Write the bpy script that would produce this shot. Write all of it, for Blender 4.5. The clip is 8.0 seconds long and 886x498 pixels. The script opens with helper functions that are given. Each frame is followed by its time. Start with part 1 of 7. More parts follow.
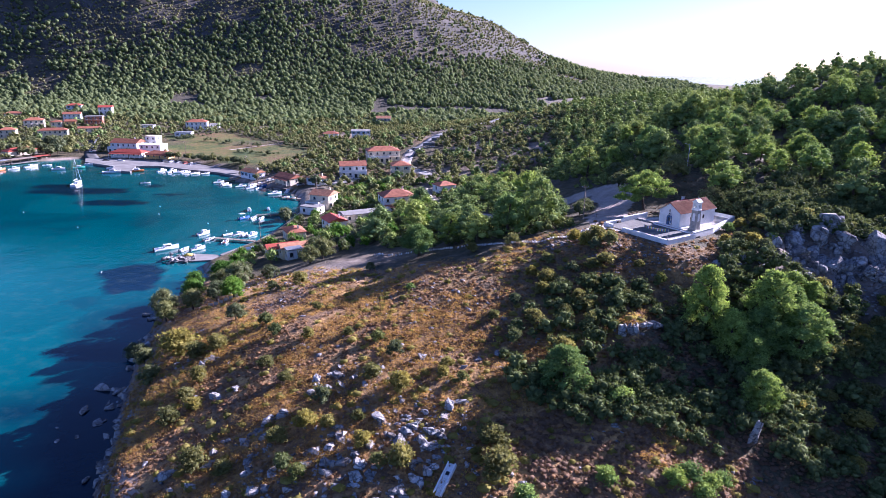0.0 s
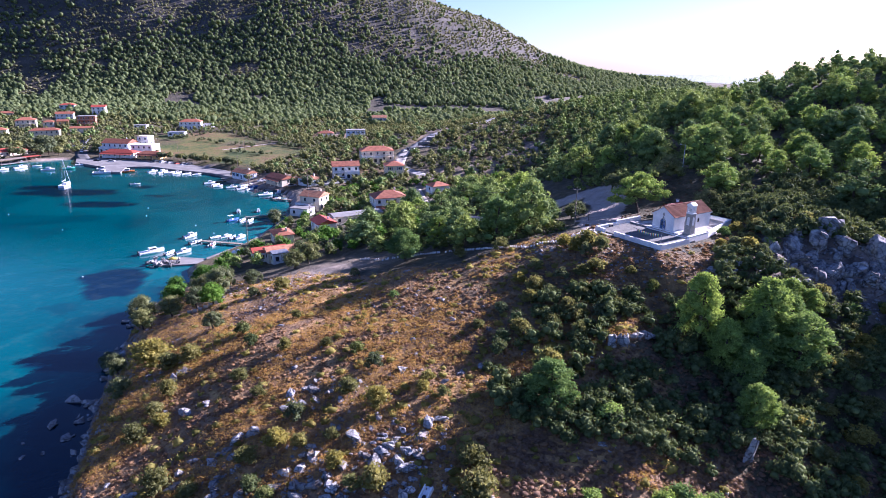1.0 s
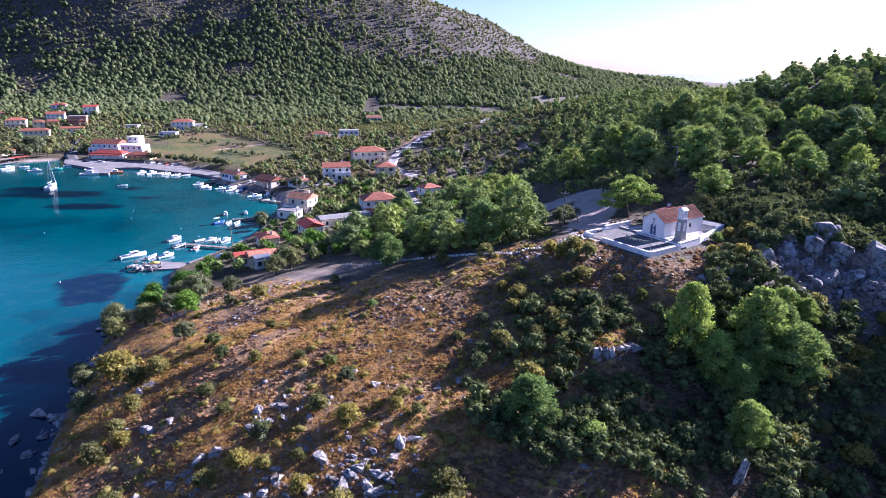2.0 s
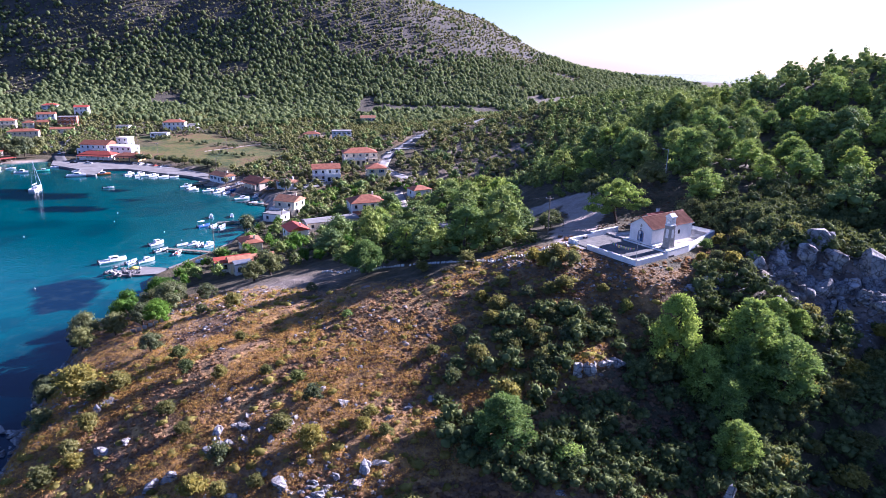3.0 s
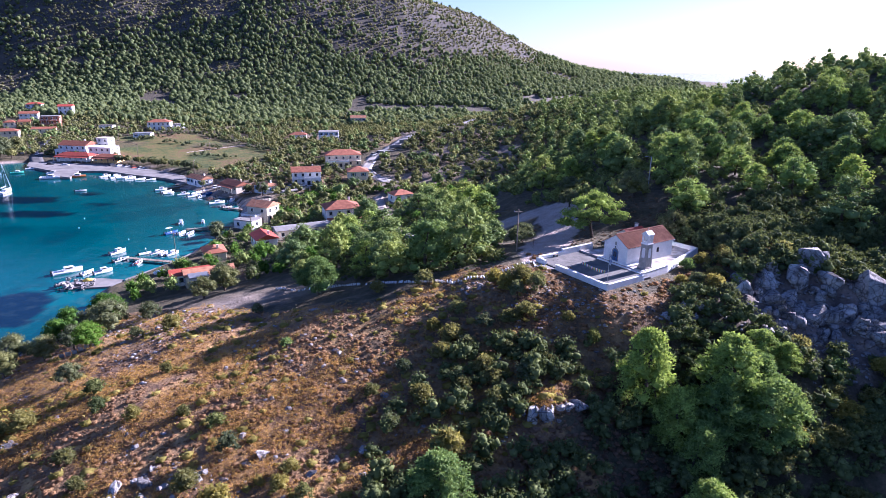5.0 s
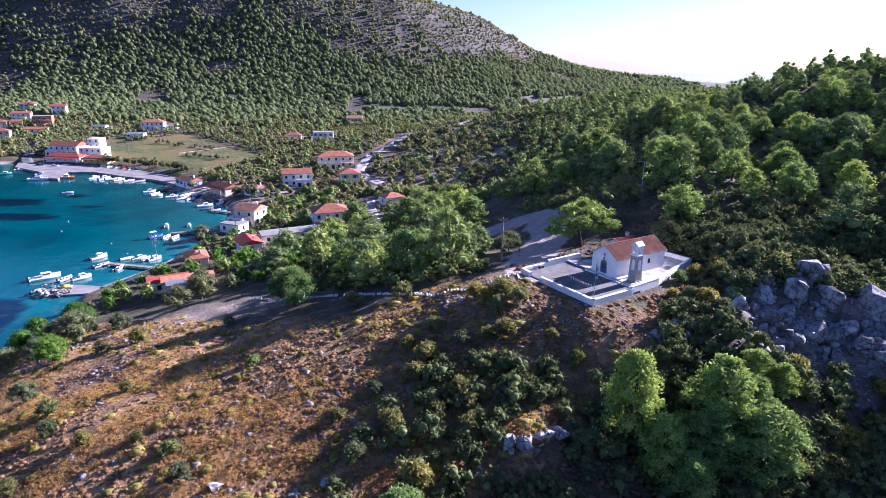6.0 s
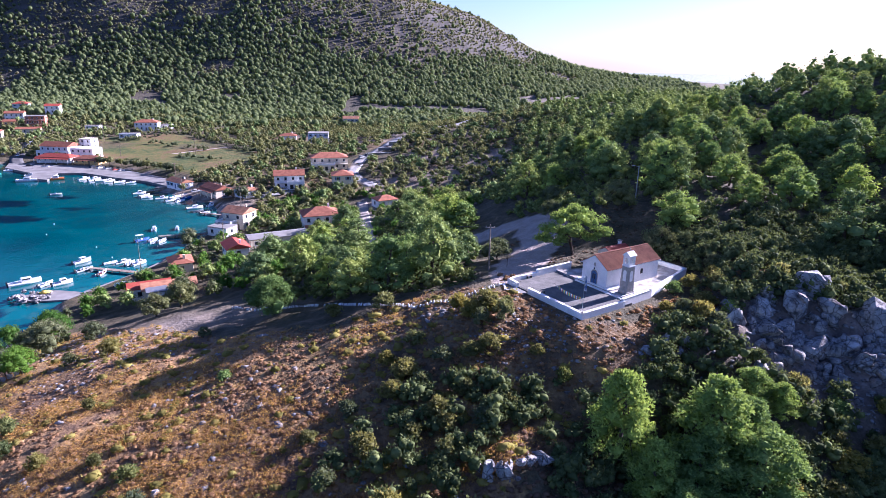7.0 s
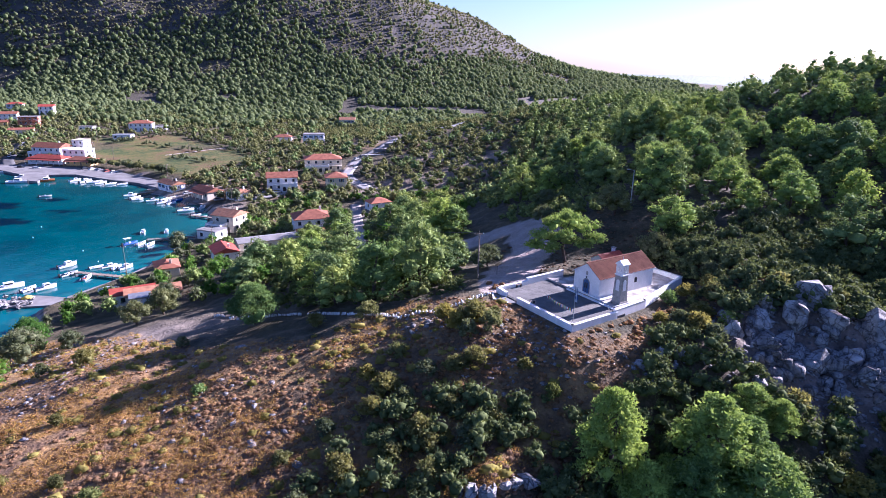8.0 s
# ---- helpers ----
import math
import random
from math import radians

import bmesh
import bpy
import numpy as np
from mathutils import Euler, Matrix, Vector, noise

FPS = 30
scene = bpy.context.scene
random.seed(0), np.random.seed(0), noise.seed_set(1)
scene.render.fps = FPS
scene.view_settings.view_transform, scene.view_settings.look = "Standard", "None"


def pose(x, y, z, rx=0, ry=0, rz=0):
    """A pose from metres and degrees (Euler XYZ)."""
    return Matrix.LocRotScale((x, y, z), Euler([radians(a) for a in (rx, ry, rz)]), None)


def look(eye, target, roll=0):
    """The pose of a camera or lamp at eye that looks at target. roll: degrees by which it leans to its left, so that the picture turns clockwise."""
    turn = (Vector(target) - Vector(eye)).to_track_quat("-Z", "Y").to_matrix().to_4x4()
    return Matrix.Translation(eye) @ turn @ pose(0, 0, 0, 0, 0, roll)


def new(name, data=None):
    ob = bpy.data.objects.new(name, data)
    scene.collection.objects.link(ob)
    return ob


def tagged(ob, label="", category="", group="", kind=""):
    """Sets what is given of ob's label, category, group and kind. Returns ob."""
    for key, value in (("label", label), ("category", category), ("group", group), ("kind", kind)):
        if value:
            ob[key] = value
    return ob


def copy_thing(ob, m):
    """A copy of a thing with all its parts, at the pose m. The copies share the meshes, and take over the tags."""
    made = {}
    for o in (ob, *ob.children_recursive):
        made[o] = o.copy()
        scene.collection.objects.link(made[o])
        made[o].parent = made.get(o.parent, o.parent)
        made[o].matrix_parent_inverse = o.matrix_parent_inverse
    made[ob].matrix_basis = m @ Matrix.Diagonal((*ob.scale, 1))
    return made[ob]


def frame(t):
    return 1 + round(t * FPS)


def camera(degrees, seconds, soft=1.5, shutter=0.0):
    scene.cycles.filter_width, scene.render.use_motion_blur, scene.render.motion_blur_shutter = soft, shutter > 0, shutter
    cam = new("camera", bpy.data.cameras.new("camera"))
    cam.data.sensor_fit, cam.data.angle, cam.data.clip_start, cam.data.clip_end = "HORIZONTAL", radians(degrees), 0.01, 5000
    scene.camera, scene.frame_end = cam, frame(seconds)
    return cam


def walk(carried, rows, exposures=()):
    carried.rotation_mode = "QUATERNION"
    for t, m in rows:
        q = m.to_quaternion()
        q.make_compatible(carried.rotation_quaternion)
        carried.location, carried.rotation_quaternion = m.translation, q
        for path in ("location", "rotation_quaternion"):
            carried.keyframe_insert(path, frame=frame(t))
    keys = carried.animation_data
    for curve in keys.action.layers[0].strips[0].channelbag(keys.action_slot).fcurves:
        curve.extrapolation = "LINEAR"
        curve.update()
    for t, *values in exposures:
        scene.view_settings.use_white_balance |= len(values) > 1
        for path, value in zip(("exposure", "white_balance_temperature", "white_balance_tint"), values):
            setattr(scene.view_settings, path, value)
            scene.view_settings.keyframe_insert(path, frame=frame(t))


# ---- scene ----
cam = camera(72.0, 8.0, soft=0.6)
PATH = [
    (0, (0.09, -1.096, 60.89), (0.091, 0.819, 60.314), 0.6),
    (0.5, (1.495, 1.24, 60.906), (1.496, 3.155, 60.327), 0.6),
    (1, (2.948, 3.598, 60.927), (2.95, 5.512, 60.347), 0.5),
    (1.5, (4.498, 5.954, 60.94), (4.502, 7.868, 60.359), 0.5),
    (3, (9.971, 13.134, 61.096), (9.981, 15.047, 60.514), 0.5),
    (3.5, (11.999, 15.756, 61.234), (12.009, 17.669, 60.651), 0.5),
    (4, (14.079, 18.535, 61.37), (14.087, 20.448, 60.788), 0.5),
    (4.5, (16.062, 21.424, 61.469), (16.071, 23.337, 60.885), 0.6),
    (4.7, (16.812, 22.589, 61.491), (16.821, 24.501, 60.906), 0.6),
    (6, (21.501, 30.087, 61.761), (21.507, 31.999, 61.174), 0.7),
    (6.5, (22.976, 32.64, 61.831), (22.982, 34.552, 61.244), 0.7),
    (7, (24.184, 34.842, 61.868), (24.19, 36.754, 61.281), 0.8),
    (7.5, (25.249, 36.827, 61.854), (25.256, 38.739, 61.269), 0.8),
    (8, (26.141, 38.661, 61.808), (26.15, 40.574, 61.224), 0.9),
]
walk(cam, [(t, look(eye, target, roll)) for t, eye, target, roll in PATH],
     exposures=[(0.0, 2.27, 4550, 42), (8.0, 2.27, 4550, 42)])

# ---- light ----
SUN_AZIMUTH, SUN_HEIGHT = radians(57), radians(22)
world = bpy.data.worlds.new("sky")
scene.world = world
world.use_nodes = True
sky = world.node_tree.nodes.new("ShaderNodeTexSky")
sky.sky_type = "NISHITA"
sky.sun_disc = False
sky.sun_elevation, sky.sun_rotation = SUN_HEIGHT, SUN_AZIMUTH
sky.air_density, sky.dust_density, sky.ozone_density = 1.0, 0.55, 1.0
backing = world.node_tree.nodes["Background"]
backing.inputs["Strength"].default_value = 0.0275
world.node_tree.links.new(sky.outputs["Color"], backing.inputs["Color"])

sun = new("sun", bpy.data.lights.new("sun", "SUN"))
sun.data.energy, sun.data.angle, sun.data.color = 5.0, radians(0.55), (1.0, 0.8, 0.52)
sun_from = Vector((math.sin(SUN_AZIMUTH) * math.cos(SUN_HEIGHT), math.cos(SUN_AZIMUTH) * math.cos(SUN_HEIGHT), math.sin(SUN_HEIGHT)))
sun.matrix_world = look(sun_from * 400, (0, 0, 0))


# ---- materials ----
class Nodes:
    """A short hand for building one node material."""

    def __init__(self, name):
        self.material = bpy.data.materials.new(name)
        self.material.use_nodes = True
        self.tree = self.material.node_tree
        self.shader = self.tree.nodes["Principled BSDF"]
        self.shader.inputs["Specular IOR Level"].default_value = 0.3
        self.place = self.add("ShaderNodeNewGeometry").outputs["Position"]

    def add(self, kind, **inputs):
        node = self.tree.nodes.new(kind)
        for key, value in inputs.items():
            self.put(value, node.inputs[key.replace("_", " ")])
        return node

    def put(self, value, socket):
        if isinstance(value, bpy.types.NodeSocket):
            self.tree.links.new(value, socket)
        elif isinstance(value, tuple) and len(value) == 3 and socket.type == "RGBA":
            socket.default_value = (*value, 1)
        else:
            socket.default_value = value

    def noise(self, scale, detail=4.0, rough=0.6, at=None):
        return self.add("ShaderNodeTexNoise", Vector=at or self.place, Scale=scale, Detail=detail, Roughness=rough).outputs["Fac"]

    def cells(self, scale, out="Distance", at=None):
        return self.add("ShaderNodeTexVoronoi", Vector=at or self.place, Scale=scale).outputs[out]

    def ramp(self, value, *stops):
        node = self.add("ShaderNodeValToRGB", Fac=value)
        e = node.color_ramp.elements
        while len(e) < len(stops):
            e.new(0.5)
        for slot, (at, colour) in zip(e, stops):
            slot.position = at
            slot.color = (*colour, 1) if isinstance(colour, tuple) else (colour, colour, colour, 1)
        return node.outputs["Color"]

    def mix(self, fac, a, b, how="MIX"):
        node = self.tree.nodes.new("ShaderNodeMix")
        node.data_type, node.blend_type = "RGBA", how
        for value, socket in ((fac, node.inputs[0]), (a, node.inputs[6]), (b, node.inputs[7])):
            self.put(value, socket)
        return node.outputs[2]

    def calc(self, how, a, b=0.0):
        node = self.tree.nodes.new("ShaderNodeMath")
        node.operation = how
        self.put(a, node.inputs[0]), self.put(b, node.inputs[1])
        return node.outputs[0]

    def bump(self, height, strength=0.4, distance=0.1):
        node = self.add("ShaderNodeBump", Height=height, Strength=strength, Distance=distance)
        self.tree.links.new(node.outputs["Normal"], self.shader.inputs["Normal"])

    def done(self, colour, rough=0.85, metal=0.0):
        self.put(colour, self.shader.inputs["Base Color"])
        self.put(rough, self.shader.inputs["Roughness"])
        self.put(metal, self.shader.inputs["Metallic"])
        return self.material


def surface(name, dark, light, scale=2.0, rough=0.85, metal=0.0, grain=25.0, bump=0.25, vary=0.12):
    """A plain surface with stains, grain and fine relief."""
    n = Nodes(name)
    broad = n.noise(scale)
    fine = n.noise(grain, 3.0)
    colour = n.mix(n.ramp(broad, (0.3, 0.0), (0.7, 1.0)), dark, light)
    colour = n.mix(0.35, colour, n.ramp(fine, (0.25, 0.55), (0.75, 1.35)), "MULTIPLY")
    chance = n.add("ShaderNodeObjectInfo").outputs["Random"]
    colour = n.mix(1.0, colour, n.ramp(chance, (0.0, 1.0 - vary), (1.0, 1.0 + vary)), "MULTIPLY")
    n.bump(fine, bump, 0.03)
    return n.done(colour, rough, metal)


def leaves(name, dark, mid, light, glow=0.35):
    """Foliage: every leaf or tuft has a tone of its own, every plant too, and light comes through."""
    n = Nodes(name)
    island = n.add("ShaderNodeNewGeometry").outputs["Random Per Island"]
    chance = n.add("ShaderNodeObjectInfo").outputs["Random"]
    tone = n.calc("ADD", n.calc("MULTIPLY", island, 0.34), n.calc("MULTIPLY", n.noise(0.5, 3.0), 0.76))
    colour = n.ramp(tone, (0.15, dark), (0.55, mid), (0.95, light))
    colour = n.mix(1.0, colour, n.ramp(chance, (0.0, (0.66, 0.72, 0.8)), (0.5, (1.0, 1.0, 1.0)), (1.0, (1.4, 1.28, 0.9))), "MULTIPLY")
    n.put(colour, n.shader.inputs["Base Color"])
    n.shader.inputs["Roughness"].default_value = 0.9
    n.shader.inputs["Specular IOR Level"].default_value = 0.06
    thin = n.add("ShaderNodeBsdfTranslucent", Color=n.mix(1.0, colour, (1.25, 1.2, 0.75), "MULTIPLY"))
    both = n.add("ShaderNodeMixShader", Fac=glow)
    n.tree.links.new(n.shader.outputs["BSDF"], both.inputs[1])
    n.tree.links.new(thin.outputs["BSDF"], both.inputs[2])
    n.tree.links.new(both.outputs[0], n.tree.nodes["Material Output"].inputs["Surface"])
    return n.material


PINE = leaves("pine_needles", (0.03, 0.05, 0.017), (0.168, 0.228, 0.07), (0.385, 0.47, 0.16), 0.2)
OLIVE = leaves("olive_leaves", (0.05, 0.062, 0.03), (0.13, 0.15, 0.07), (0.25, 0.27, 0.14), 0.34)
# gully shade and hill sun put into the colours of these two scrubs
SCRUB = leaves("scrub_leaves", (0.022, 0.034, 0.014), (0.096, 0.12, 0.042), (0.26, 0.295, 0.105), 0.28)
SUNLIT_SCRUB = leaves("sunlit_scrub_leaves", (0.038, 0.058, 0.022), (0.145, 0.188, 0.066), (0.33, 0.39, 0.145), 0.36)
BROAD = leaves("broad_leaves", (0.03, 0.07, 0.014), (0.085, 0.17, 0.026), (0.17, 0.29, 0.05), 0.42)
HEATH = leaves("dry_heath", (0.095, 0.063, 0.044), (0.205, 0.136, 0.088), (0.34, 0.232, 0.145), 0.42)
STRAW = leaves("dry_grass", (0.33, 0.205, 0.056), (0.5, 0.315, 0.082), (0.62, 0.41, 0.125), 0.45)
MAQUIS = leaves("maquis_leaves", (0.06, 0.064, 0.024), (0.18, 0.178, 0.06), (0.34, 0.33, 0.13), 0.5)
BRIGHT_PINE = leaves("bright_pine_needles", (0.046, 0.08, 0.025), (0.178, 0.258, 0.068), (0.365, 0.475, 0.13), 0.32)
# paler, flatter tones for the mountain: distance haze put into the leaf colours
HAZED_PINE = leaves("hazed_pine_needles", (0.105, 0.125, 0.052), (0.22, 0.255, 0.1), (0.36, 0.405, 0.165), 0.5)
HAZED_SCRUB = leaves("hazed_scrub_leaves", (0.1, 0.11, 0.06), (0.2, 0.21, 0.12), (0.33, 0.34, 0.21), 0.5)
BARK = surface("bark", (0.035, 0.025, 0.018), (0.11, 0.085, 0.065), 3.0, 0.95, grain=30, bump=0.6)
WHITE = surface("whitewash", (0.66, 0.66, 0.64), (0.82, 0.81, 0.79), 0.7, 0.9, grain=9, bump=0.15, vary=0.03)
LIME = surface("worn_lime_wash", (0.17, 0.145, 0.12), (0.52, 0.5, 0.46), 0.9, 0.9, grain=7, bump=0.25)
CREAM = surface("cream_render", (0.62, 0.54, 0.4), (0.76, 0.68, 0.53), 0.5, 0.9, grain=8, bump=0.15)
OCHRE = surface("ochre_render", (0.52, 0.34, 0.12), (0.66, 0.46, 0.2), 0.5, 0.9, grain=8, bump=0.15)
GREY = surface("grey_stone", (0.2, 0.19, 0.17), (0.36, 0.34, 0.3), 1.6, 0.9, grain=12, bump=0.4)
CONCRETE = surface("concrete", (0.14, 0.137, 0.13), (0.27, 0.262, 0.25), 0.2, 0.9, grain=6, bump=0.3)
ROAD = surface("pale_asphalt", (0.19, 0.185, 0.175), (0.33, 0.32, 0.3), 0.2, 0.9, grain=4, bump=0.3)
ASPHALT = surface("dark_asphalt", (0.06, 0.06, 0.062), (0.12, 0.12, 0.12), 0.2, 0.9, grain=4, bump=0.3)
DIRT = surface("dirt", (0.29, 0.25, 0.21), (0.46, 0.41, 0.36), 0.25, 0.95, grain=3, bump=0.5)
FLAGS = surface("flagstones", (0.085, 0.085, 0.08), (0.17, 0.165, 0.152), 0.5, 0.9, grain=8, bump=0.3, vary=0.06)
TILE = surface("terracotta_tiles", (0.19, 0.065, 0.035), (0.35, 0.14, 0.075), 0.8, 0.8, grain=10, bump=0.3, vary=0.18)
TILE_OLD = surface("weathered_tiles", (0.22, 0.1, 0.055), (0.42, 0.21, 0.11), 0.8, 0.85, grain=10, bump=0.4, vary=0.18)
RED = surface("red_sheet_roof", (0.27, 0.05, 0.03), (0.4, 0.09, 0.05), 0.8, 0.6, grain=10, bump=0.2)
BRICK = surface("raw_brick", (0.3, 0.12, 0.07), (0.45, 0.2, 0.12), 0.8, 0.9, grain=6, bump=0.3)
GLASS = surface("dark_window", (0.02, 0.025, 0.03), (0.05, 0.055, 0.06), 1.0, 0.12, grain=3, bump=0.0)
WOOD = surface("weathered_wood", (0.13, 0.1, 0.075), (0.29, 0.24, 0.19), 1.5, 0.9, grain=20, bump=0.4)
SHUTTER = surface("blue_paint", (0.03, 0.07, 0.16), (0.05, 0.11, 0.24), 1.5, 0.6, grain=14, bump=0.1)
METAL = surface("galvanised_metal", (0.28, 0.29, 0.3), (0.45, 0.46, 0.47), 2.0, 0.45, 0.7, grain=14, bump=0.1)
HULL = surface("white_hull", (0.68, 0.69, 0.7), (0.82, 0.82, 0.81), 0.6, 0.3, grain=8, bump=0.05)
RUBBER = surface("grey_tube", (0.3, 0.31, 0.32), (0.5, 0.51, 0.52), 0.8, 0.6, grain=8, bump=0.05)
DARK = surface("dark_paint", (0.015, 0.016, 0.018), (0.04, 0.042, 0.045), 1.0, 0.5, grain=8, bump=0.05)
BLUE = surface("blue_canvas", (0.02, 0.06, 0.22), (0.04, 0.12, 0.36), 1.0, 0.7, grain=8, bump=0.1)
ORANGE = surface("orange_hull", (0.4, 0.12, 0.03), (0.55, 0.2, 0.06), 1.0, 0.5, grain=8, bump=0.1)
GREEN = surface("sea_green_hull", (0.05, 0.3, 0.22), (0.1, 0.42, 0.32), 1.0, 0.5, grain=8, bump=0.1)
YELLOW = surface("yellow_net", (0.5, 0.36, 0.04), (0.66, 0.5, 0.08), 1.0, 0.9, grain=8, bump=0.3)
CAR_WHITE = surface("white_car_paint", (0.6, 0.6, 0.6), (0.72, 0.72, 0.72), 0.6, 0.25, grain=5, bump=0.0)
CAR_DARK = surface("dark_car_paint", (0.02, 0.025, 0.035), (0.04, 0.045, 0.06), 0.6, 0.2, grain=5, bump=0.0)


def rock_material():
    """Broken limestone: pale faces, dark cracks, rusty and mossy stains."""
    n = Nodes("limestone")
    broad, streak, fine = n.noise(0.5, 6.0, 0.7), n.noise(1.3, 6.0, 0.75), n.noise(7.0, 4.0)
    colour = n.ramp(broad, (0.32, (0.12, 0.114, 0.107)), (0.5, (0.32, 0.312, 0.3)), (0.68, (0.52, 0.505, 0.48)))
    colour = n.mix(n.ramp(n.noise(0.35, 4.0), (0.55, 0.0), (0.7, 0.65)), colour, (0.24, 0.165, 0.11))
    colour = n.mix(n.ramp(streak, (0.38, 0.85), (0.49, 0.0)), colour, (0.045, 0.042, 0.04))
    crack = n.add("ShaderNodeTexVoronoi", Vector=n.mix(0.25, n.place, n.add("ShaderNodeTexNoise", Vector=n.place, Scale=1.2).outputs["Color"]), Scale=0.9)
    crack.feature = "DISTANCE_TO_EDGE"
    colour = n.mix(n.ramp(crack.outputs["Distance"], (0.0, 0.85), (0.05, 0.0)), colour, (0.04, 0.036, 0.034))
    colour = n.mix(0.5, colour, n.ramp(fine, (0.25, 0.55), (0.75, 1.4)), "MULTIPLY")
    chance = n.add("ShaderNodeObjectInfo").outputs["Random"]
    colour = n.mix(1.0, colour, n.ramp(chance, (0.0, 0.7), (1.0, 1.25)), "MULTIPLY")
    n.bump(n.calc("ADD", streak, n.calc("MULTIPLY", fine, 0.3)), 0.9, 0.25)
    return n.done(colour, 0.9)


ROCK = rock_material()


def ground_material():
    n = Nodes("hillside")
    tint = n.add("ShaderNodeAttribute")
    tint.attribute_name = "cover"
    parts = n.add("ShaderNodeSeparateColor", Color=tint.outputs["Color"])
    broad, mid, fine = n.noise(0.05, 5.0), n.noise(0.35, 5.0, 0.65), n.noise(3.0, 4.0, 0.7)
    speck = n.cells(1.7)
    dry = n.ramp(mid, (0.3, (0.1, 0.062, 0.036)), (0.45, (0.2, 0.125, 0.06)), (0.58, (0.34, 0.212, 0.076)), (0.72, (0.45, 0.29, 0.1)))
    dry = n.mix(n.ramp(broad, (0.45, 0.0), (0.65, 0.7)), dry, n.ramp(mid, (0.3, (0.09, 0.06, 0.042)), (0.7, (0.22, 0.148, 0.095))))
    wild = n.ramp(mid, (0.3, (0.03, 0.03, 0.014)), (0.5, (0.07, 0.06, 0.03)), (0.7, (0.14, 0.105, 0.058)))
    pale = n.ramp(mid, (0.25, (0.24, 0.195, 0.155)), (0.7, (0.42, 0.355, 0.3)))
    crag = n.ramp(mid, (0.25, (0.075, 0.062, 0.052)), (0.5, (0.16, 0.13, 0.108)), (0.75, (0.28, 0.24, 0.21)))
    scree = n.add("ShaderNodeAttribute")
    scree.attribute_name = "scree"
    patch = n.noise(0.03, 6.0, 0.7)
    bare_rock = n.ramp(patch, (0.34, (0.05, 0.048, 0.036)), (0.48, (0.068, 0.063, 0.05)), (0.6, (0.088, 0.08, 0.07)), (0.75, (0.13, 0.12, 0.112)))
    field = n.calc("ADD", n.calc("MULTIPLY", mid, 0.45), n.calc("MULTIPLY", n.noise(0.035, 3.0), 0.6))
    meadow = n.ramp(field, (0.43, (0.036, 0.06, 0.01)), (0.49, (0.076, 0.088, 0.015)), (0.55, (0.118, 0.102, 0.023)), (0.62, (0.13, 0.083, 0.034)))
    colour = n.mix(parts.outputs["Red"], wild, dry)
    colour = n.mix(parts.outputs["Green"], colour, meadow)
    colour = n.mix(parts.outputs["Blue"], colour, pale)
    colour = n.mix(tint.outputs["Alpha"], colour, crag)
    colour = n.mix(scree.outputs["Fac"], colour, bare_rock)
    colour = n.mix(0.55, colour, n.ramp(fine, (0.3, 0.45), (0.7, 1.5)), "MULTIPLY")
    n.bump(n.calc("ADD", n.calc("MULTIPLY", fine, 0.6), n.calc("MULTIPLY", speck, 0.4)), 0.8, 0.35)
    return n.done(colour, 0.95)


def water_material():
    n = Nodes("sea_water")
    near = n.add("ShaderNodeAttribute")
    near.attribute_name = "shallow"
    weed = n.noise(0.022, 4.0, 0.55)
    patch = n.ramp(weed, (0.52, 0.0), (0.56, 1.0))
    drift = n.calc("ADD", n.calc("MULTIPLY", n.noise(0.006, 2.0), 0.6), n.calc("MULTIPLY", n.ramp(n.noise(0.05, 6.0, 0.7), (0.38, 0.0), (0.64, 1.0)), 0.4))
    deep = n.mix(drift, (0.001, 0.036, 0.05), (0.0015, 0.064, 0.075))
    colour = n.mix(near.outputs["Fac"], deep, (0.012, 0.16, 0.17))
    weed_bed = n.add("ShaderNodeAttribute")
    weed_bed.attribute_name = "weed"
    cover = n.calc("MAXIMUM", n.calc("MULTIPLY", patch, 0.3), weed_bed.outputs["Fac"])
    colour = n.mix(cover, colour, (0.001, 0.011, 0.026))
    shelf = n.calc("MULTIPLY", near.outputs["Fac"], n.ramp(n.noise(0.25, 4.0), (0.5, 0.0), (0.7, 0.45)))
    colour = n.mix(shelf, colour, (0.1, 0.15, 0.12))
    n.shader.inputs["IOR"].default_value = 1.33
    n.shader.inputs["Specular IOR Level"].default_value = 0.3
    n.bump(n.calc("ADD", n.noise(0.9, 3.0), n.calc("MULTIPLY", n.noise(0.15, 2.0), 1.5)), 0.12, 0.25)
    return n.done(colour, 0.1)


GROUND, WATER = ground_material(), water_material()


# ---- the shape of the land ----
COAST = [  # the shore, from the open sea in the south round the headland and the bay
    (4800, -700), (600, -60), (200, 30), (110, 44), (60, 50), (20, 46), (-20, 48), (-42, 56),
    (-50, 73), (-53, 84), (-57, 94), (-61, 106), (-66, 121), (-69, 133), (-71, 142), (-70, 156),
    (-69, 169), (-75, 180), (-68, 203), (-64, 214), (-62, 235), (-61, 255), (-68, 283), (-76, 297), (-95, 313),
    (-113, 327), (-124, 352), (-150, 378), (-203, 386), (-222, 394), (-240, 398), (-258, 384), (-278, 350),
    (-335, 325), (-520, 240), (-1200, 60), (-4800, -300), (-4800, 3000), (-600, 2300), (250, 1750), (600, 1500), (4800, 900)]
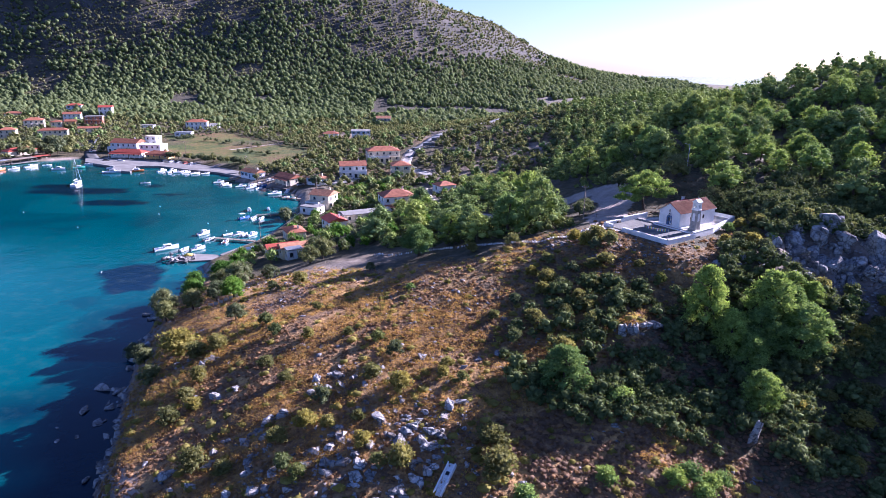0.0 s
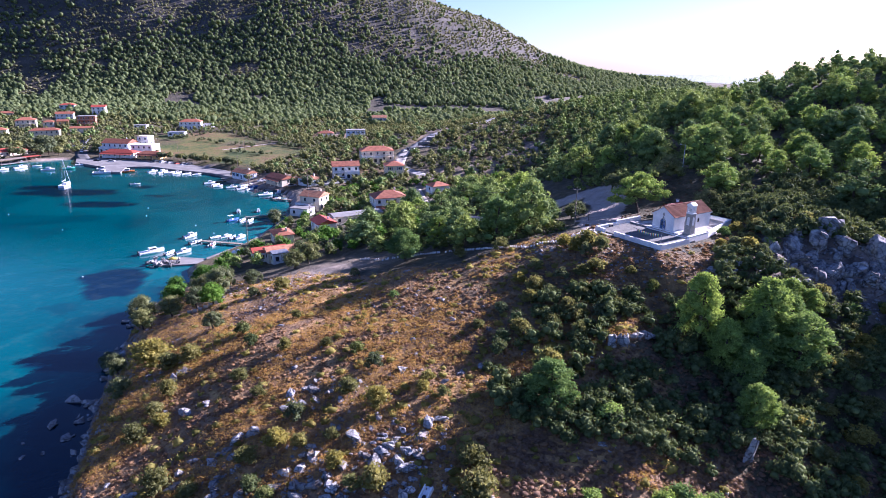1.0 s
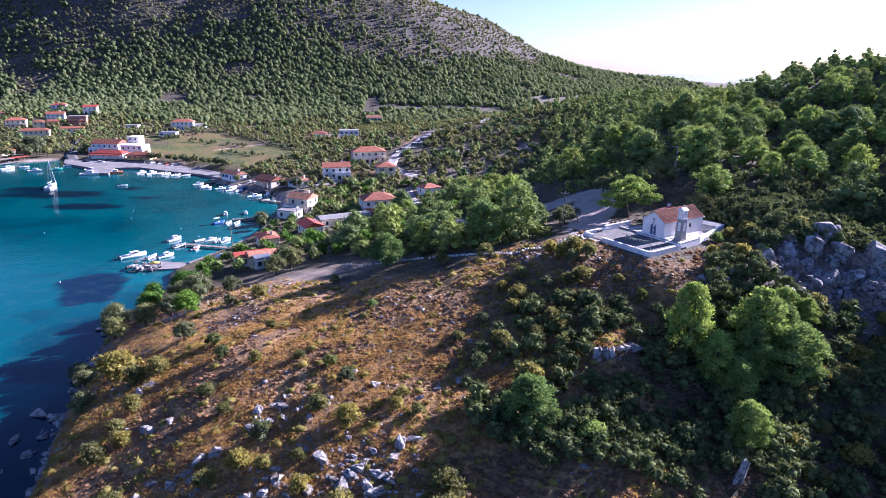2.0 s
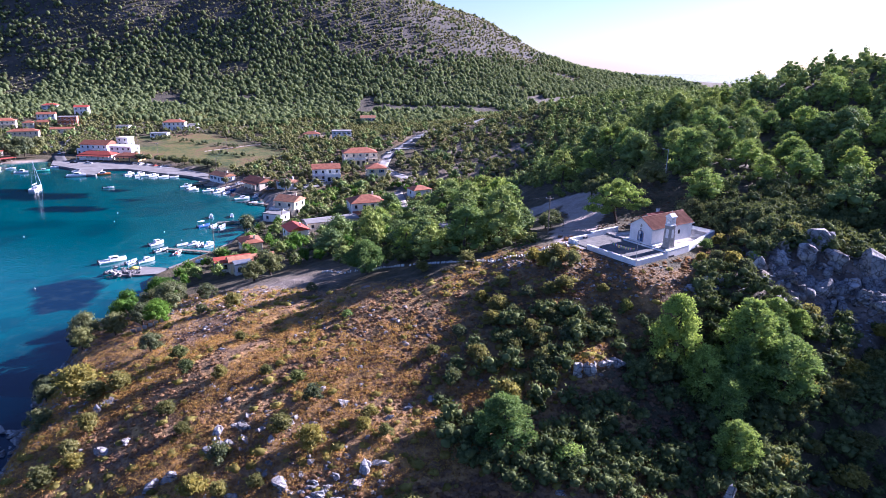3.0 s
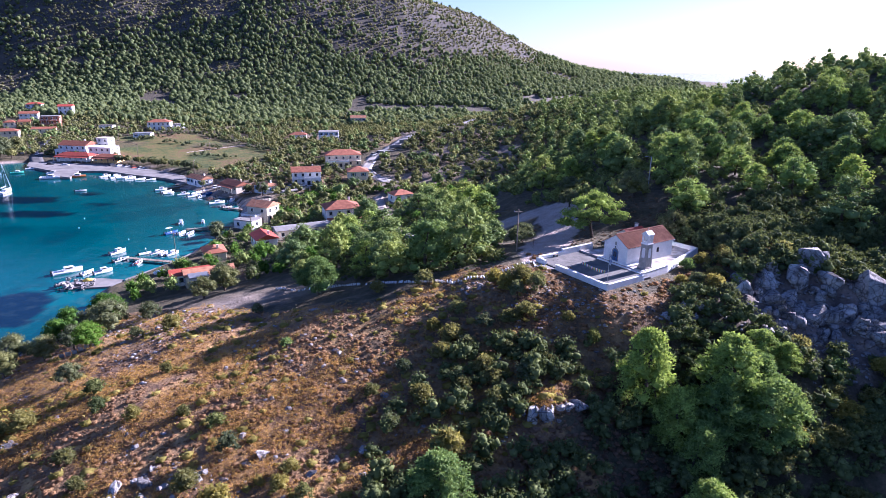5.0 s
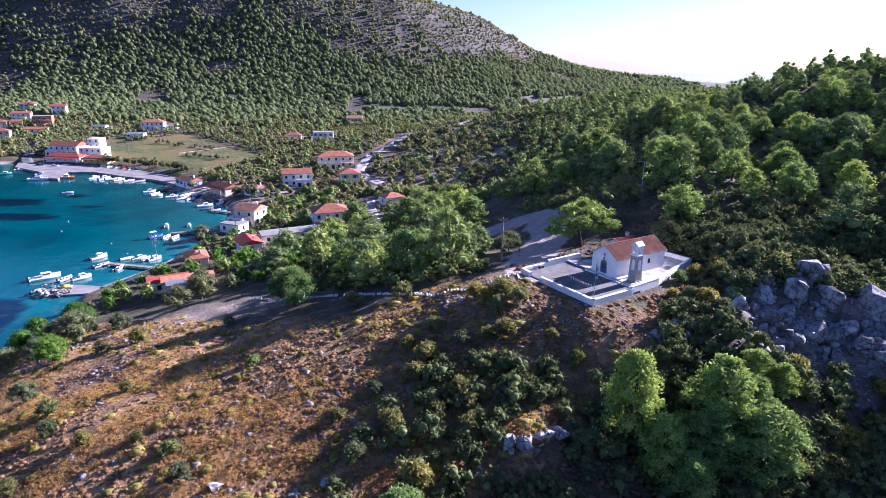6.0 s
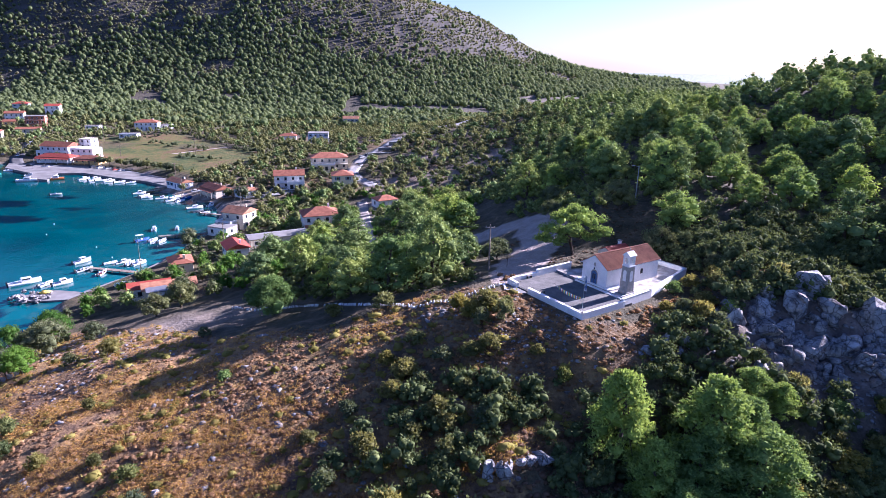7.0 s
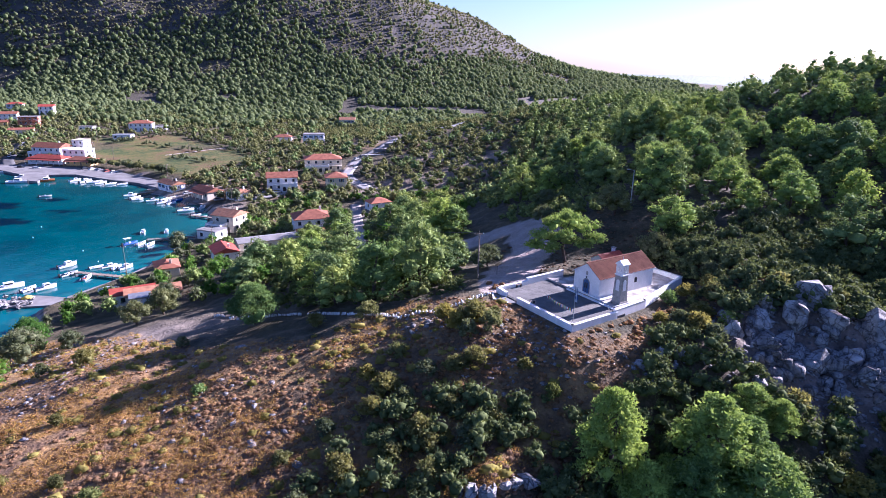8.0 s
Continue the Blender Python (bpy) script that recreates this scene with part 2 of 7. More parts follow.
MOUNDS = [  # centre, radius and height of the swells that make up the ridge and the hill
    (-35, 80, 22, 2.8), (-5, 75, 22, 6.9), (30, 75, 20, 5.6), (60, 75, 20, -1.0), (90, 80, 25, 2.5), (-35, 110, 22, 6.6),
    (-8, 105, 22, 2.8), (15, 100, 20, 5.3), (35, 112, 16, 2.8), (45, 122, 14, 7.0), (58, 125, 14, -1.8), (58, 100, 18, 7.7)]
MOUNDS += [
    (75, 122, 12, 11.0), (76, 106, 12, -0.7), (92, 118, 20, -2.0), (20, 125, 20, 9.3), (-10, 140, 22, 5.1), (40, 150, 25, 7.1),
    (75, 155, 25, 15.5), (105, 150, 28, 4.5), (120, 190, 40, 3.0), (50, 190, 35, 6.1), (0, 180, 30, 7.5), (-40, 140, 20, 2.6)]
MOUNDS += [
    (110, 260, 60, 18.5), (200, 330, 70, -10.0), (260, 300, 80, 70.0), (180, 440, 80, 36.0), (30, 300, 60, -2.2), (-30, 370, 60, 3.7),
    # (138, 116), (165, 140), (118, 98): unseen rises added to shade the gully
    (40, 450, 70, 9.3), (160, 180, 50, 17.6), (138, 116, 24, 16.0), (165, 140, 30, 20.0), (118, 98, 22, 12.0), (-360, 590, 80, 13.0), (-200, 540, 60, 4.0)]
MOUNDS += [  # the hill behind the chapel and its skyline
    (45, 228, 30, 2.9), (45, 268, 30, -4.4), (85, 190, 30, 1.4), (85, 228, 30, 12.3), (85, 268, 30, -1.1), (125, 190, 30, 1.7), (125, 228, 30, -2.3), (125, 268, 30, 4.0),
    (165, 228, 30, 5.5), (165, 268, 30, 6.8), (205, 228, 30, 3.6), (110, 330, 55, 6.1), (110, 420, 55, 3.5), (190, 330, 55, -1.6), (190, 420, 55, -6.3), (270, 420, 55, -9.6), (110, 165, 18, -2.4)]
MOUNDS += [  # the spur and the outcrop over the gully, its far flank and an unseen rise added to shade it; the far saddle and the mountain's shoulder
    (33, 92, 5, 2.7), (48, 105, 6, 3.4), (70, 97, 8, 2.8), (52, 72, 6, 2.4), (76, 112, 7, 0.8), (62, 110, 6, 4.3), (25, 74, 6, 0.9),
    (106, 101, 12, 9.0), (250, 1080, 90, 7.0), (420, 1150, 130, 14.0), (-40, 1250, 80, -28.0), (85, 1195, 70, 13.0)]
TERRACE = (43.8, 112.9, 28.3)
U, V = Vector((0.844, 0.536, 0)), Vector((-0.536, 0.844, 0))  # along the chapel's nave, and across it


def soft(v, w):
    return w * np.logaddexp(0, v / w)


def swell(t):
    t = np.clip(t, 0, 1)
    return t * t * (3 - 2 * t)


def inland(x, y):
    """Metres from the shore: positive on land, negative at sea."""
    x, y = np.asarray(x, float), np.asarray(y, float)
    best, inside = np.full(x.shape, 1e18), np.zeros(x.shape, bool)
    for (ax, ay), (bx, by) in zip(COAST, COAST[1:] + COAST[:1]):
        dx, dy = bx - ax, by - ay
        t = np.clip(((x - ax) * dx + (y - ay) * dy) / (dx * dx + dy * dy), 0, 1)
        best = np.minimum(best, (x - ax - t * dx) ** 2 + (y - ay - t * dy) ** 2)
        if ay != by:
            inside ^= ((ay > y) != (by > y)) & (x < ax + (y - ay) * dx / dy)
    return np.where(inside, 1, -1) * np.sqrt(best)


def lattice(x, y, scale, seed):
    """Smooth value noise from -1 to 1."""
    x, y = np.asarray(x, float) / scale + seed * 17.3, np.asarray(y, float) / scale - seed * 9.1
    i, j = np.floor(x), np.floor(y)
    u, v = swell(x - i), swell(y - j)

    def corner(a, b):
        s = np.sin(a * 127.1 + b * 311.7 + seed * 74.7) * 43758.5453
        return 2 * (s - np.floor(s)) - 1

    low = corner(i, j) * (1 - u) + corner(i + 1, j) * u
    high = corner(i, j + 1) * (1 - u) + corner(i + 1, j + 1) * u
    return low * (1 - v) + high * v


ROADS = {
    "lane": ([(30, 168), (24, 166.5), (14, 172), (4, 195), (-2, 240), (-10, 290)], 4.5),
    "valley_road": ([(-8, 315), (-22, 340), (-21, 370), (-11.5, 397), (-1, 434), (19.5, 446), (47, 479), (60, 505)], 6.5),
}


def near_line(x, y, pts, gap):
    best = np.full(np.shape(x), 1e18)
    for (ax, ay), (bx, by) in zip(pts, pts[1:]):
        dx, dy = bx - ax, by - ay
        t = np.clip(((x - ax) * dx + (y - ay) * dy) / (dx * dx + dy * dy), 0, 1)
        best = np.minimum(best, (x - ax - t * dx) ** 2 + (y - ay - t * dy) ** 2)
    return best < gap * gap


FORECOURT = [(33, 127), (36, 126.5), (43, 137), (46, 145), (50, 156), (50.5, 167), (45, 174), (34, 174.5), (27, 169), (33, 165.5), (40.5, 164), (40, 154), (35.5, 143), (33, 135)]


def mountain(x, y):
    g = swell((y - 515 - 0.12 * np.abs(x + 250)) / 640)
    side = np.where(x > -374, ((x + 374) / 520) ** 4, ((x + 374) / 330) ** 2 / 2)
    return g * (218 * np.exp(-side - ((y - 1400) / 400) ** 2 / 2)
                + 250 * np.exp(-((x + 850) / 330) ** 2 / 2 - ((y - 1150) / 330) ** 2 / 2))


def height(x, y, rough=True):
    x, y = np.asarray(x, float), np.asarray(y, float)
    z = 1.3 + 0.04 * soft(y - 420, 30) / (1 + np.exp(-(x + 120) / 60)) * np.exp(-np.maximum(0, y - 900) / 600)
    peak = mountain(x, y)
    for cx, cy, r, h in MOUNDS:
        z = z + h * np.exp(-((x - cx) ** 2 + (y - cy) ** 2) / (2 * r * r))
    d = inland(x, y)
    if rough:
        calm = (1 - 0.45 * swell((12 - x) / 14) * swell((122 - y) / 14)) * (1 - 0.85 * near_line(x, y, FORECOURT[1:7], 7))
        z = z + calm * np.minimum(1, np.maximum(z - 4, 0) / 6) * (0.6 * lattice(x, y, 11, 1) + 0.32 * lattice(x, y, 4.3, 2) + 0.16 * lattice(x, y, 1.7, 3))
        peak = peak * (1 + 0.06 * lattice(x, y, 170, 4) + 0.012 * lattice(x, y, 90, 5) + 0.03 * lattice(x, y, 55, 6) + 0.018 * lattice(x, y, 24, 7))
        # the crag below the hill, broken in steps
        crag = np.exp(-((x - 80) / 15) ** 2 - ((y - 113) / 9) ** 2)
        z = z + crag * (2.2 * lattice(x, y, 5, 8) + 1.5 * lattice(x, y, 2.4, 9))
    z = z + peak
    steep = 0.55 + 0.6 * swell((y - 430) / 80) - 0.35 * swell((y - 280) / 20) * (1 - swell((y - 430) / 40)) + 0.5 * swell((165 - y) / 25) + 0.5 * swell((100 - y) / 20) + 0.2 * lattice(x, y, 13, 10) * (y < 300)
    rise = 0.3 + np.maximum(d, 0) * steep
    land = np.where(z < rise, z, rise + 0.12 * (z - rise))
    # level ground under the terrace and in front of it
    a, b = (x - TERRACE[0]) * U.x + (y - TERRACE[1]) * U.y, (x - TERRACE[0]) * V.x + (y - TERRACE[1]) * V.y
    out = np.maximum(np.maximum(-0.3 - a, a - 27.5), np.maximum(0.2 - b + np.maximum(a - 14, 0) * 0.25, b - 17))
    flat = np.clip(1 - np.maximum(out - 0.4, 0) / 7.5, 0, 1) ** 1.6
    land = land * (1 - flat) + (TERRACE[2] - 0.35) * flat
    bed = -0.4 - 0.12 * np.maximum(-d, 0)
    return np.where(d > 0, land, np.maximum(bed, -9))


def ground_at(x, y):
    return float(height(np.array([x]), np.array([y]))[0])


def stops(*runs):
    """Grid lines: runs of (from, to, step)."""
    rows = [np.arange(a, b, s) for a, b, s in runs]
    return np.unique(np.concatenate(rows + [[runs[-1][1]]]))


def sheet(name, xs, ys, z, material):
    me = bpy.data.meshes.new(name)
    gx, gy = np.meshgrid(xs, ys)
    w, h = len(xs), len(ys)
    co = np.stack([gx, gy, z], -1).reshape(-1, 3)
    i = (np.arange(h - 1)[:, None] * w + np.arange(w - 1)[None]).reshape(-1)
    quads = np.stack([i, i + 1, i + 1 + w, i + w], 1)
    fast_mesh(me, co, quads)
    me.polygons.foreach_set("use_smooth", np.ones(len(quads), bool))
    me.materials.append(material)
    return new(name, me)


def fast_mesh(me, co, faces):
    k = faces.shape[1]
    me.vertices.add(len(co)), me.loops.add(faces.size), me.polygons.add(len(faces))
    me.vertices.foreach_set("co", np.ascontiguousarray(co, np.float32).ravel())
    me.loops.foreach_set("vertex_index", np.ascontiguousarray(faces, np.int32).ravel())
    me.polygons.foreach_set("loop_start", np.arange(0, faces.size, k, dtype=np.int32))
    me.update(calc_edges=True)
    me.validate()


def within(x, y, corners):
    """Which points lie inside a polygon."""
    inside = np.zeros(np.shape(x), bool)
    for (ax, ay), (bx, by) in zip(corners, corners[1:] + corners[:1]):
        if ay != by:
            inside ^= ((ay > y) != (by > y)) & (x < ax + (y - ay) * (bx - ax) / (by - ay))
    return inside


HEADLAND = [(-72, 160), (-80, 60), (-30, 40), (60, 40), (42, 70), (33, 92), (44, 101), (58, 109), (62, 116), (44, 112), (38, 122), (24, 128), (6, 122), (-12, 128), (-30, 143), (-48, 152)]
MEADOW = [(-228, 463), (-215, 415), (-165, 398), (-104, 352), (-84, 400), (-102, 440), (-182, 512), (-219, 490)]
CLEARING = [(104, 690), (112, 770), (160, 805), (210, 795), (175, 735), (130, 715)]


def build_ground():
    xs = stops((-4900, -1400, 500), (-1400, -420, 28), (-420, -110, 8), (-110, -75, 2.5), (-75, 110, 0.85), (110, 190, 2.5), (190, 420, 8), (420, 1200, 40), (1200, 4900, 500))
    ys = stops((-4900, -200, 500), (-200, 40, 20), (40, 60, 1.5), (60, 150, 0.85), (150, 240, 2.0), (240, 560, 5), (560, 1500, 14), (1500, 2300, 50), (2300, 4900, 500))
    gx, gy = np.meshgrid(xs, ys)
    z = height(gx, gy)
    ob = sheet("ground", xs, ys, z, GROUND)
    dry = within(gx + 2 * lattice(gx, gy, 6, 11), gy + 2 * lattice(gx, gy, 6, 12), HEADLAND).astype(float)
    dry = dry * (1 - 0.5 * swell((gx + 4) / 14) * swell((gy - 88) / 12))
    slope = np.hypot(np.gradient(z, axis=1) / np.gradient(gx, axis=1), np.gradient(z, axis=0) / np.gradient(gy, axis=0))
    meadow = within(gx, gy, MEADOW).astype(float) * np.where(lattice(gx, gy, 30, 13) > -0.6, 1, 0.4)
    dry = np.maximum(dry, 0.35 * ((gy > 300) & (gy < 640) & (gx > -110) & (gx < 90) & (lattice(gx, gy, 34, 44) > -0.1)))
    bare = 0.4 * ((gy > 240) & (gy < 560) & (gx > -110) & (lattice(gx, gy, 28, 14) > 0.35)) + within(gx + 8 * lattice(gx, gy, 20, 45), gy, CLEARING) * np.where(lattice(gx, gy, 16, 46) > -0.2, 0.5, 0.1)
    d = inland(gx, gy)
    bare = np.maximum(bare, (d > 0) & (d < 2.0) & (gy > 160) & (gy < 420))
    bare = np.maximum(bare, 0.55 * np.exp(-((gx + 28) / 16) ** 2 - ((gy - 142) / 9) ** 2))
    bare = np.maximum(bare, within(gx + lattice(gx, gy, 3, 16), gy, FORECOURT) * 1.0)
    crag = swell((slope - 0.6) / 0.5) * (gy < 170) * (gx < -30)
    scree = swell((z - 45 + 30 * lattice(gx, gy, 60, 15)) / 50) * (gy > 600)
    scree = np.maximum(scree, 0.6 * swell((gy - 560) / 60) * (mountain(gx, gy) > 1.5))
    stony = ob.data.attributes.new("scree", "FLOAT", "POINT")
    stony.data.foreach_set("value", scree.astype(np.float32).ravel())
    crag = np.maximum(crag, np.exp(-((gx - 80) / 16) ** 4 - ((gy - 112) / 9) ** 4))
    crag = np.maximum(crag, (d < 1.5) * (d > -3) * (gy < 170))
    bare = np.maximum(bare, 0.75 * ((d > 0.8) & (d < 5 + 2 * lattice(gx, gy, 4, 49)) & (gy < 84) & (gx < -24)))
    cover = ob.data.color_attributes.new("cover", "FLOAT_COLOR", "POINT")
    cover.data.foreach_set("color", np.stack([dry, meadow, bare, crag], -1).astype(np.float32).ravel())
    return tagged(ob, "dry grassy headland, wooded hills and scrubby stony mountain slope", "hillside", kind="structure")


def build_water():
    xs = stops((-4900, -500, 400), (-500, -300, 25), (-300, -130, 3), (-130, -40, 1.5), (-40, 140, 12), (140, 4900, 400))
    ys = stops((-4900, -100, 400), (-100, 40, 14), (40, 180, 1.5), (180, 420, 3), (420, 4900, 400))
    gx, gy = np.meshgrid(xs, ys)
    ob = sheet("water", xs, ys, gx * 0, WATER)
    d = -inland(gx, gy)
    shallow = np.exp(-np.maximum(d, 0) / 9) * 0.5 * (gy > 165) + 0.28 * np.exp(-((gx + 130) / 38) ** 2 - ((gy - 150) / 60) ** 2) + 0.12 * (lattice(gx, gy, 40, 17) > 0)
    weed = np.clip(1.35 - d / 17 + 0.8 * lattice(gx, gy, 20, 18) + 0.25 * lattice(gx, gy, 6, 19), 0, 1) * swell((172 - gy) / 12)
    ragged = 1 + 0.35 * lattice(gx, gy, 9, 61) + 0.25 * lattice(gx, gy, 4, 62)
    for cx, cy, rx, ry in ((-178, 294, 27, 9), (-196, 304, 15, 7), (-150, 269, 16, 5.5), (-149, 309, 8, 4), (-131, 288, 7, 3), (-95, 173, 11, 7), (-89, 164, 9, 9), (-74, 120, 12, 5), (-112, 330, 8, 4)):
        weed = np.maximum(weed, np.clip(6 * (ragged - ((gx - cx) / rx) ** 2 - ((gy - cy) / ry) ** 2), 0, 1))
    bed = ob.data.attributes.new("weed", "FLOAT", "POINT")
    bed.data.foreach_set("value", weed.astype(np.float32).ravel())
    layer = ob.data.attributes.new("shallow", "FLOAT", "POINT")
    layer.data.foreach_set("value", shallow.astype(np.float32).ravel())
    return tagged(ob, "calm turquoise bay water with dark seagrass patches", "sea", kind="structure")


build_ground()
build_water()


# ---- building helpers ----
def mesh_ob(name, co, faces, material, parent=None, label="", smooth=False):
    me = bpy.data.meshes.new(name)
    fast_mesh(me, np.asarray(co, float), np.asarray(faces, int))
    if smooth:
        me.polygons.foreach_set("use_smooth", np.ones(len(faces), bool))
    me.materials.append(material)
    ob = new(name, me)
    if parent:
        ob.parent = parent
    return tagged(ob, label)


def part(name, bm, material, parent=None, label=""):
    """One mesh object made from a bmesh, under a thing or a part."""
    me = bpy.data.meshes.new(name)
    bm.to_mesh(me)
    bm.free()
    me.materials.append(material)
    ob = new(name, me)
    if parent:
        ob.parent = parent
    return tagged(ob, label)


def box(x0, y0, z0, x1, y1, z1, bevel=0.0, bm=None):
    """A box between two corners, with slightly rounded edges."""
    made = bmesh.new()
    bmesh.ops.create_cube(made, size=1)
    for v in made.verts:
        v.co = Vector(((x0 + x1) / 2 + v.co.x * (x1 - x0), (y0 + y1) / 2 + v.co.y * (y1 - y0), (z0 + z1) / 2 + v.co.z * (z1 - z0)))
    if bevel:
        bmesh.ops.bevel(made, geom=made.edges[:], offset=bevel, segments=1, affect="EDGES")
    return joined(bm, made)


def joined(bm, made):
    if bm is None:
        return made
    me = bpy.data.meshes.new("scrap")
    made.to_mesh(me)
    made.free()
    bm.from_mesh(me)
    bpy.data.meshes.remove(me)
    return bm


def tube(a, b, r0, r1=None, sides=8, bm=None):
    """A round bar from a to b, tapering from r0 to r1."""
    made = bmesh.new()
    a, b = Vector(a), Vector(b)
    bmesh.ops.create_cone(made, cap_ends=True, segments=sides, radius1=r0, radius2=r0 if r1 is None else r1, depth=(b - a).length)
    turn = (b - a).to_track_quat("Z", "Y").to_matrix().to_4x4()
    bmesh.ops.transform(made, matrix=Matrix.Translation((a + b) / 2) @ turn, verts=made.verts)
    return joined(bm, made)


def prism(outline, z0, z1, bm=None):
    """A flat outline raised from z0 to z1."""
    made = bmesh.new()
    low = [made.verts.new((x, y, z0)) for x, y in outline]
    high = [made.verts.new((x, y, z1)) for x, y in outline]
    made.faces.new(high)
    made.faces.new(low[::-1])
    for i in range(len(outline)):
        j = (i + 1) % len(outline)
        made.faces.new((low[i], low[j], high[j], high[i]))
    bmesh.ops.recalc_face_normals(made, faces=made.faces)
    return joined(bm, made)


def empty(name, m, label, category, group=""):
    ob = new(name)
    ob.empty_display_size = 0.3
    ob.matrix_world = m
    return tagged(ob, label, category, group)


def arch_outline(mid, half, low, spring, steps=8):
    """An arched opening in a wall: sideways and height."""
    pts = [(mid - half, low), (mid + half, low)]
    for i in range(steps + 1):
        a = math.pi * i / steps
        pts.append((mid + half * math.cos(a), spring + half * math.sin(a)))
    return pts


def raised(outline, axis, at, depth):
    """A flat outline (sideways, height) given depth along x or y."""
    bm = bmesh.new()
    place = (lambda s, h, d: (at + d, s, h)) if axis == "x" else (lambda s, h, d: (s, at + d, h))
    a = [bm.verts.new(place(s, h, 0)) for s, h in outline]
    b = [bm.verts.new(place(s, h, depth)) for s, h in outline]
    bm.faces.new(a), bm.faces.new(b[::-1])
    for i in range(len(a)):
        j = (i + 1) % len(a)
        bm.faces.new((a[i], a[j], b[j], b[i]))
    bmesh.ops.recalc_face_normals(bm, faces=bm.faces)
    return bm


# ---- plants ----
def sphere_points(rng, n):
    p = rng.normal(size=(n, 3))
    return p / np.linalg.norm(p, axis=1, keepdims=True)


def ico(level):
    bm = bmesh.new()
    bmesh.ops.create_icosphere(bm, subdivisions=level, radius=1)
    co = np.array([v.co[:] for v in bm.verts])
    faces = np.array([[v.index for v in f.verts] for f in bm.faces])
    bm.free()
    return co, faces


ICO = {1: ico(1), 2: ico(2), 3: ico(3)}


def tufts(rng, centres, radii, each, size, flat=0.75, spike=0.6):
    """Small pointed leaves or needle tufts spread over balls: co and triangles."""
    n, each = len(centres), each * 2
    d = sphere_points(rng, n * each)
    d[:, 2] = np.where(d[:, 2] < -0.35, -d[:, 2], d[:, 2])
    c, r = np.repeat(centres, each, 0), np.repeat(radii, each)[:, None]
    p = c + d * r * rng.uniform(0.7, 1.28, (n * each, 1)) * np.array([1, 1, flat])
    lie = np.cross(d, sphere_points(rng, n * each))
    lie /= np.linalg.norm(lie, axis=1, keepdims=True) + 1e-9
    out = lie * 0.8 + d * spike * rng.uniform(0.2, 1.3, (n * each, 1)) + np.array([0, 0, 0.15])
    out /= np.linalg.norm(out, axis=1, keepdims=True)
    side = np.cross(out, d + rng.normal(size=d.shape) * 0.3)
    side /= np.linalg.norm(side, axis=1, keepdims=True) + 1e-9
    s = size * rng.uniform(0.6, 1.4, (n * each, 1))
    co = np.stack([p + side * s * 0.6, p - side * s * 0.6, p + out * s * 1.6], 1).reshape(-1, 3)
    return co, np.arange(len(co)).reshape(-1, 3)


def crown_shape(rng, width, tall, base, lumps, each, size, cone=0.0):
    """A close crown of overlapping lobes round a heart, clothed in tufts."""
    n = lumps
    level = np.clip((np.arange(n) + rng.uniform(0.1, 0.9, n)) / n, 0, 1)
    turn = np.arange(n) * 2.4 + rng.uniform(-0.6, 0.6, n)
    belly = np.sqrt(np.clip(1 - (2 * level - 0.8) ** 2 / 1.6, 0.04, 1)) * (1 - cone * 0.8 * level)
    radii = width * 0.47 / n ** 0.34 * rng.uniform(0.65, 1.25, n) * (1 - cone * 0.45 * level)
    reach = np.maximum(width / 2 * belly - radii * 0.8, 0) * rng.uniform(0.6, 1.18, n)
    deep = radii * 0.75
    c = np.stack([np.cos(turn) * reach, np.sin(turn) * reach, base + deep + (tall - base - 2 * deep) * level], 1)
    c[0], radii[0] = (0, 0, base + (tall - base) * 0.45), width * 0.25
    co, faces = tufts(rng, c, radii, each, size, 0.85, 1.0)
    return co, faces, c, radii


def tiered_crown(rng, masses, lobes, each, size):
    """An old pine's crown: separate leaf masses (x, y, z, radius) on its limbs, each flattened."""
    c, radii = [], []
    for x, y, z, r in masses:
        d = sphere_points(rng, lobes)
        d[:, 2] = np.abs(d[:, 2]) * 0.9 - 0.25
        c.append(np.array([x, y, z]) + d * r * rng.uniform(0.35, 0.95, (lobes, 1)) * np.array([1, 1, 0.6]))
        radii.append(r * rng.uniform(0.26, 0.44, lobes))
    c, radii = np.concatenate(c), np.concatenate(radii)
    co, faces = tufts(rng, c, radii, each, size, 0.8, 1.0)
    co2, tri2 = core_shape(rng, c, radii, 1, 0.7)
    return np.concatenate([co, co2]), np.concatenate([faces, tri2 + len(co)])


def core_shape(rng, centres, radii, level=1, shrink=0.76):
    """Knobbly solid hearts of the lobes, so that the crown is not seen through everywhere."""
    base, tri = ICO[level]
    n = len(centres)
    co = centres[:, None] + base[None] * (radii * shrink)[:, None, None] * rng.uniform(0.6, 1.18, (n, len(base), 1)) * np.array([1, 1, 0.85])
    faces = tri[None] + (np.arange(n) * len(base))[:, None, None]
    return co.reshape(-1, 3), faces.reshape(-1, 3)


def plant_mesh(seed, width, tall, base, lumps, each, size, cone=0.0, heart=0, body=0.27):
    rng = np.random.default_rng(seed)
    co, leafage, c, radii = crown_shape(rng, width, tall, base, lumps, each, size, cone)
    faces = leafage
    if heart:
        ball, tri2 = ICO[heart]
        mid = (base + tall) / 2
        co2 = ball * np.array([width * body, width * body, (tall - base) * body * 1.15]) * rng.uniform(0.78, 1.25, (len(ball), 1)) + np.array([0, 0, mid])
    else:
        co2, tri2 = core_shape(rng, c, radii, 1)
    faces = np.concatenate([faces, tri2 + len(co)])
    return np.concatenate([co, co2]), faces, c


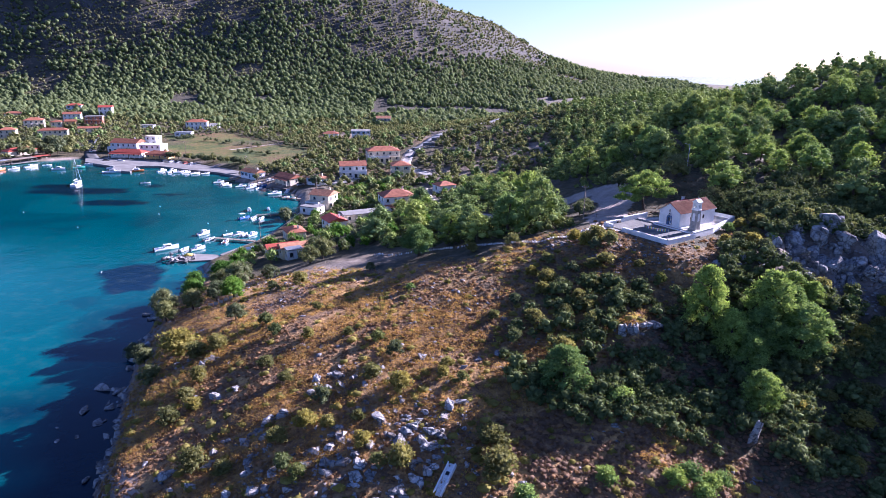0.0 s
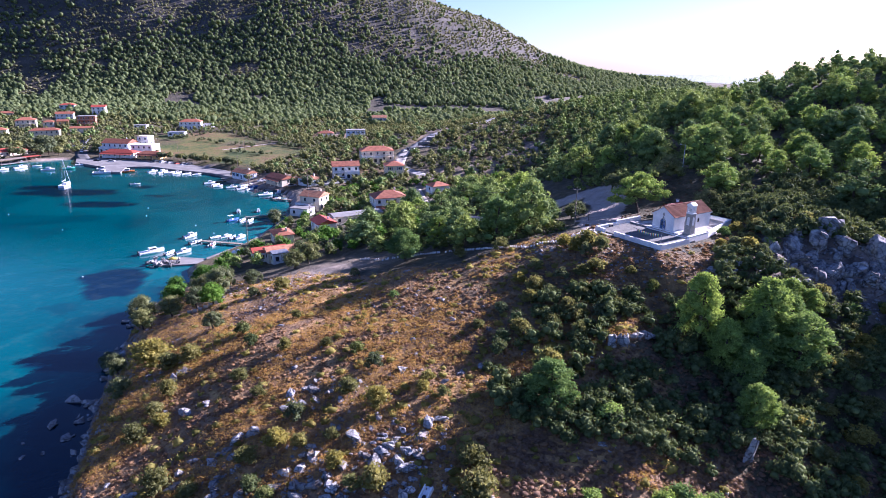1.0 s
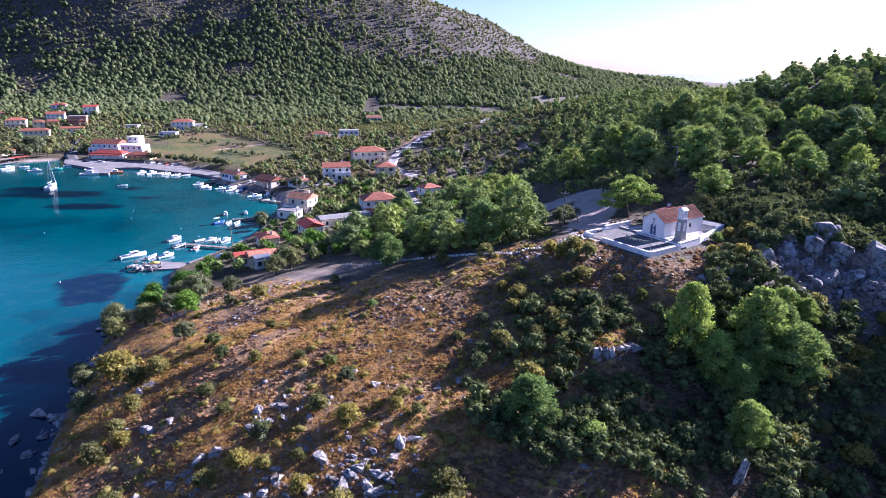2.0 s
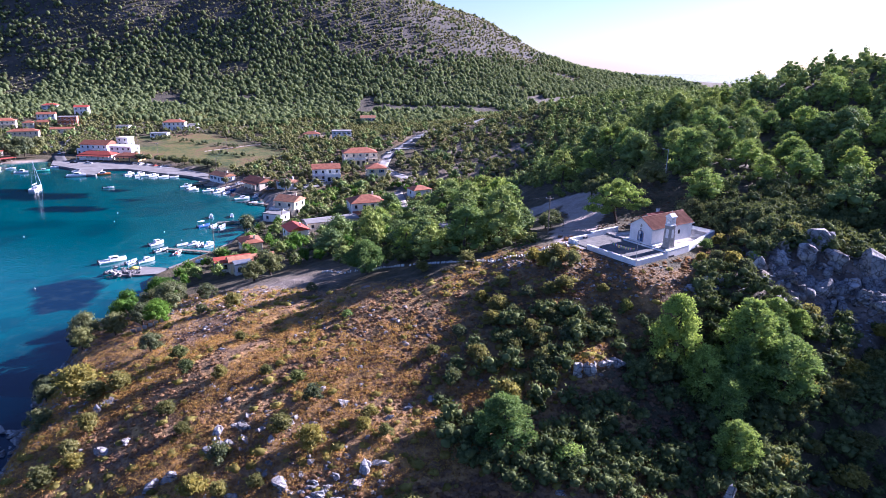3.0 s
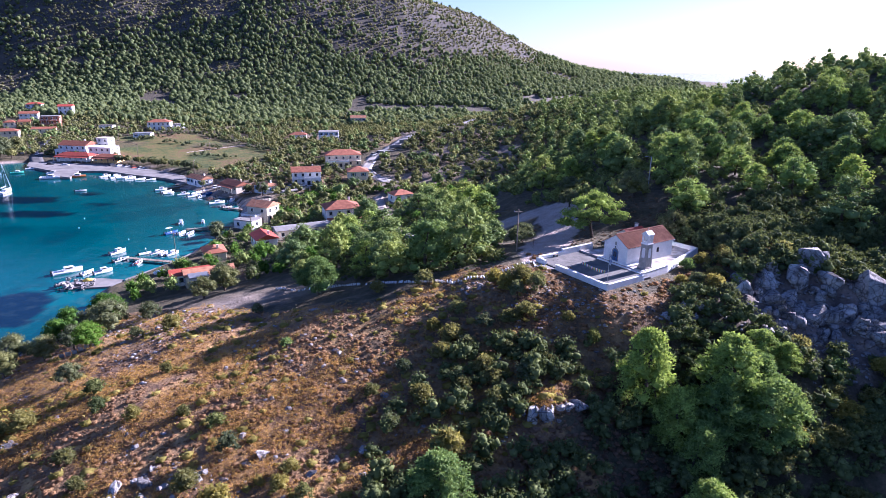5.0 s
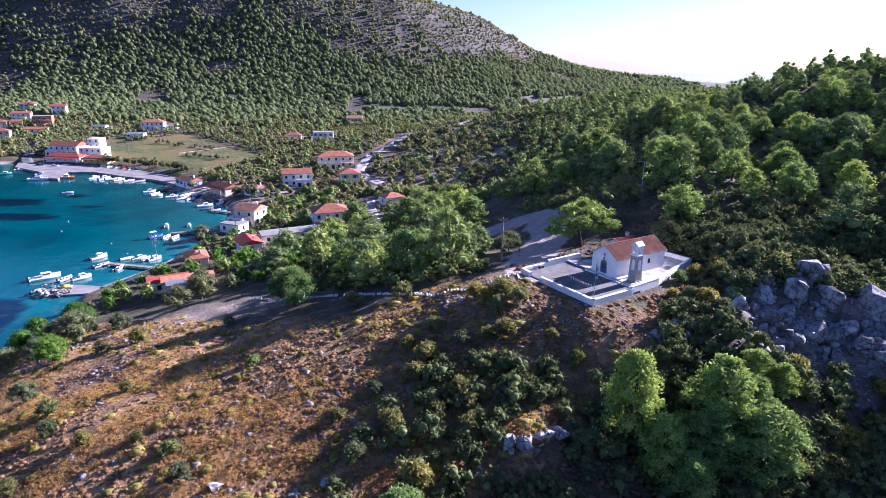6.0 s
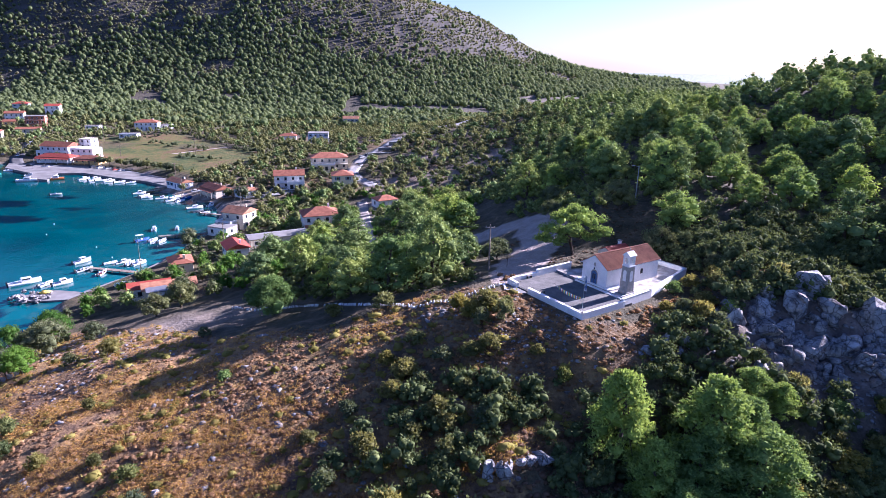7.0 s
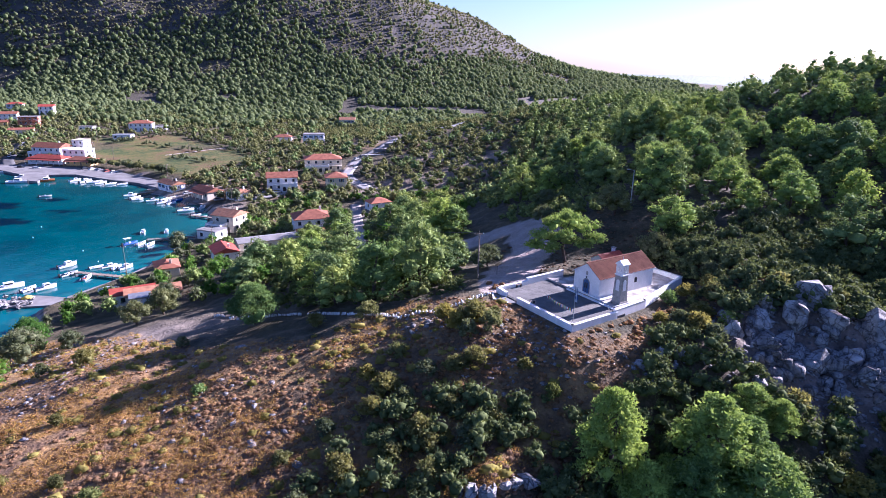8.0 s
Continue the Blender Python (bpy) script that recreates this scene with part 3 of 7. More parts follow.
def trunk_bmesh(rng, tall, r, tips, lean=0.4):
    bm = bmesh.new()
    knee = Vector((rng.uniform(-lean, lean), rng.uniform(-lean, lean), tall * 0.45))
    tube((0, 0, -0.6), knee, r, r * 0.75, 7, bm)
    top = knee + Vector((rng.uniform(-lean, lean), rng.uniform(-lean, lean), tall * 0.4))
    tube(knee, top, r * 0.75, r * 0.35, 6, bm)
    for c in tips:
        start = knee.lerp(top, rng.uniform(0.0, 0.9))
        tube(start, Vector(c), r * 0.32, r * 0.1, 5, bm)
    return bm


def make_plant(name, seed, leaf, width, tall, base, lumps, each, size, cone, label, category, group, trunk=0.0):
    """One plant with its parts, standing at the origin."""
    rng = np.random.default_rng(seed + 900)
    co, faces, c = plant_mesh(seed, width, tall, base, lumps, each, size, cone)
    ob = empty(name, Matrix(), label, category, group)
    if trunk:
        tips = c[rng.permutation(len(c))[:7]]
        part("trunk", trunk_bmesh(rng, tall, trunk, tips), BARK, ob, "grey-brown bark")
    mesh_ob("crown", co, faces, leaf, ob, "", True)
    return ob


def away(ob):
    """Takes a pattern plant out of the scene once it has been copied."""
    for o in (*ob.children_recursive, ob):
        bpy.data.objects.remove(o)


def planted(pattern, x, y, turn, size, sink=0.1):
    z = ground_at(x, y)
    s = size if isinstance(size, tuple) else (size, size, size)
    ob = copy_thing(pattern, pose(x, y, z - sink, 0, 0, turn))
    ob.scale = s
    return ob


def stuff(name, patterns, xs, ys, zs, sizes, rng, material, label, category):
    """Very many plants or stones as one object: patterns are (co, triangles)."""
    blocks, tris, base = [], [], 0
    which = rng.integers(0, len(patterns), len(xs))
    for k, (co, tri) in enumerate(patterns):
        pick = np.flatnonzero(which == k)
        if not len(pick):
            continue
        a = rng.uniform(0, 2 * math.pi, len(pick))
        s = sizes[pick][:, None]
        tall = rng.uniform(0.8, 1.2, (len(pick), 1))
        x = (co[None, :, 0] * np.cos(a)[:, None] - co[None, :, 1] * np.sin(a)[:, None]) * s + xs[pick][:, None]
        y = (co[None, :, 0] * np.sin(a)[:, None] + co[None, :, 1] * np.cos(a)[:, None]) * s + ys[pick][:, None]
        z = co[None, :, 2] * s * tall + zs[pick][:, None]
        blocks.append(np.stack([x, y, z], -1).reshape(-1, 3))
        tris.append((tri[None] + (np.arange(len(pick)) * len(co))[:, None, None]).reshape(-1, 3) + base)
        base += len(pick) * len(co)
    ob = mesh_ob(name, np.concatenate(blocks), np.concatenate(tris), material, None, "", category not in ("stones", "rubble"))
    return tagged(ob, label, category, kind="stuff")


def spread(rng, x0, x1, y0, y1, gap, keep):
    """Points on a shaken grid where keep(x, y) says how likely each is."""
    gx, gy = np.meshgrid(np.arange(x0, x1, gap), np.arange(y0, y1, gap))
    x = gx.ravel() + rng.uniform(-0.5, 0.5, gx.size) * gap
    y = gy.ravel() + rng.uniform(-0.5, 0.5, gx.size) * gap
    ok = rng.uniform(size=x.size) < keep(x, y)
    return x[ok], y[ok]


def in_view(x, y):
    """The fan of land that can be seen from over the headland."""
    return (x > -0.76 * y - 10) & (x < 0.8 * y + 28) & (y > 40)


# ---- stones ----
def hull_of(points):
    bm = bmesh.new()
    for p in points:
        bm.verts.new(p)
    done = bmesh.ops.convex_hull(bm, input=bm.verts[:])
    loose = [v for v in bm.verts if not v.link_faces]
    bmesh.ops.delete(bm, geom=loose, context="VERTS")
    return bm


def block_points(rng, n, square=4.0):
    """Points on a rounded block: few of them make an angular broken stone."""
    d = sphere_points(rng, n)
    return d / (np.abs(d) ** square).sum(1, keepdims=True) ** (1 / square) * rng.uniform(0.8, 1.1, (n, 1))


def stone_shape(seed, points=14, squash=0.8):
    """A broken stone with flat sides and sharp edges: co and triangles."""
    rng = np.random.default_rng(seed)
    bm = hull_of(block_points(rng, points) * np.array([1.0, rng.uniform(0.6, 1.0), squash]))
    bmesh.ops.triangulate(bm, faces=bm.faces[:])
    bm.verts.index_update()
    co = np.array([v.co[:] for v in bm.verts])
    tri = np.array([[v.index for v in f.verts] for f in bm.faces])
    bm.free()
    return co, tri


def make_boulder(seed, label, group, category="boulder", squash=0.8):
    """A large angular stone: two or three broken blocks grown together, edges chipped."""
    rng = np.random.default_rng(seed)
    bm = None
    for k in range(3):
        size = (1.0, 0.72, 0.55)[k]
        made = hull_of(block_points(rng, (14, 9, 8)[k]) * np.array([size, size * rng.uniform(0.6, 0.95), size * squash]))
        shift = Vector(rng.uniform(-0.5, 0.5, 3) * (0, 1.1, 1.4)[k])
        bmesh.ops.translate(made, vec=shift, verts=made.verts)
        bmesh.ops.bevel(made, geom=made.edges[:], offset=0.035, segments=1, affect="EDGES")
        bmesh.ops.triangulate(made, faces=made.faces[:])
        for v in made.verts:
            v.co *= 1 + rng.normal(0, 0.012)
        bm = joined(bm, made)
    bmesh.ops.triangulate(bm, faces=bm.faces[:])
    ob = part("boulder", bm, ROCK)
    return tagged(ob, label, category, group)


# ---- lanes, groves and house sites ----
GROVE = [(-24, 176), (-13, 155), (-1, 142), (9, 136), (24, 128.5), (31, 130), (30, 160), (34, 215), (22, 250), (-14, 250), (-22, 215)]


def near_road(x, y, gap):
    return np.any([near_line(x, y, pts, gap) for pts, _ in ROADS.values()], axis=0)


HOUSES = []


def near_house(x, y, gap):
    hit = np.zeros(np.shape(x), bool)
    for hx, hy, r in HOUSES:
        hit |= (x - hx) ** 2 + (y - hy) ** 2 < (r + gap) ** 2
    return hit


def near_terrace(x, y, gap):
    a, b = (x - TERRACE[0]) * U.x + (y - TERRACE[1]) * U.y, (x - TERRACE[0]) * V.x + (y - TERRACE[1]) * V.y
    return (a > -gap) & (a < 28 + gap) & (b > -gap) & (b < 17 + gap)


CLEAR = [(36, 134), (37, 152), (44, 160), (58, 160), (68, 152), (68, 144), (56, 138), (50, 134)]


def clear_ground(x, y):
    """The open patch behind the chapel."""
    return within(x, y, CLEAR) | within(x, y, FORECOURT)


# ---- the village ----
def roof_bmesh(kind, w, d, z, rise, over=0.45):
    """Hip, gable or flat roof over a w by d house, with thickness at the eaves."""
    bm = bmesh.new()
    a, b = w / 2 + over, d / 2 + over
    if kind == "flat":
        bm.free()
        return box(-w / 2 - 0.15, -d / 2 - 0.15, z, w / 2 + 0.15, d / 2 + 0.15, z + 0.35, 0.03)
    ridge = a - b if kind == "hip" else a
    eave = [(-a, -b, z), (a, -b, z), (a, b, z), (-a, b, z)]
    low = [bm.verts.new(p) for p in eave]
    high = [bm.verts.new((x, y, h + 0.16)) for x, y, h in eave]
    if kind == "hip" and ridge < 0.4:
        top = [bm.verts.new((0, 0, z + rise))] * 2
    else:
        top = [bm.verts.new((-ridge, 0, z + rise)), bm.verts.new((ridge, 0, z + rise))]
    bm.faces.new(low[::-1])
    for i in range(4):
        bm.faces.new((low[i], low[(i + 1) % 4], high[(i + 1) % 4], high[i]))
    if top[0] == top[1]:
        for i in range(4):
            bm.faces.new((high[i], high[(i + 1) % 4], top[0]))
    else:
        bm.faces.new((high[0], high[1], top[1], top[0]))
        bm.faces.new((high[2], high[3], top[0], top[1]))
        bm.faces.new((high[1], high[2], top[1]))
        bm.faces.new((high[3], high[0], top[0]))
    return bm


def window_part(parent, x, z, face, w, d, paint, wide=1.25, tall=1.45):
    """A framed window with a dark pane, shutters and a sill on one face of the house."""
    def at(u, v0, v1, z0, z1, proud0, proud1):
        if face in "fb":
            s = -1 if face == "f" else 1
            y = s * d / 2
            ya, yb = sorted((y + s * proud0, y + s * proud1))
            return box(x + u - v0, ya, z0, x + u + v1, yb, z1)
        s = -1 if face == "l" else 1
        xx = s * w / 2
        xa, xb = sorted((xx + s * proud0, xx + s * proud1))
        return box(xa, x + u - v0, z0, xb, x + u + v1, z1)
    frame_part = part("window", at(0, wide / 2, wide / 2, z, z + tall, -0.02, 0.04), WHITE, parent)
    part("pane", at(0, wide / 2 - 0.1, wide / 2 - 0.1, z + 0.1, z + tall - 0.1, 0.04, 0.055), GLASS, frame_part)
    part("sill", at(0, wide / 2 + 0.1, wide / 2 + 0.1, z - 0.1, z, 0.0, 0.12), CONCRETE, frame_part)
    if paint:
        for s in (-1, 1):
            part("shutter", at(s * (wide / 2 + 0.3), 0.25, 0.25, z, z + tall, 0.0, 0.06), paint, frame_part)


def house(x, y, turn, w, d, storeys, roof, wall, tiles, label, shutters=None, porch=0, chimney=True, balcony=False, rise=None, wing=None):
    """A house with its openings and roof; the front looks down the local -y."""
    HOUSES.append((x, y, max(w, d) * 0.55))
    z = ground_at(x, y)
    low = min(ground_at(x + a * w / 2, y + b * d / 2) for a in (-1, 1) for b in (-1, 1))
    ob = empty("house", pose(x, y, z, 0, 0, turn), label, "house", "houses of the village")
    h = 2.95 * storeys
    part("wall", box(-w / 2, -d / 2, min(low - z, 0) - 0.8, w / 2, d / 2, h, 0.03), wall, ob)
    rise = rise or min(w, d) * 0.24
    top = part("roof", roof_bmesh(roof, w, d, h, rise), tiles, ob)
    if roof == "gable":
        for s in (-1, 1):
            part("gable_wall", raised([(-d / 2, h), (d / 2, h), (0, h + rise - 0.1)], "x", s * w / 2 - (0.2 if s > 0 else 0), 0.2), wall, ob)
    if chimney:
        stack = part("chimney", box(w * 0.22, d * 0.1, h, w * 0.22 + 0.6, d * 0.1 + 0.6, h + rise + 0.7, 0.03), wall, top)
    n = max(2, int(w / 3.2))
    for s in range(storeys):
        for i in range(n):
            u = (i + 0.5) / n * w - w / 2
            if s == 0 and i == n // 2:
                door = part("door", box(u - 0.5, -d / 2 - 0.05, 0.02, u + 0.5, -d / 2 + 0.02, 2.1, 0.01), shutters or WOOD, ob)
                part("handle", box(u + 0.34, -d / 2 - 0.09, 1.0, u + 0.4, -d / 2 - 0.05, 1.08), METAL, door)
            else:
                window_part(ob, u, s * 2.95 + 0.95, "f", w, d, shutters)
        for i in range(max(1, int(d / 4))):
            u = (i + 0.5) / max(1, int(d / 4)) * d - d / 2
            window_part(ob, u, s * 2.95 + 0.95, "r", w, d, shutters)
            window_part(ob, u, s * 2.95 + 0.95, "l", w, d, shutters)
    if wing:  # a lower block in front with a walled roof terrace: sideways from, to, depth, storeys
        u0, u1, deep, floors = wing
        y0, y1, top_z = -d / 2 - deep, -d / 2 - 0.004, 2.95 * floors
        block = part("wing", box(u0, y0, min(low - z, 0) - 1.2, u1, y1, top_z, 0.03), wall, ob)
        for a in ((u0, y0, u1, y0 + 0.16), (u0, y0 + 0.16, u0 + 0.16, y1), (u1 - 0.16, y0 + 0.16, u1, y1)):
            part("terrace_wall", box(a[0], a[1], top_z + 0.002, a[2], a[3], top_z + 0.85, 0.02), WHITE, block)
        count = max(1, int((u1 - u0) / 2.6))
        for f in range(floors):
            for i in range(count):
                u = u0 + (i + 0.5) * (u1 - u0) / count
                part("opening", box(u - 0.75, y0 - 0.012, f * 2.95 + 0.25, u + 0.75, y0 + 0.02, f * 2.95 + 2.25), GLASS, block, "dark glazed opening")
    if balcony:
        for s in range(1, storeys):
            slab = part("balcony", box(-w / 2, -d / 2 - 1.5, s * 2.95 - 0.15, w / 2, -d / 2 - 0.002, s * 2.95, 0.02), wall, ob)
            part("rail", box(-w / 2, -d / 2 - 1.5, s * 2.95 + 0.9, w / 2, -d / 2 - 1.44, s * 2.95 + 0.96), WHITE, slab)
            for i in range(int(w / 0.6) + 1):
                u = -w / 2 + 0.03 + i * (w - 0.06) / int(w / 0.6)
                part("baluster", box(u - 0.03, -d / 2 - 1.49, s * 2.95, u + 0.03, -d / 2 - 1.45, s * 2.95 + 0.9), WHITE, slab)
            for u in (-w / 2 + 0.2, w / 2 - 0.2):
                part("post", box(u - 0.12, -d / 2 - 1.48, -0.5, u + 0.12, -d / 2 - 1.24, s * 2.95 - 0.15), wall, ob)
    if porch:
        bm = bmesh.new()
        a = [(-w / 2, -d / 2 - porch, 2.25), (w / 2, -d / 2 - porch, 2.25), (w / 2, -d / 2 - 0.01, 2.85), (-w / 2, -d / 2 - 0.01, 2.85)]
        lo, hi = [bm.verts.new(p) for p in a], [bm.verts.new((px, py, pz + 0.12)) for px, py, pz in a]
        bm.faces.new(lo[::-1]), bm.faces.new(hi)
        for i in range(4):
            bm.faces.new((lo[i], lo[(i + 1) % 4], hi[(i + 1) % 4], hi[i]))
        part("porch_roof", bm, tiles, ob)
        for i in range(n + 1):
            u = -w / 2 + 0.15 + i * (w - 0.3) / n
            part("porch_post", box(u - 0.1, -d / 2 - porch + 0.1, -0.5, u + 0.1, -d / 2 - porch + 0.3, 2.26), wall, ob)
    return ob


def build_houses():
    # by the near shore, below the headland
    house(-43.5, 177.5, 28, 12.0, 5.2, 1, "gable", CREAM, TILE_OLD, "low cottage with a weathered tiled roof above the shore", None, 0, False)
    house(-49.5, 179.5, 28, 9.5, 5.0, 1, "gable", WHITE, RED, "low cottage with red sheet roof beside the shore", None, 0, False)
    house(-44.2, 172.3, 28, 4.6, 3.6, 1, "flat", WHITE, METAL, "small shed with a grey flat roof beside the cottage", None, 0, False)
    house(-51.5, 203.0, -62, 8.0, 6.0, 1, "hip", CREAM, TILE, "small cottage with an orange tiled roof on the shore", None, 0, True)
    house(-40.0, 217.0, -60, 8.6, 6.6, 1, "gable", WHITE, RED, "white cottage with a striped red roof among trees", None, 0, True)
    house(-30.0, 229.0, 28, 19.0, 6.5, 1, "gable", CREAM, CONCRETE, "long low house with a pale grey roof among trees", None, 0, False, False, 0.9)
    house(-19.5, 248.5, 20, 13.0, 10.0, 2, "hip", WHITE, TILE, "two-storey house with a hipped orange tiled roof", None, 2.6, True)
    house(-51.0, 255.5, -20, 9.0, 8.0, 2, "gable", CREAM, TILE_OLD, "tall cream house by the water with a tiled roof", None, 0, True, False, None, (-4.5, 2.0, 4.0, 1))
    house(-54.0, 245.0, -20, 8.0, 6.0, 1, "flat", WHITE, CONCRETE, "white boathouse with a flat terrace by the water", None, 0, False)
    house(0.5, 282.0, 30, 8.6, 7.0, 1, "hip", WHITE, TILE, "cottage with an orange tiled roof deep among trees", None, 0, False)
    # along the quay
    house(-103.5, 328.0, -38, 13.0, 6.5, 1, "gable", WHITE, TILE_OLD, "white quayside house with a brown-red tiled roof", SHUTTER, 0, True)
    house(-80.0, 311.5, -42, 13.5, 7.5, 1, "gable", CREAM, TILE, "quayside house with an orange tiled roof and porch", None, 2.4, True)
    house(-63.5, 304.5, -40, 9.5, 7.0, 1, "hip", WHITE, TILE_OLD, "white cottage with a red hipped roof by the car park", SHUTTER, 0, True)
    house(-48.0, 320.0, 14, 13.5, 9.0, 2, "gable", WHITE, TILE, "white two-storey house with a red gabled roof and balcony", None, 0, True, True, None, (-1.0, 6.7, 3.0, 1))
    house(-22.5, 317.5, 12, 9.5, 9.0, 2, "hip", CREAM, TILE, "pale yellow two-storey house with a red tiled roof", SHUTTER, 0, False)
    house(-35.5, 355.0, 14, 18.5, 10.0, 2, "hip", CREAM, TILE, "large cream house with terraces, balconies and a red roof", None, 0, True, True, None, (-9.2, 2.5, 5.0, 1))
    house(-63.0, 468.0, 8, 14.0, 10.0, 2, "flat", WHITE, CONCRETE, "white two-storey house with a flat roof and blue shutters", SHUTTER, 0, False, True, None, (-7.0, -1.0, 3.0, 1))
    house(-90.0, 490.0, 10, 12.0, 8.0, 1, "hip", WHITE, TILE, "white bungalow with a red tiled roof", None, 0, True)
    house(-56.5, 580.0, 5, 13.0, 9.0, 2, "gable", CREAM, TILE_OLD, "small hillside house with a dull red roof", SHUTTER, 0, True)
    # behind the meadow
    house(-209.0, 524.0, 10, 17.0, 9.0, 2, "hip", WHITE, TILE, "white house with an orange roof behind the meadow", None, 0, True)
    house(-205.5, 487.0, 5, 12.5, 7.0, 1, "flat", WHITE, METAL, "low white shed with a pale metal roof by the meadow", SHUTTER, 0, False)
    house(-197.5, 533.0, 5, 8.0, 6.0, 1, "flat", WHITE, CONCRETE, "small white shed behind the meadow", None, 0, False)
    house(-248.0, 517.0, 5, 10.5, 6.0, 1, "flat", WHITE, CONCRETE, "low pale shed under the pine wood", None, 0, False)
    # the inn on the waterfront
    house(-217.0, 421.0, -8, 19.0, 11.0, 2, "gable", WHITE, TILE, "large white inn with balconies and an orange tiled roof", None, 0, True, True, None, (-9.5, -2.0, 3.6, 1))
    house(-205.5, 399.0, -8, 22.0, 8.0, 1, "hip", WHITE, RED, "white waterfront taverna with arches under a red roof", None, 2.5, False)
    house(-196.0, 413.0, -8, 15.0, 9.0, 2, "flat", WHITE, WHITE, "stepped white flat-roofed block behind the quay", None, 0, False)
    house(-204.0, 431.0, -8, 8.0, 7.0, 3, "flat", WHITE, CREAM, "narrow white tower house behind the inn", None, 0, False)
    house(-183.5, 394.0, -8, 15.5, 7.5, 1, "hip", OCHRE, TILE, "low ochre house with an orange roof on the quay", None, 2.0, False)


def build_upper_village():
    house(-334.5, 505.0, 25, 14.0, 8.5, 2, "hip", CREAM, TILE, "cream hillside house with an orange hipped roof", None, 0, True, True)
    house(-297.5, 469.0, 22, 19.5, 7.6, 2, "hip", CREAM, TILE, "long cream house with an orange roof behind trees", None, 0, False)
    house(-330.0, 466.0, 22, 10.9, 7.6, 2, "hip", CREAM, TILE, "cream house with an orange roof near the waterfront", None, 0, False)
    house(-324.0, 541.0, 20, 13.3, 7.6, 2, "gable", WHITE, TILE, "white house with an orange gabled roof", None, 0, True)
    house(-315.5, 504.0, 20, 7.8, 6.8, 2, "hip", CREAM, TILE, "small cream house with an orange roof", None, 0, False)
    house(-307.0, 509.0, 20, 7.8, 6.8, 2, "gable", OCHRE, TILE, "ochre house with a steep orange roof", None, 0, False)
    house(-293.0, 519.0, 20, 13.3, 9.3, 3, "flat", BRICK, CONCRETE, "unfinished raw brick house with open balconies", None, 0, False, True)
    house(-285.0, 496.0, 20, 15.6, 6.0, 1, "gable", CREAM, TILE, "long low house with an orange roof", None, 0, False)
    house(-348.0, 587.0, 15, 12.5, 7.6, 2, "hip", WHITE, RED, "grey-white house with a red roof under the wood", SHUTTER, 0, False)
    house(-340.5, 621.0, 15, 13.3, 7.6, 1, "hip", WHITE, TILE, "hillside bungalow with an orange roof", None, 0, True)
    house(-307.0, 565.0, 15, 10.9, 7.6, 3, "gable", WHITE, RED, "tall white house with a red roof on the hillside", None, 0, False)
    house(-387.0, 559.0, 15, 13.3, 7.6, 1, "hip", CREAM, TILE, "low hillside house with an orange roof", None, 0, False)


build_houses()
build_upper_village()


# ---- quays and roads ----
def ribbon(name, pts, width, material, label, lift=0.06, kind="structure", step=2.5):
    """A strip that lies on the ground along a line."""
    fine = []
    for (ax, ay), (bx, by) in zip(pts, pts[1:]):
        n = max(1, int(math.hypot(bx - ax, by - ay) / step))
        fine += [(ax + (bx - ax) * i / n, ay + (by - ay) * i / n) for i in range(n)]
    fine.append(pts[-1])
    p = np.array(fine)
    for _ in range(3):
        p[1:-1] = (p[:-2] + 2 * p[1:-1] + p[2:]) / 4
    t = np.gradient(p, axis=0)
    t /= np.linalg.norm(t, axis=1, keepdims=True)
    n = np.stack([-t[:, 1], t[:, 0]], 1)
    rows = [p + n * width * s for s in (-0.5, -0.2, 0.2, 0.5)]
    co = []
    for r in rows:
        co.append(np.column_stack([r, height(r[:, 0], r[:, 1]) + lift]))
    top = np.max([c[:, 2] for c in co], axis=0)
    for c in co:
        c[:, 2] = np.maximum(c[:, 2], top - 0.25)
    k = len(p)
    co = np.concatenate(co + [np.column_stack([rows[0], co[0][:, 2] - 0.8]), np.column_stack([rows[3], co[3][:, 2] - 0.8])])
    faces = []
    for a, b in ((0, 1), (1, 2), (2, 3), (4, 0), (3, 5)):
        for i in range(k - 1):
            faces.append((a * k + i, a * k + i + 1, b * k + i + 1, b * k + i))
    ob = mesh_ob(name, co, faces, material, None, label, True)
    return tagged(ob, label, name.replace("_", " "), kind=kind)


def slab(name, outline, z0, z1, material, label, category):
    ob = part(name, prism(outline, z0, z1), material)
    return tagged(ob, label, category, kind="structure")


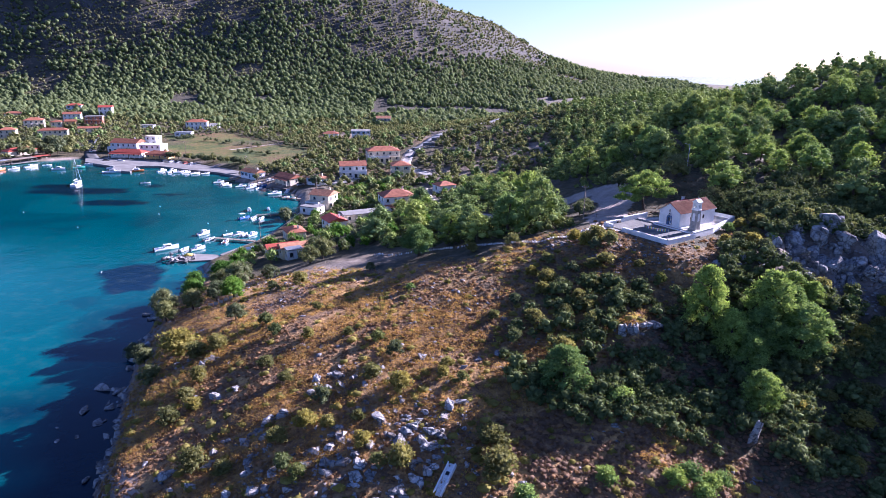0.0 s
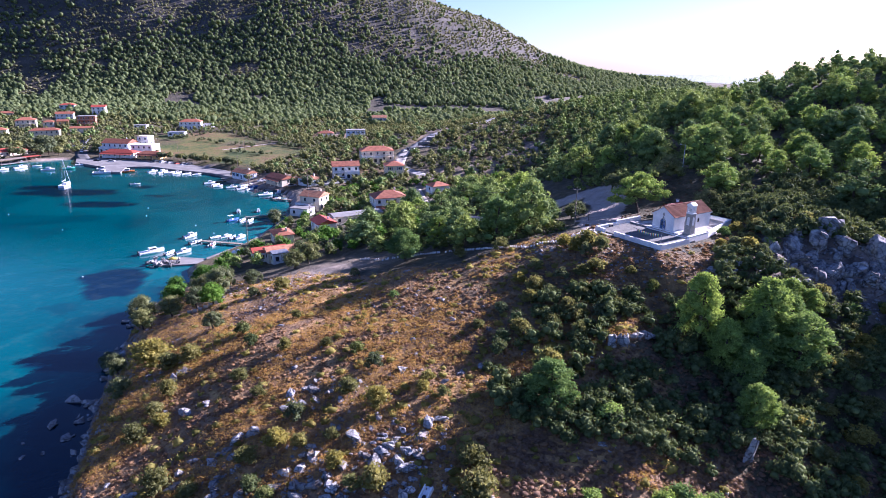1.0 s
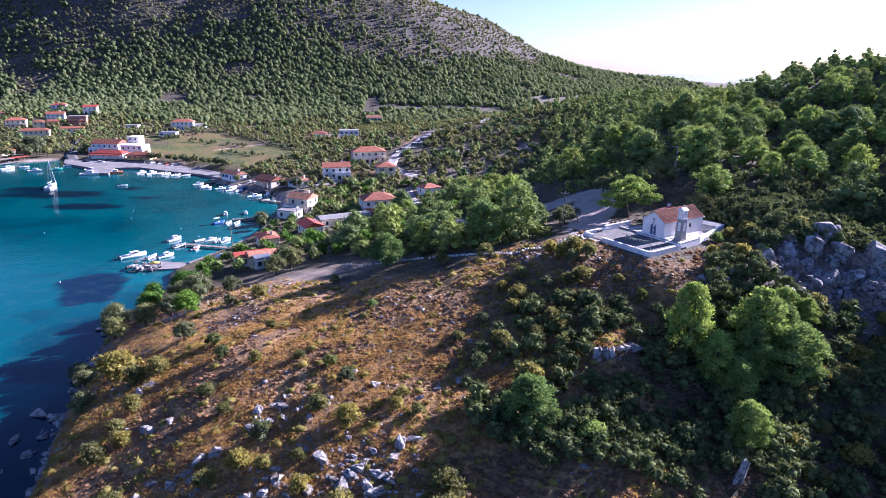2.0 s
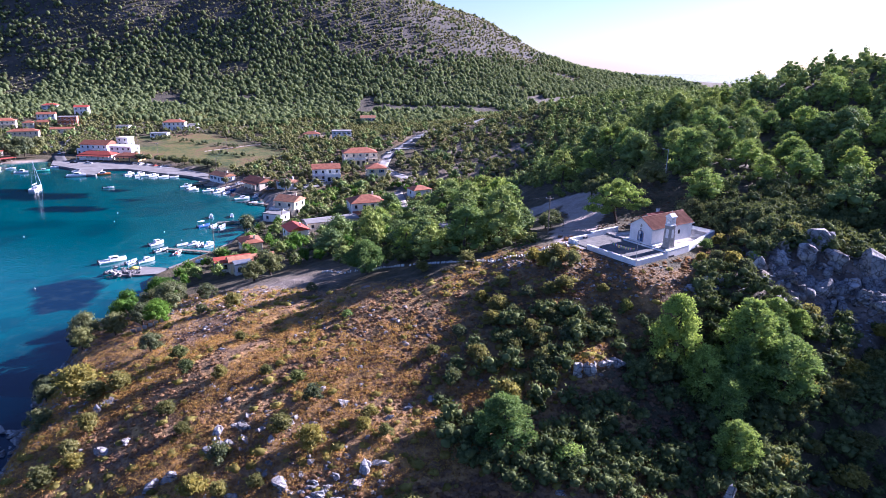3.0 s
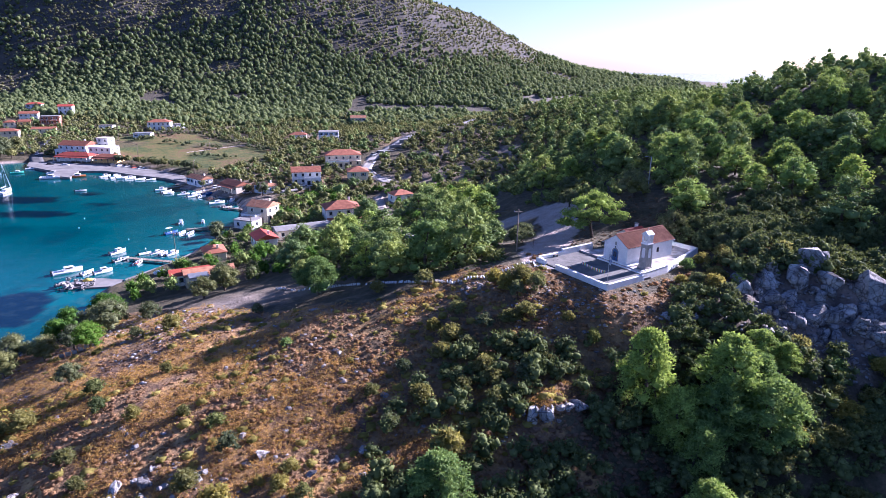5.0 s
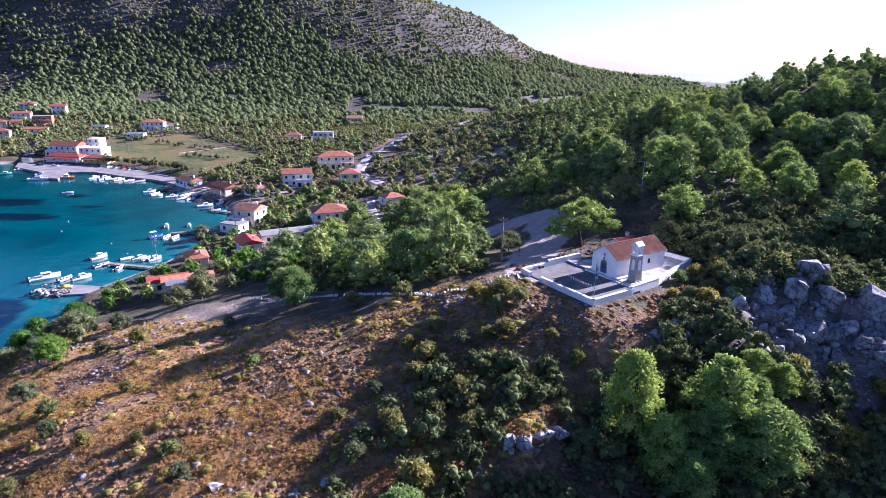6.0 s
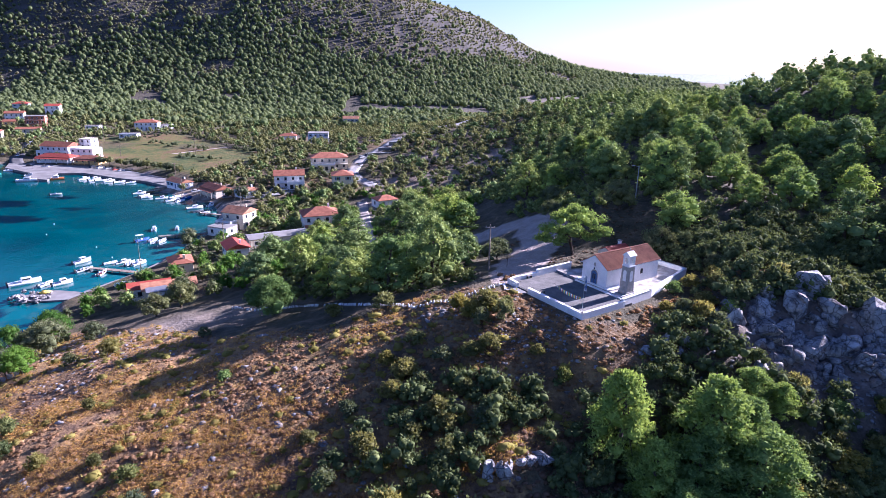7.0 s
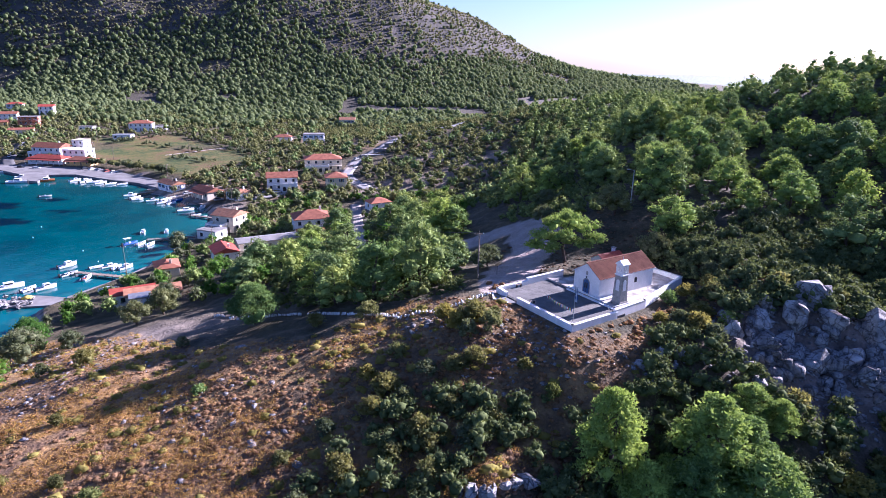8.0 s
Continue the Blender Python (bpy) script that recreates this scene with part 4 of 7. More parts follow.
def build_quays():
    slab("quay", [(-224, 379), (-197, 362), (-193, 350), (-179, 345), (-185, 364), (-172, 366), (-147, 353), (-128, 345), (-118, 337.5), (-103, 325), (-84, 311.5), (-70.5, 298.5), (-64, 304),
                  (-80, 320), (-101, 336), (-118, 350), (-131, 361), (-160, 380), (-180, 386), (-200, 390), (-232, 394)], -1.5, 1.1, CONCRETE, "grey concrete harbour quay along the waterfront houses", "quay")
    slab("beach_walk", [(-66, 206), (-73, 190), (-70, 186), (-64, 196), (-60, 212), (-57, 234), (-60, 235)], -1.0, 0.8, CONCRETE, "narrow concrete walk along the small beach", "walkway")
    slab("jetty", [(-73.5, 190.5), (-82.5, 191.8), (-87.5, 187.5), (-86, 183.5), (-79, 184), (-72, 185.5)], -1.2, 0.45, CONCRETE, "low jetty of rubble and concrete", "jetty")
    rng = np.random.default_rng(51)
    kinds = [make_boulder(700 + k, "dark rubble stone heaped at the jetty's end", "rubble stones of the jetty") for k in range(4)]
    for _ in range(46):
        x, y, s = rng.uniform(-89.5, -79.5), rng.uniform(182.5, 190.5), rng.uniform(0.3, 0.9)
        ob = copy_thing(kinds[rng.integers(0, 4)], pose(x, y, 0.5 + rng.uniform(0, 0.4), rng.uniform(-30, 30), 0, rng.uniform(0, 360)))
        ob.scale = (s, s, s * 0.8)
    for k in kinds:
        away(k)


def pier(ax, ay, bx, by, width, label):
    a, b = Vector((ax, ay, 0)), Vector((bx, by, 0))
    d = b - a
    ob = empty("pier", Matrix.Translation(a) @ Matrix.Rotation(math.atan2(d.y, d.x), 4, "Z"), label, "pier", "piers of the bay")
    n = int(d.length / 0.45)
    board = box(0, -width / 2, 0.68, 0.41, width / 2, 0.74)
    me = bpy.data.meshes.new("plank")
    board.to_mesh(me)
    board.free()
    me.materials.append(WOOD)
    for i in range(n):
        plank = new("plank", me)
        plank.parent = ob
        plank.location = (i * 0.45, 0, 0.01 * math.sin(i * 2.3))
    for s in (-1, 1):
        part("beam", box(0, s * (width / 2 - 0.15) - 0.07, 0.5, d.length, s * (width / 2 - 0.15) + 0.07, 0.67), WOOD, ob)
    for i in range(int(d.length / 2.6) + 1):
        for s in (-1, 1):
            part("post", tube((0.2 + i * 2.6, s * (width / 2 - 0.15), -2.0), (0.2 + i * 2.6, s * (width / 2 - 0.15), 0.95), 0.11), WOOD, ob)


def build_piers():
    pier(-66.5, 206.5, -81.9, 210.0, 1.6, "weathered wooden pier with small boats moored alongside")
    pier(-62.0, 250.0, -77.8, 245.1, 1.7, "weathered wooden pier below the boathouse")
    pier(-65.5, 277.5, -76.0, 281.0, 1.4, "short wooden pier by the cream house")
    pier(-72.0, 298.5, -88.0, 307.0, 2.0, "wooden pier at the end of the quay")
    pier(-110.0, 328.0, -118.5, 321.0, 1.8, "short wooden pier off the quay")


def build_roads():
    for key, (pts, width) in ROADS.items():
        ribbon("road", pts, width, DIRT if key == "lane" else ROAD, "pale gravel lane dropping from the chapel to the village" if key == "lane" else "pale grey road winding up the valley")
    ribbon("street", [(-222, 388), (-234, 403), (-250, 432), (-270, 478), (-277, 506), (-287, 535)], 7.0, ASPHALT, "dark asphalt village street lined with parked cars", 0.1)
    ribbon("track", [(-150, 428), (-128, 452), (-100, 470)], 1.5, DIRT, "pale dirt track across the meadow", 0.06)
    ribbon("car_park", [(-60, 303), (-45, 312)], 9.0, ROAD, "small pale asphalt car park", 0.1)


def build_terraced_plots():
    """Low pale retaining walls of the empty plots beside the valley road."""
    for x, y, turn, length in ((-12, 380, 20, 14), (-6, 393, 20, 15), (-1, 407, 22, 15), (6, 420, 25, 15), (12, 432, 30, 14), (-14, 372, 100, 12), (28, 441, 35, 16)):
        z = ground_at(x, y)
        ob = empty("retaining_wall", pose(x, y, z, 0, 0, turn), "pale concrete retaining wall of a terraced plot", "wall", "walls beside the valley road")
        part("wall_body", box(-length / 2, -0.2, -1.5, length / 2, 0.2, 1.1, 0.03), CONCRETE, ob)
        part("coping", box(-length / 2 - 0.05, -0.26, 1.104, length / 2 + 0.05, 0.26, 1.2, 0.02), WHITE, ob)


def build_taverna_shade():
    """The shaded dining deck at the far shore, on posts over the water's edge."""
    house(-279.0, 401.0, 62, 18.0, 8.0, 1, "hip", CREAM, RED, "low taverna with a red roof at the far shore", None, 0, False)
    for x, y, turn, w, d, paint, label in ((-262.0, 377.0, 62, 15.0, 6.0, WOOD, "long brown awning over the taverna's waterside tables"), (-257.5, 389.0, 62, 9.0, 5.0, RED, "red awning over the taverna's waterside tables"), (-268.5, 367.0, 62, 8.0, 5.0, METAL, "grey sheet awning beside the taverna")):
        ob = empty("awning", pose(x, y, 0.0, 0, 0, turn), label, "awning", "awnings of the taverna")
        part("deck", box(-w / 2, -d / 2, 0.5, w / 2, d / 2, 0.75, 0.02), CONCRETE, ob)
        part("canopy", box(-w / 2 - 0.2, -d / 2 - 0.2, 3.1, w / 2 + 0.2, d / 2 + 0.2, 3.22, 0.02), paint, ob)
        for i in range(4):
            for s in (-1, 1):
                u = -w / 2 + 0.2 + i * (w - 0.4) / 3
                part("post", box(u - 0.07, s * (d / 2 - 0.15) - 0.07, -1.5, u + 0.07, s * (d / 2 - 0.15) + 0.07, 3.1), WOOD, ob)
        for i in range(3):
            u = -w / 2 + 1.6 + i * (w - 3.2) / 2
            part("table", box(u - 0.5, -0.5, 1.45, u + 0.5, 0.5, 1.5, 0.01), WHITE, ob)
            part("table_leg", box(u - 0.06, -0.06, 0.75, u + 0.06, 0.06, 1.45), WOOD, ob)


build_quays()
build_taverna_shade()
build_terraced_plots()
build_piers()
build_roads()


# ---- woods and scrub ----
def build_far_woods():
    rng = np.random.default_rng(11)
    far = [plant_mesh(40 + k, 1.0, 0.95, 0.0, 4, 2, 0.12, 0.3, 1, 0.4)[:2] for k in range(6)]
    low = [plant_mesh(46 + k, 1.0, 0.6, 0.02, 3, 2, 0.14, 0.1, 1, 0.4)[:2] for k in range(4)]

    def woods(x, y):
        z = height(x, y, False)
        slope = (mountain(x, y) > 1.5) | (y > 560)
        thin = np.clip(1.15 - (z - 50 + 45 * lattice(x, y, 80, 21)) / 95 - 0.6 * swell((x + 170) / 160) * swell((z - 45) / 45), 0.05, 1)
        return in_view(x, y) * slope * thin * (lattice(x, y, 45, 22) > -0.62) * (z > 1) * ~(within(x, y, CLEARING) & (lattice(x, y, 14, 47) > -0.25))

    x, y = spread(rng, -1100, 420, 540, 1500, 5.7, woods)
    stuff("far_pine_woods", far, x, y, height(x, y) - 0.8, rng.uniform(4.2, 8.2, len(x)), rng, HAZED_PINE, "dense green pine wood on the mountain's lower slope", "wood")

    def heath(x, y):
        z = height(x, y, False)
        return in_view(x, y) * ((z > 24) | (x < -430)) * np.clip(0.85 + 0.7 * lattice(x, y, 25, 23), 0.2, 1) * (y > 600)

    x, y = spread(rng, -1000, 300, 600, 1260, 5.2, heath)
    stuff("mountain_scrub", low, x, y, height(x, y) - 0.3, rng.uniform(2.2, 5.2, len(x)), rng, HAZED_SCRUB, "grey-green low scrub dotted over the stony upper slope", "scrub")

    def olives(x, y):
        return in_view(x, y) * (mountain(x, y) < 8) * (inland(x, y) > 16) * ~within(x, y, MEADOW) * (lattice(x, y, 30, 24) > -0.75) * ~near_road(x, y, 6.5) * ~near_house(x, y, 0.5)

    mids = [plant_mesh(60 + k, 1.0, 0.85, 0.02, 5, 5, 0.07, 0.1, 0)[:2] for k in range(5)]
    x, y = spread(rng, -420, 200, 235, 640, 5.8, lambda x, y: olives(x, y) * (x < 60 + 0.25 * (y - 240)) * 0.85)
    stuff("olive_groves", mids, x, y, height(x, y) - 0.3, rng.uniform(3.2, 6.5, len(x)), rng, OLIVE, "grey-green olive trees and bushes covering the valley floor", "olive grove")
    x, y = spread(rng, -420, 200, 235, 640, 12.0, lambda x, y: olives(x, y) * (x < 60 + 0.25 * (y - 240)) * 0.5)
    stuff("valley_trees", mids, x, y, height(x, y) - 0.3, rng.uniform(4, 8, len(x)), rng, PINE, "scattered green trees in the valley behind the village", "trees")

    x, y = spread(rng, -420, 160, 235, 660, 4.3, lambda x, y: olives(x, y) * (x < 70 + 0.25 * (y - 240)) * np.clip(0.65 + 0.8 * lattice(x, y, 22, 27), 0, 1))
    stuff("valley_scrub", low, x, y, height(x, y) - 0.2, rng.uniform(1.4, 4.0, len(x)), rng, OLIVE, "low grey-green scrub between the trees of the valley floor", "scrub")

    edges = [((-182, 470), (-128, 440)), ((-150, 425), (-108, 398)), ((-205, 470), (-180, 505)), ((-165, 402), (-110, 360)), ((-118, 452), (-95, 425))]
    hx, hy = [], []
    for (ax, ay), (bx, by) in edges:
        t = rng.uniform(0, 1, 26)
        hx.append(ax + (bx - ax) * t + rng.normal(0, 1.6, 26))
        hy.append(ay + (by - ay) * t + rng.normal(0, 1.6, 26))
    hx, hy = np.concatenate(hx), np.concatenate(hy)
    stuff("field_hedges", mids, hx, hy, height(hx, hy) - 0.2, rng.uniform(1.5, 4.2, len(hx)), rng, OLIVE, "uneven hedges and bushes between the meadow plots", "hedge")

    def slope_pines(x, y):
        return in_view(x, y) * (x > 35 + 0.2 * (y - 200)) * (lattice(x, y, 18, 25) > -0.85) * ~near_road(x, y, 4)

    pines = [plant_mesh(70 + k, 1.0, 1.0, 0.02, 9, 11, 0.034, 0.3, 0)[:2] for k in range(5)]
    x, y = spread(rng, 20, 420, 245, 560, 7.8, slope_pines)
    stuff("hill_pine_woods", pines, x, y, height(x, y) - 0.3, 4.2 + 4.6 * rng.uniform(size=len(x)) ** 1.6, rng, PINE, "sunlit pine wood covering the hill behind the chapel", "wood")
    x, y = spread(rng, 20, 420, 245, 600, 4.6, lambda x, y: in_view(x, y) * (x > 30 + 0.2 * (y - 200)) * ~near_road(x, y, 4) * 0.9)
    stuff("slope_scrub", low, x, y, height(x, y) - 0.3, rng.uniform(2.8, 5.2, len(x)), rng, SUNLIT_SCRUB, "green scrub under the pines of the hill, tinted as sunlit", "scrub")


STANDING_PINES = [  # pines that rise singly out of the scrub: x, y, width and kind
    (70.8, 163, 10.0, 1), (85.7, 164, 7.0, 3), (86.0, 155, 6.2, 1), (95.0, 156, 8.2, 3), (108, 157, 8.2, 1), (97, 140.5, 9.4, 2), (105.4, 180, 6.4, 3), (66, 190, 9.0, 1),
    (117, 195, 9.0, 3), (122, 184, 9.6, 4), (112, 170, 6.5, 0), (126, 172, 8.5, 1), (118, 152, 7.0, 2), (100, 170, 7.0, 3), (78, 176, 7.6, 2), (88, 186, 8.4, 1), (133, 160, 8.0, 3), (92, 205, 8.6, 3), (104, 200, 8.0, 1)]


def build_hill_pines():
    rng = np.random.default_rng(12)
    kinds = [make_plant("pine_tree", 100 + k, BRIGHT_PINE if k in (1, 3) else PINE, 5.4 + 0.5 * k, 6.8 + 0.6 * (k % 3), 0.2, 24, 36, 0.16, 0.35,
                        "green Aleppo pine with a lumpy crown on the hillside", "tree", "pines of the hill wood", 0.2) for k in range(5)]

    def keep(x, y):
        hill = (x > 38 + 0.1 * (y - 140)) & (y > 146) & ((y > 166) | (x < 75)) & (lattice(x, y, 11, 26) > -0.3)
        grove = within(x, y, GROVE)
        return (hill | grove) * ~((x > 44) & (x < 68) & (y > 155) & (y < 184)) * in_view(x, y) * ~near_road(x, y, 4.5) * ~near_house(x, y, 3) * ~near_terrace(x, y, 6) * ~clear_ground(x, y)

    x, y = spread(rng, -60, 200, 125, 250, 8.4, keep)
    order = np.argsort(y)[:240]
    for i in order:
        s = (0.72 + 0.85 * rng.uniform() ** 1.5) * (1.12 if x[i] < 36 else 1.0)
        low = 0.62 + 0.4 * ((7.3 * x[i] + 3.1 * y[i]) % 1) if x[i] < 36 else rng.uniform(0.8, 1.05)
        planted(kinds[rng.integers(0, 5)], x[i], y[i], rng.uniform(0, 360), (s * 1.1, s * 1.1, s * low), 0.2)
    rest = np.argsort(y)[240:]
    if len(rest):
        flat = [plant_mesh(70 + k, 1.0, 1.0, 0.02, 9, 16, 0.035, 0.35, 0)[:2] for k in range(5)]
        stuff("pine_thicket", flat, x[rest], y[rest], height(x[rest], y[rest]) - 0.3, rng.uniform(5, 8.5, len(rest)), rng, PINE, "close-standing pines on the hill behind the chapel", "wood")
    for px, py, w, k in STANDING_PINES:
        ob = planted(kinds[k], px, py, px * 61, (w / 5.6, w / 5.6, w / 6.8), 0.2)
        tagged(ob, "sunlit Aleppo pine standing out of the hillside scrub")
    for k in kinds:
        away(k)


build_far_woods()
build_hill_pines()


# ---- crag and stones ----
def build_crag():
    rng = np.random.default_rng(31)
    label, group = "pale grey broken limestone boulder on the crag below the scrub", "boulders of the crag"
    kinds = [make_boulder(300 + k, label, group) for k in range(10)]
    blocks = [(76.1, 112.2, 5.6), (79.6, 114.2, 3.0), (87.5, 116.8, 6.6), (82.2, 113.4, 5.8), (84.6, 109.8, 5.6), (79.5, 120.6, 5.4), (71.2, 117.2, 4.2), (69.9, 113.2, 5.0),
              (65.5, 113.6, 3.6), (66.2, 117, 3.4), (73.3, 115.2, 3.8), (75.8, 117.4, 4.4), (80.8, 117.3, 4.6), (82.0, 109.6, 3.8), (78.6, 109.2, 2.6), (92.5, 116, 6.2), (91, 111, 5.0), (72.5, 119.6, 3.4)]
    for i, (x, y, w) in enumerate(blocks):
        ob = copy_thing(kinds[i % 10], pose(x, y, ground_at(x, y) + w * 0.12, -25 + i * 37 % 40, -20 + i * 23 % 44, i * 71))
        ob.scale = (w * 0.5, w * 0.42, w * (0.36 + 0.14 * (i % 3)))
    for bx, by, w in ((54.8, 110.0, 3.0), (57.8, 110.2, 2.4), (51.6, 107.8, 2.0), (56.2, 108.3, 1.6), (60.2, 109.2, 2.2), (53.0, 109.0, 1.4)):
        ob = copy_thing(kinds[int(bx) % 10], pose(bx, by, ground_at(bx, by) + 0.1, 10, bx % 9 * 5 - 20, bx * 97))
        ob.scale = (w * 0.5, w * 0.4, w * 0.4)
        tagged(ob, "grey limestone ledge on the bank below the terrace")
    x, y = spread(rng, 62, 104, 101, 127, 1.25, lambda x, y: 0.9 * np.exp(-(((x - 81) / 15) ** 4) - (((y - 113.5 - 0.15 * (x - 80)) / 6) ** 4)))
    chips = [stone_shape(330 + k, 15, 1.0) for k in range(8)]
    stuff("crag_stones", chips, x, y, height(x, y) + 0.1, 0.35 + 1.15 * rng.uniform(size=len(x)) ** 1.8, rng, ROCK, "broken grey limestone between the crag's boulders", "stones")
    for k in kinds:
        away(k)
    for bx, by, s, tall in ((29.6, 91.0, 1.1, 1.2), (30.9, 90.6, 0.8, 1.6), (31.8, 90.7, 0.9, 1.5), (33.2, 91.6, 0.8, 1.0), (34.4, 92.4, 1.0, 0.9), (35.8, 93.0, 1.4, 0.8), (37.4, 93.6, 1.0, 0.6), (28.6, 91.6, 0.6, 0.8), (32.6, 90.0, 0.5, 0.6)):
        ob = make_boulder(int(bx * 7), "pale limestone outcrop above the dark gully", "outcrop stones")
        ob.matrix_world = pose(bx, by, ground_at(bx, by) + 0.25, 12 - bx % 7 * 4, -8 + by % 5 * 5, bx * 331)
        ob.scale = (s, s * 0.8, s * tall)
    pillar = make_boulder(345, "upright pale limestone slab standing in the gully", "", "standing stone", 1.0)
    pillar.matrix_world = pose(44.2, 73.6, ground_at(44.2, 73.6) + 1.3, 6, 4, 25)
    pillar.scale = (0.95, 0.6, 2.3)


def build_stones():
    rng = np.random.default_rng(32)
    small = [stone_shape(360 + k, 12, 0.45) for k in range(6)]

    def keep(x, y):
        d = inland(x, y)
        return (d > 0.5) * within(x, y, HEADLAND) * np.clip(0.08 + 0.45 * lattice(x, y, 9, 31) + 0.6 * np.exp(-((x + 2) / 8) ** 2 - ((y - 71) / 6) ** 2), 0, 1)

    x, y = spread(rng, -72, 60, 48, 150, 0.95, keep)
    stuff("field_stones", small, x, y, height(x, y) - 0.02, rng.uniform(0.12, 0.34, len(x)) * rng.choice([1, 1, 1.5, 2.2], len(x)), rng, ROCK, "pale stones strewn through the dry grass", "stones")

    def rubble(x, y):
        a = np.exp(-(((x - 79) / 17) ** 4) - (((y - 112) / 9) ** 4))
        b = np.exp(-(((x - 38) / 7) ** 2) - (((y - 110.5) / 5) ** 2))
        c = np.exp(-(((x - 26) / 6) ** 2) - (((y - 119) / 3) ** 2)) * 0.7
        return np.maximum(np.maximum(a, b), c) * 0.9

    x, y = spread(rng, 10, 105, 95, 130, 0.75, rubble)
    stuff("rubble", small, x, y, height(x, y), rng.uniform(0.15, 0.55, len(x)), rng, ROCK, "loose grey limestone rubble below the terrace and the crag", "rubble")
    kinds = [make_boulder(350 + k, "pale weathered limestone block lying in the dry grass", "field rocks of the headland") for k in range(5)]
    for cx, cy, wide, count in ((-5.4, 71.7, 2.4, 30), (-3, 67.5, 3, 16), (-11.4, 68.5, 3.6, 20), (-17, 69.4, 2.6, 12), (-20.5, 67.1, 3.5, 16), (-25.8, 73.4, 2.2, 10),
                                (-12, 84.6, 2.4, 12), (-39.7, 95.1, 1.6, 8), (-5.7, 63.8, 3, 22), (0.1, 73.7, 2.4, 14), (-37, 84.5, 2, 6), (-12.5, 63, 4, 18), (-15.5, 80.4, 2, 9), (-33, 66, 4, 10), (3, 84, 4, 7), (-21, 62.5, 4, 10)):
        for _ in range(count):
            px, py, s = rng.normal(cx, wide), rng.normal(cy, wide * 0.7), 0.3 + 0.75 * rng.uniform() ** 2
            ob = copy_thing(kinds[rng.integers(0, 5)], pose(px, py, ground_at(px, py) + 0.12 * s, rng.uniform(-20, 20), rng.uniform(-20, 20), rng.uniform(0, 360)))
            ob.scale = (s * 1.3, s, s * 0.7)
    for k in kinds:
        away(k)
    kinds = [make_boulder(380 + k, "grey shore rock at the water's edge", "rocks along the shore") for k in range(5)]
    shore = [(a, b) for a, b in zip(COAST[8:16], COAST[9:17])]
    for (ax, ay), (bx, by) in shore:
        for _ in range(11):
            t, off = rng.uniform(), rng.normal(0.2, 1.6)
            s = rng.uniform(0.35, 1.25)
            px, py = ax + (bx - ax) * t + off, ay + (by - ay) * t
            ob = copy_thing(kinds[rng.integers(0, 5)], pose(px, py, max(ground_at(px, py), -0.1) + 0.1 * s, rng.uniform(-20, 20), rng.uniform(-20, 20), rng.uniform(0, 360)))
            ob.scale = (s * 1.2, s, s * 0.8)
    for px, py, s in ((-65.6, 104.9, 2.3), (-62.9, 103.9, 1.3), (-64.7, 96.6, 1.4), (-64.2, 87.2, 0.6), (-61.5, 88.5, 0.6), (-60.5, 97.5, 0.7), (-66.5, 91, 0.4)):
        ob = copy_thing(kinds[int(s * 10) % 5], pose(px, py, 0.05, 4, -6, px * 77))
        ob.scale = (s, s * 0.75, s * 0.5)
        tagged(ob, "pale rock breaking the water off the headland")
    for k in kinds:
        away(k)


# ---- cover of the headland ----
def dome(seed, n, size, spike=0.6, body=True):
    """A low cushion, a metre wide: a bumpy body with small blades standing out of it."""
    rng = np.random.default_rng(seed)
    co, blades = tufts(rng, np.array([[0, 0, 0.08], [0.15, 0.12, 0.06], [-0.17, 0.05, 0.05]]), np.array([0.46, 0.4, 0.4]), n, size, 0.6, spike)
    if not body:
        return co, blades
    ball, tri = ICO[1]
    body = ball * np.array([0.5, 0.44, 0.2]) * rng.uniform(0.6, 1.25, (len(ball), 1)) + np.array([0, 0, 0.04])
    return np.concatenate([co, body]), np.concatenate([blades, tri + len(co)])


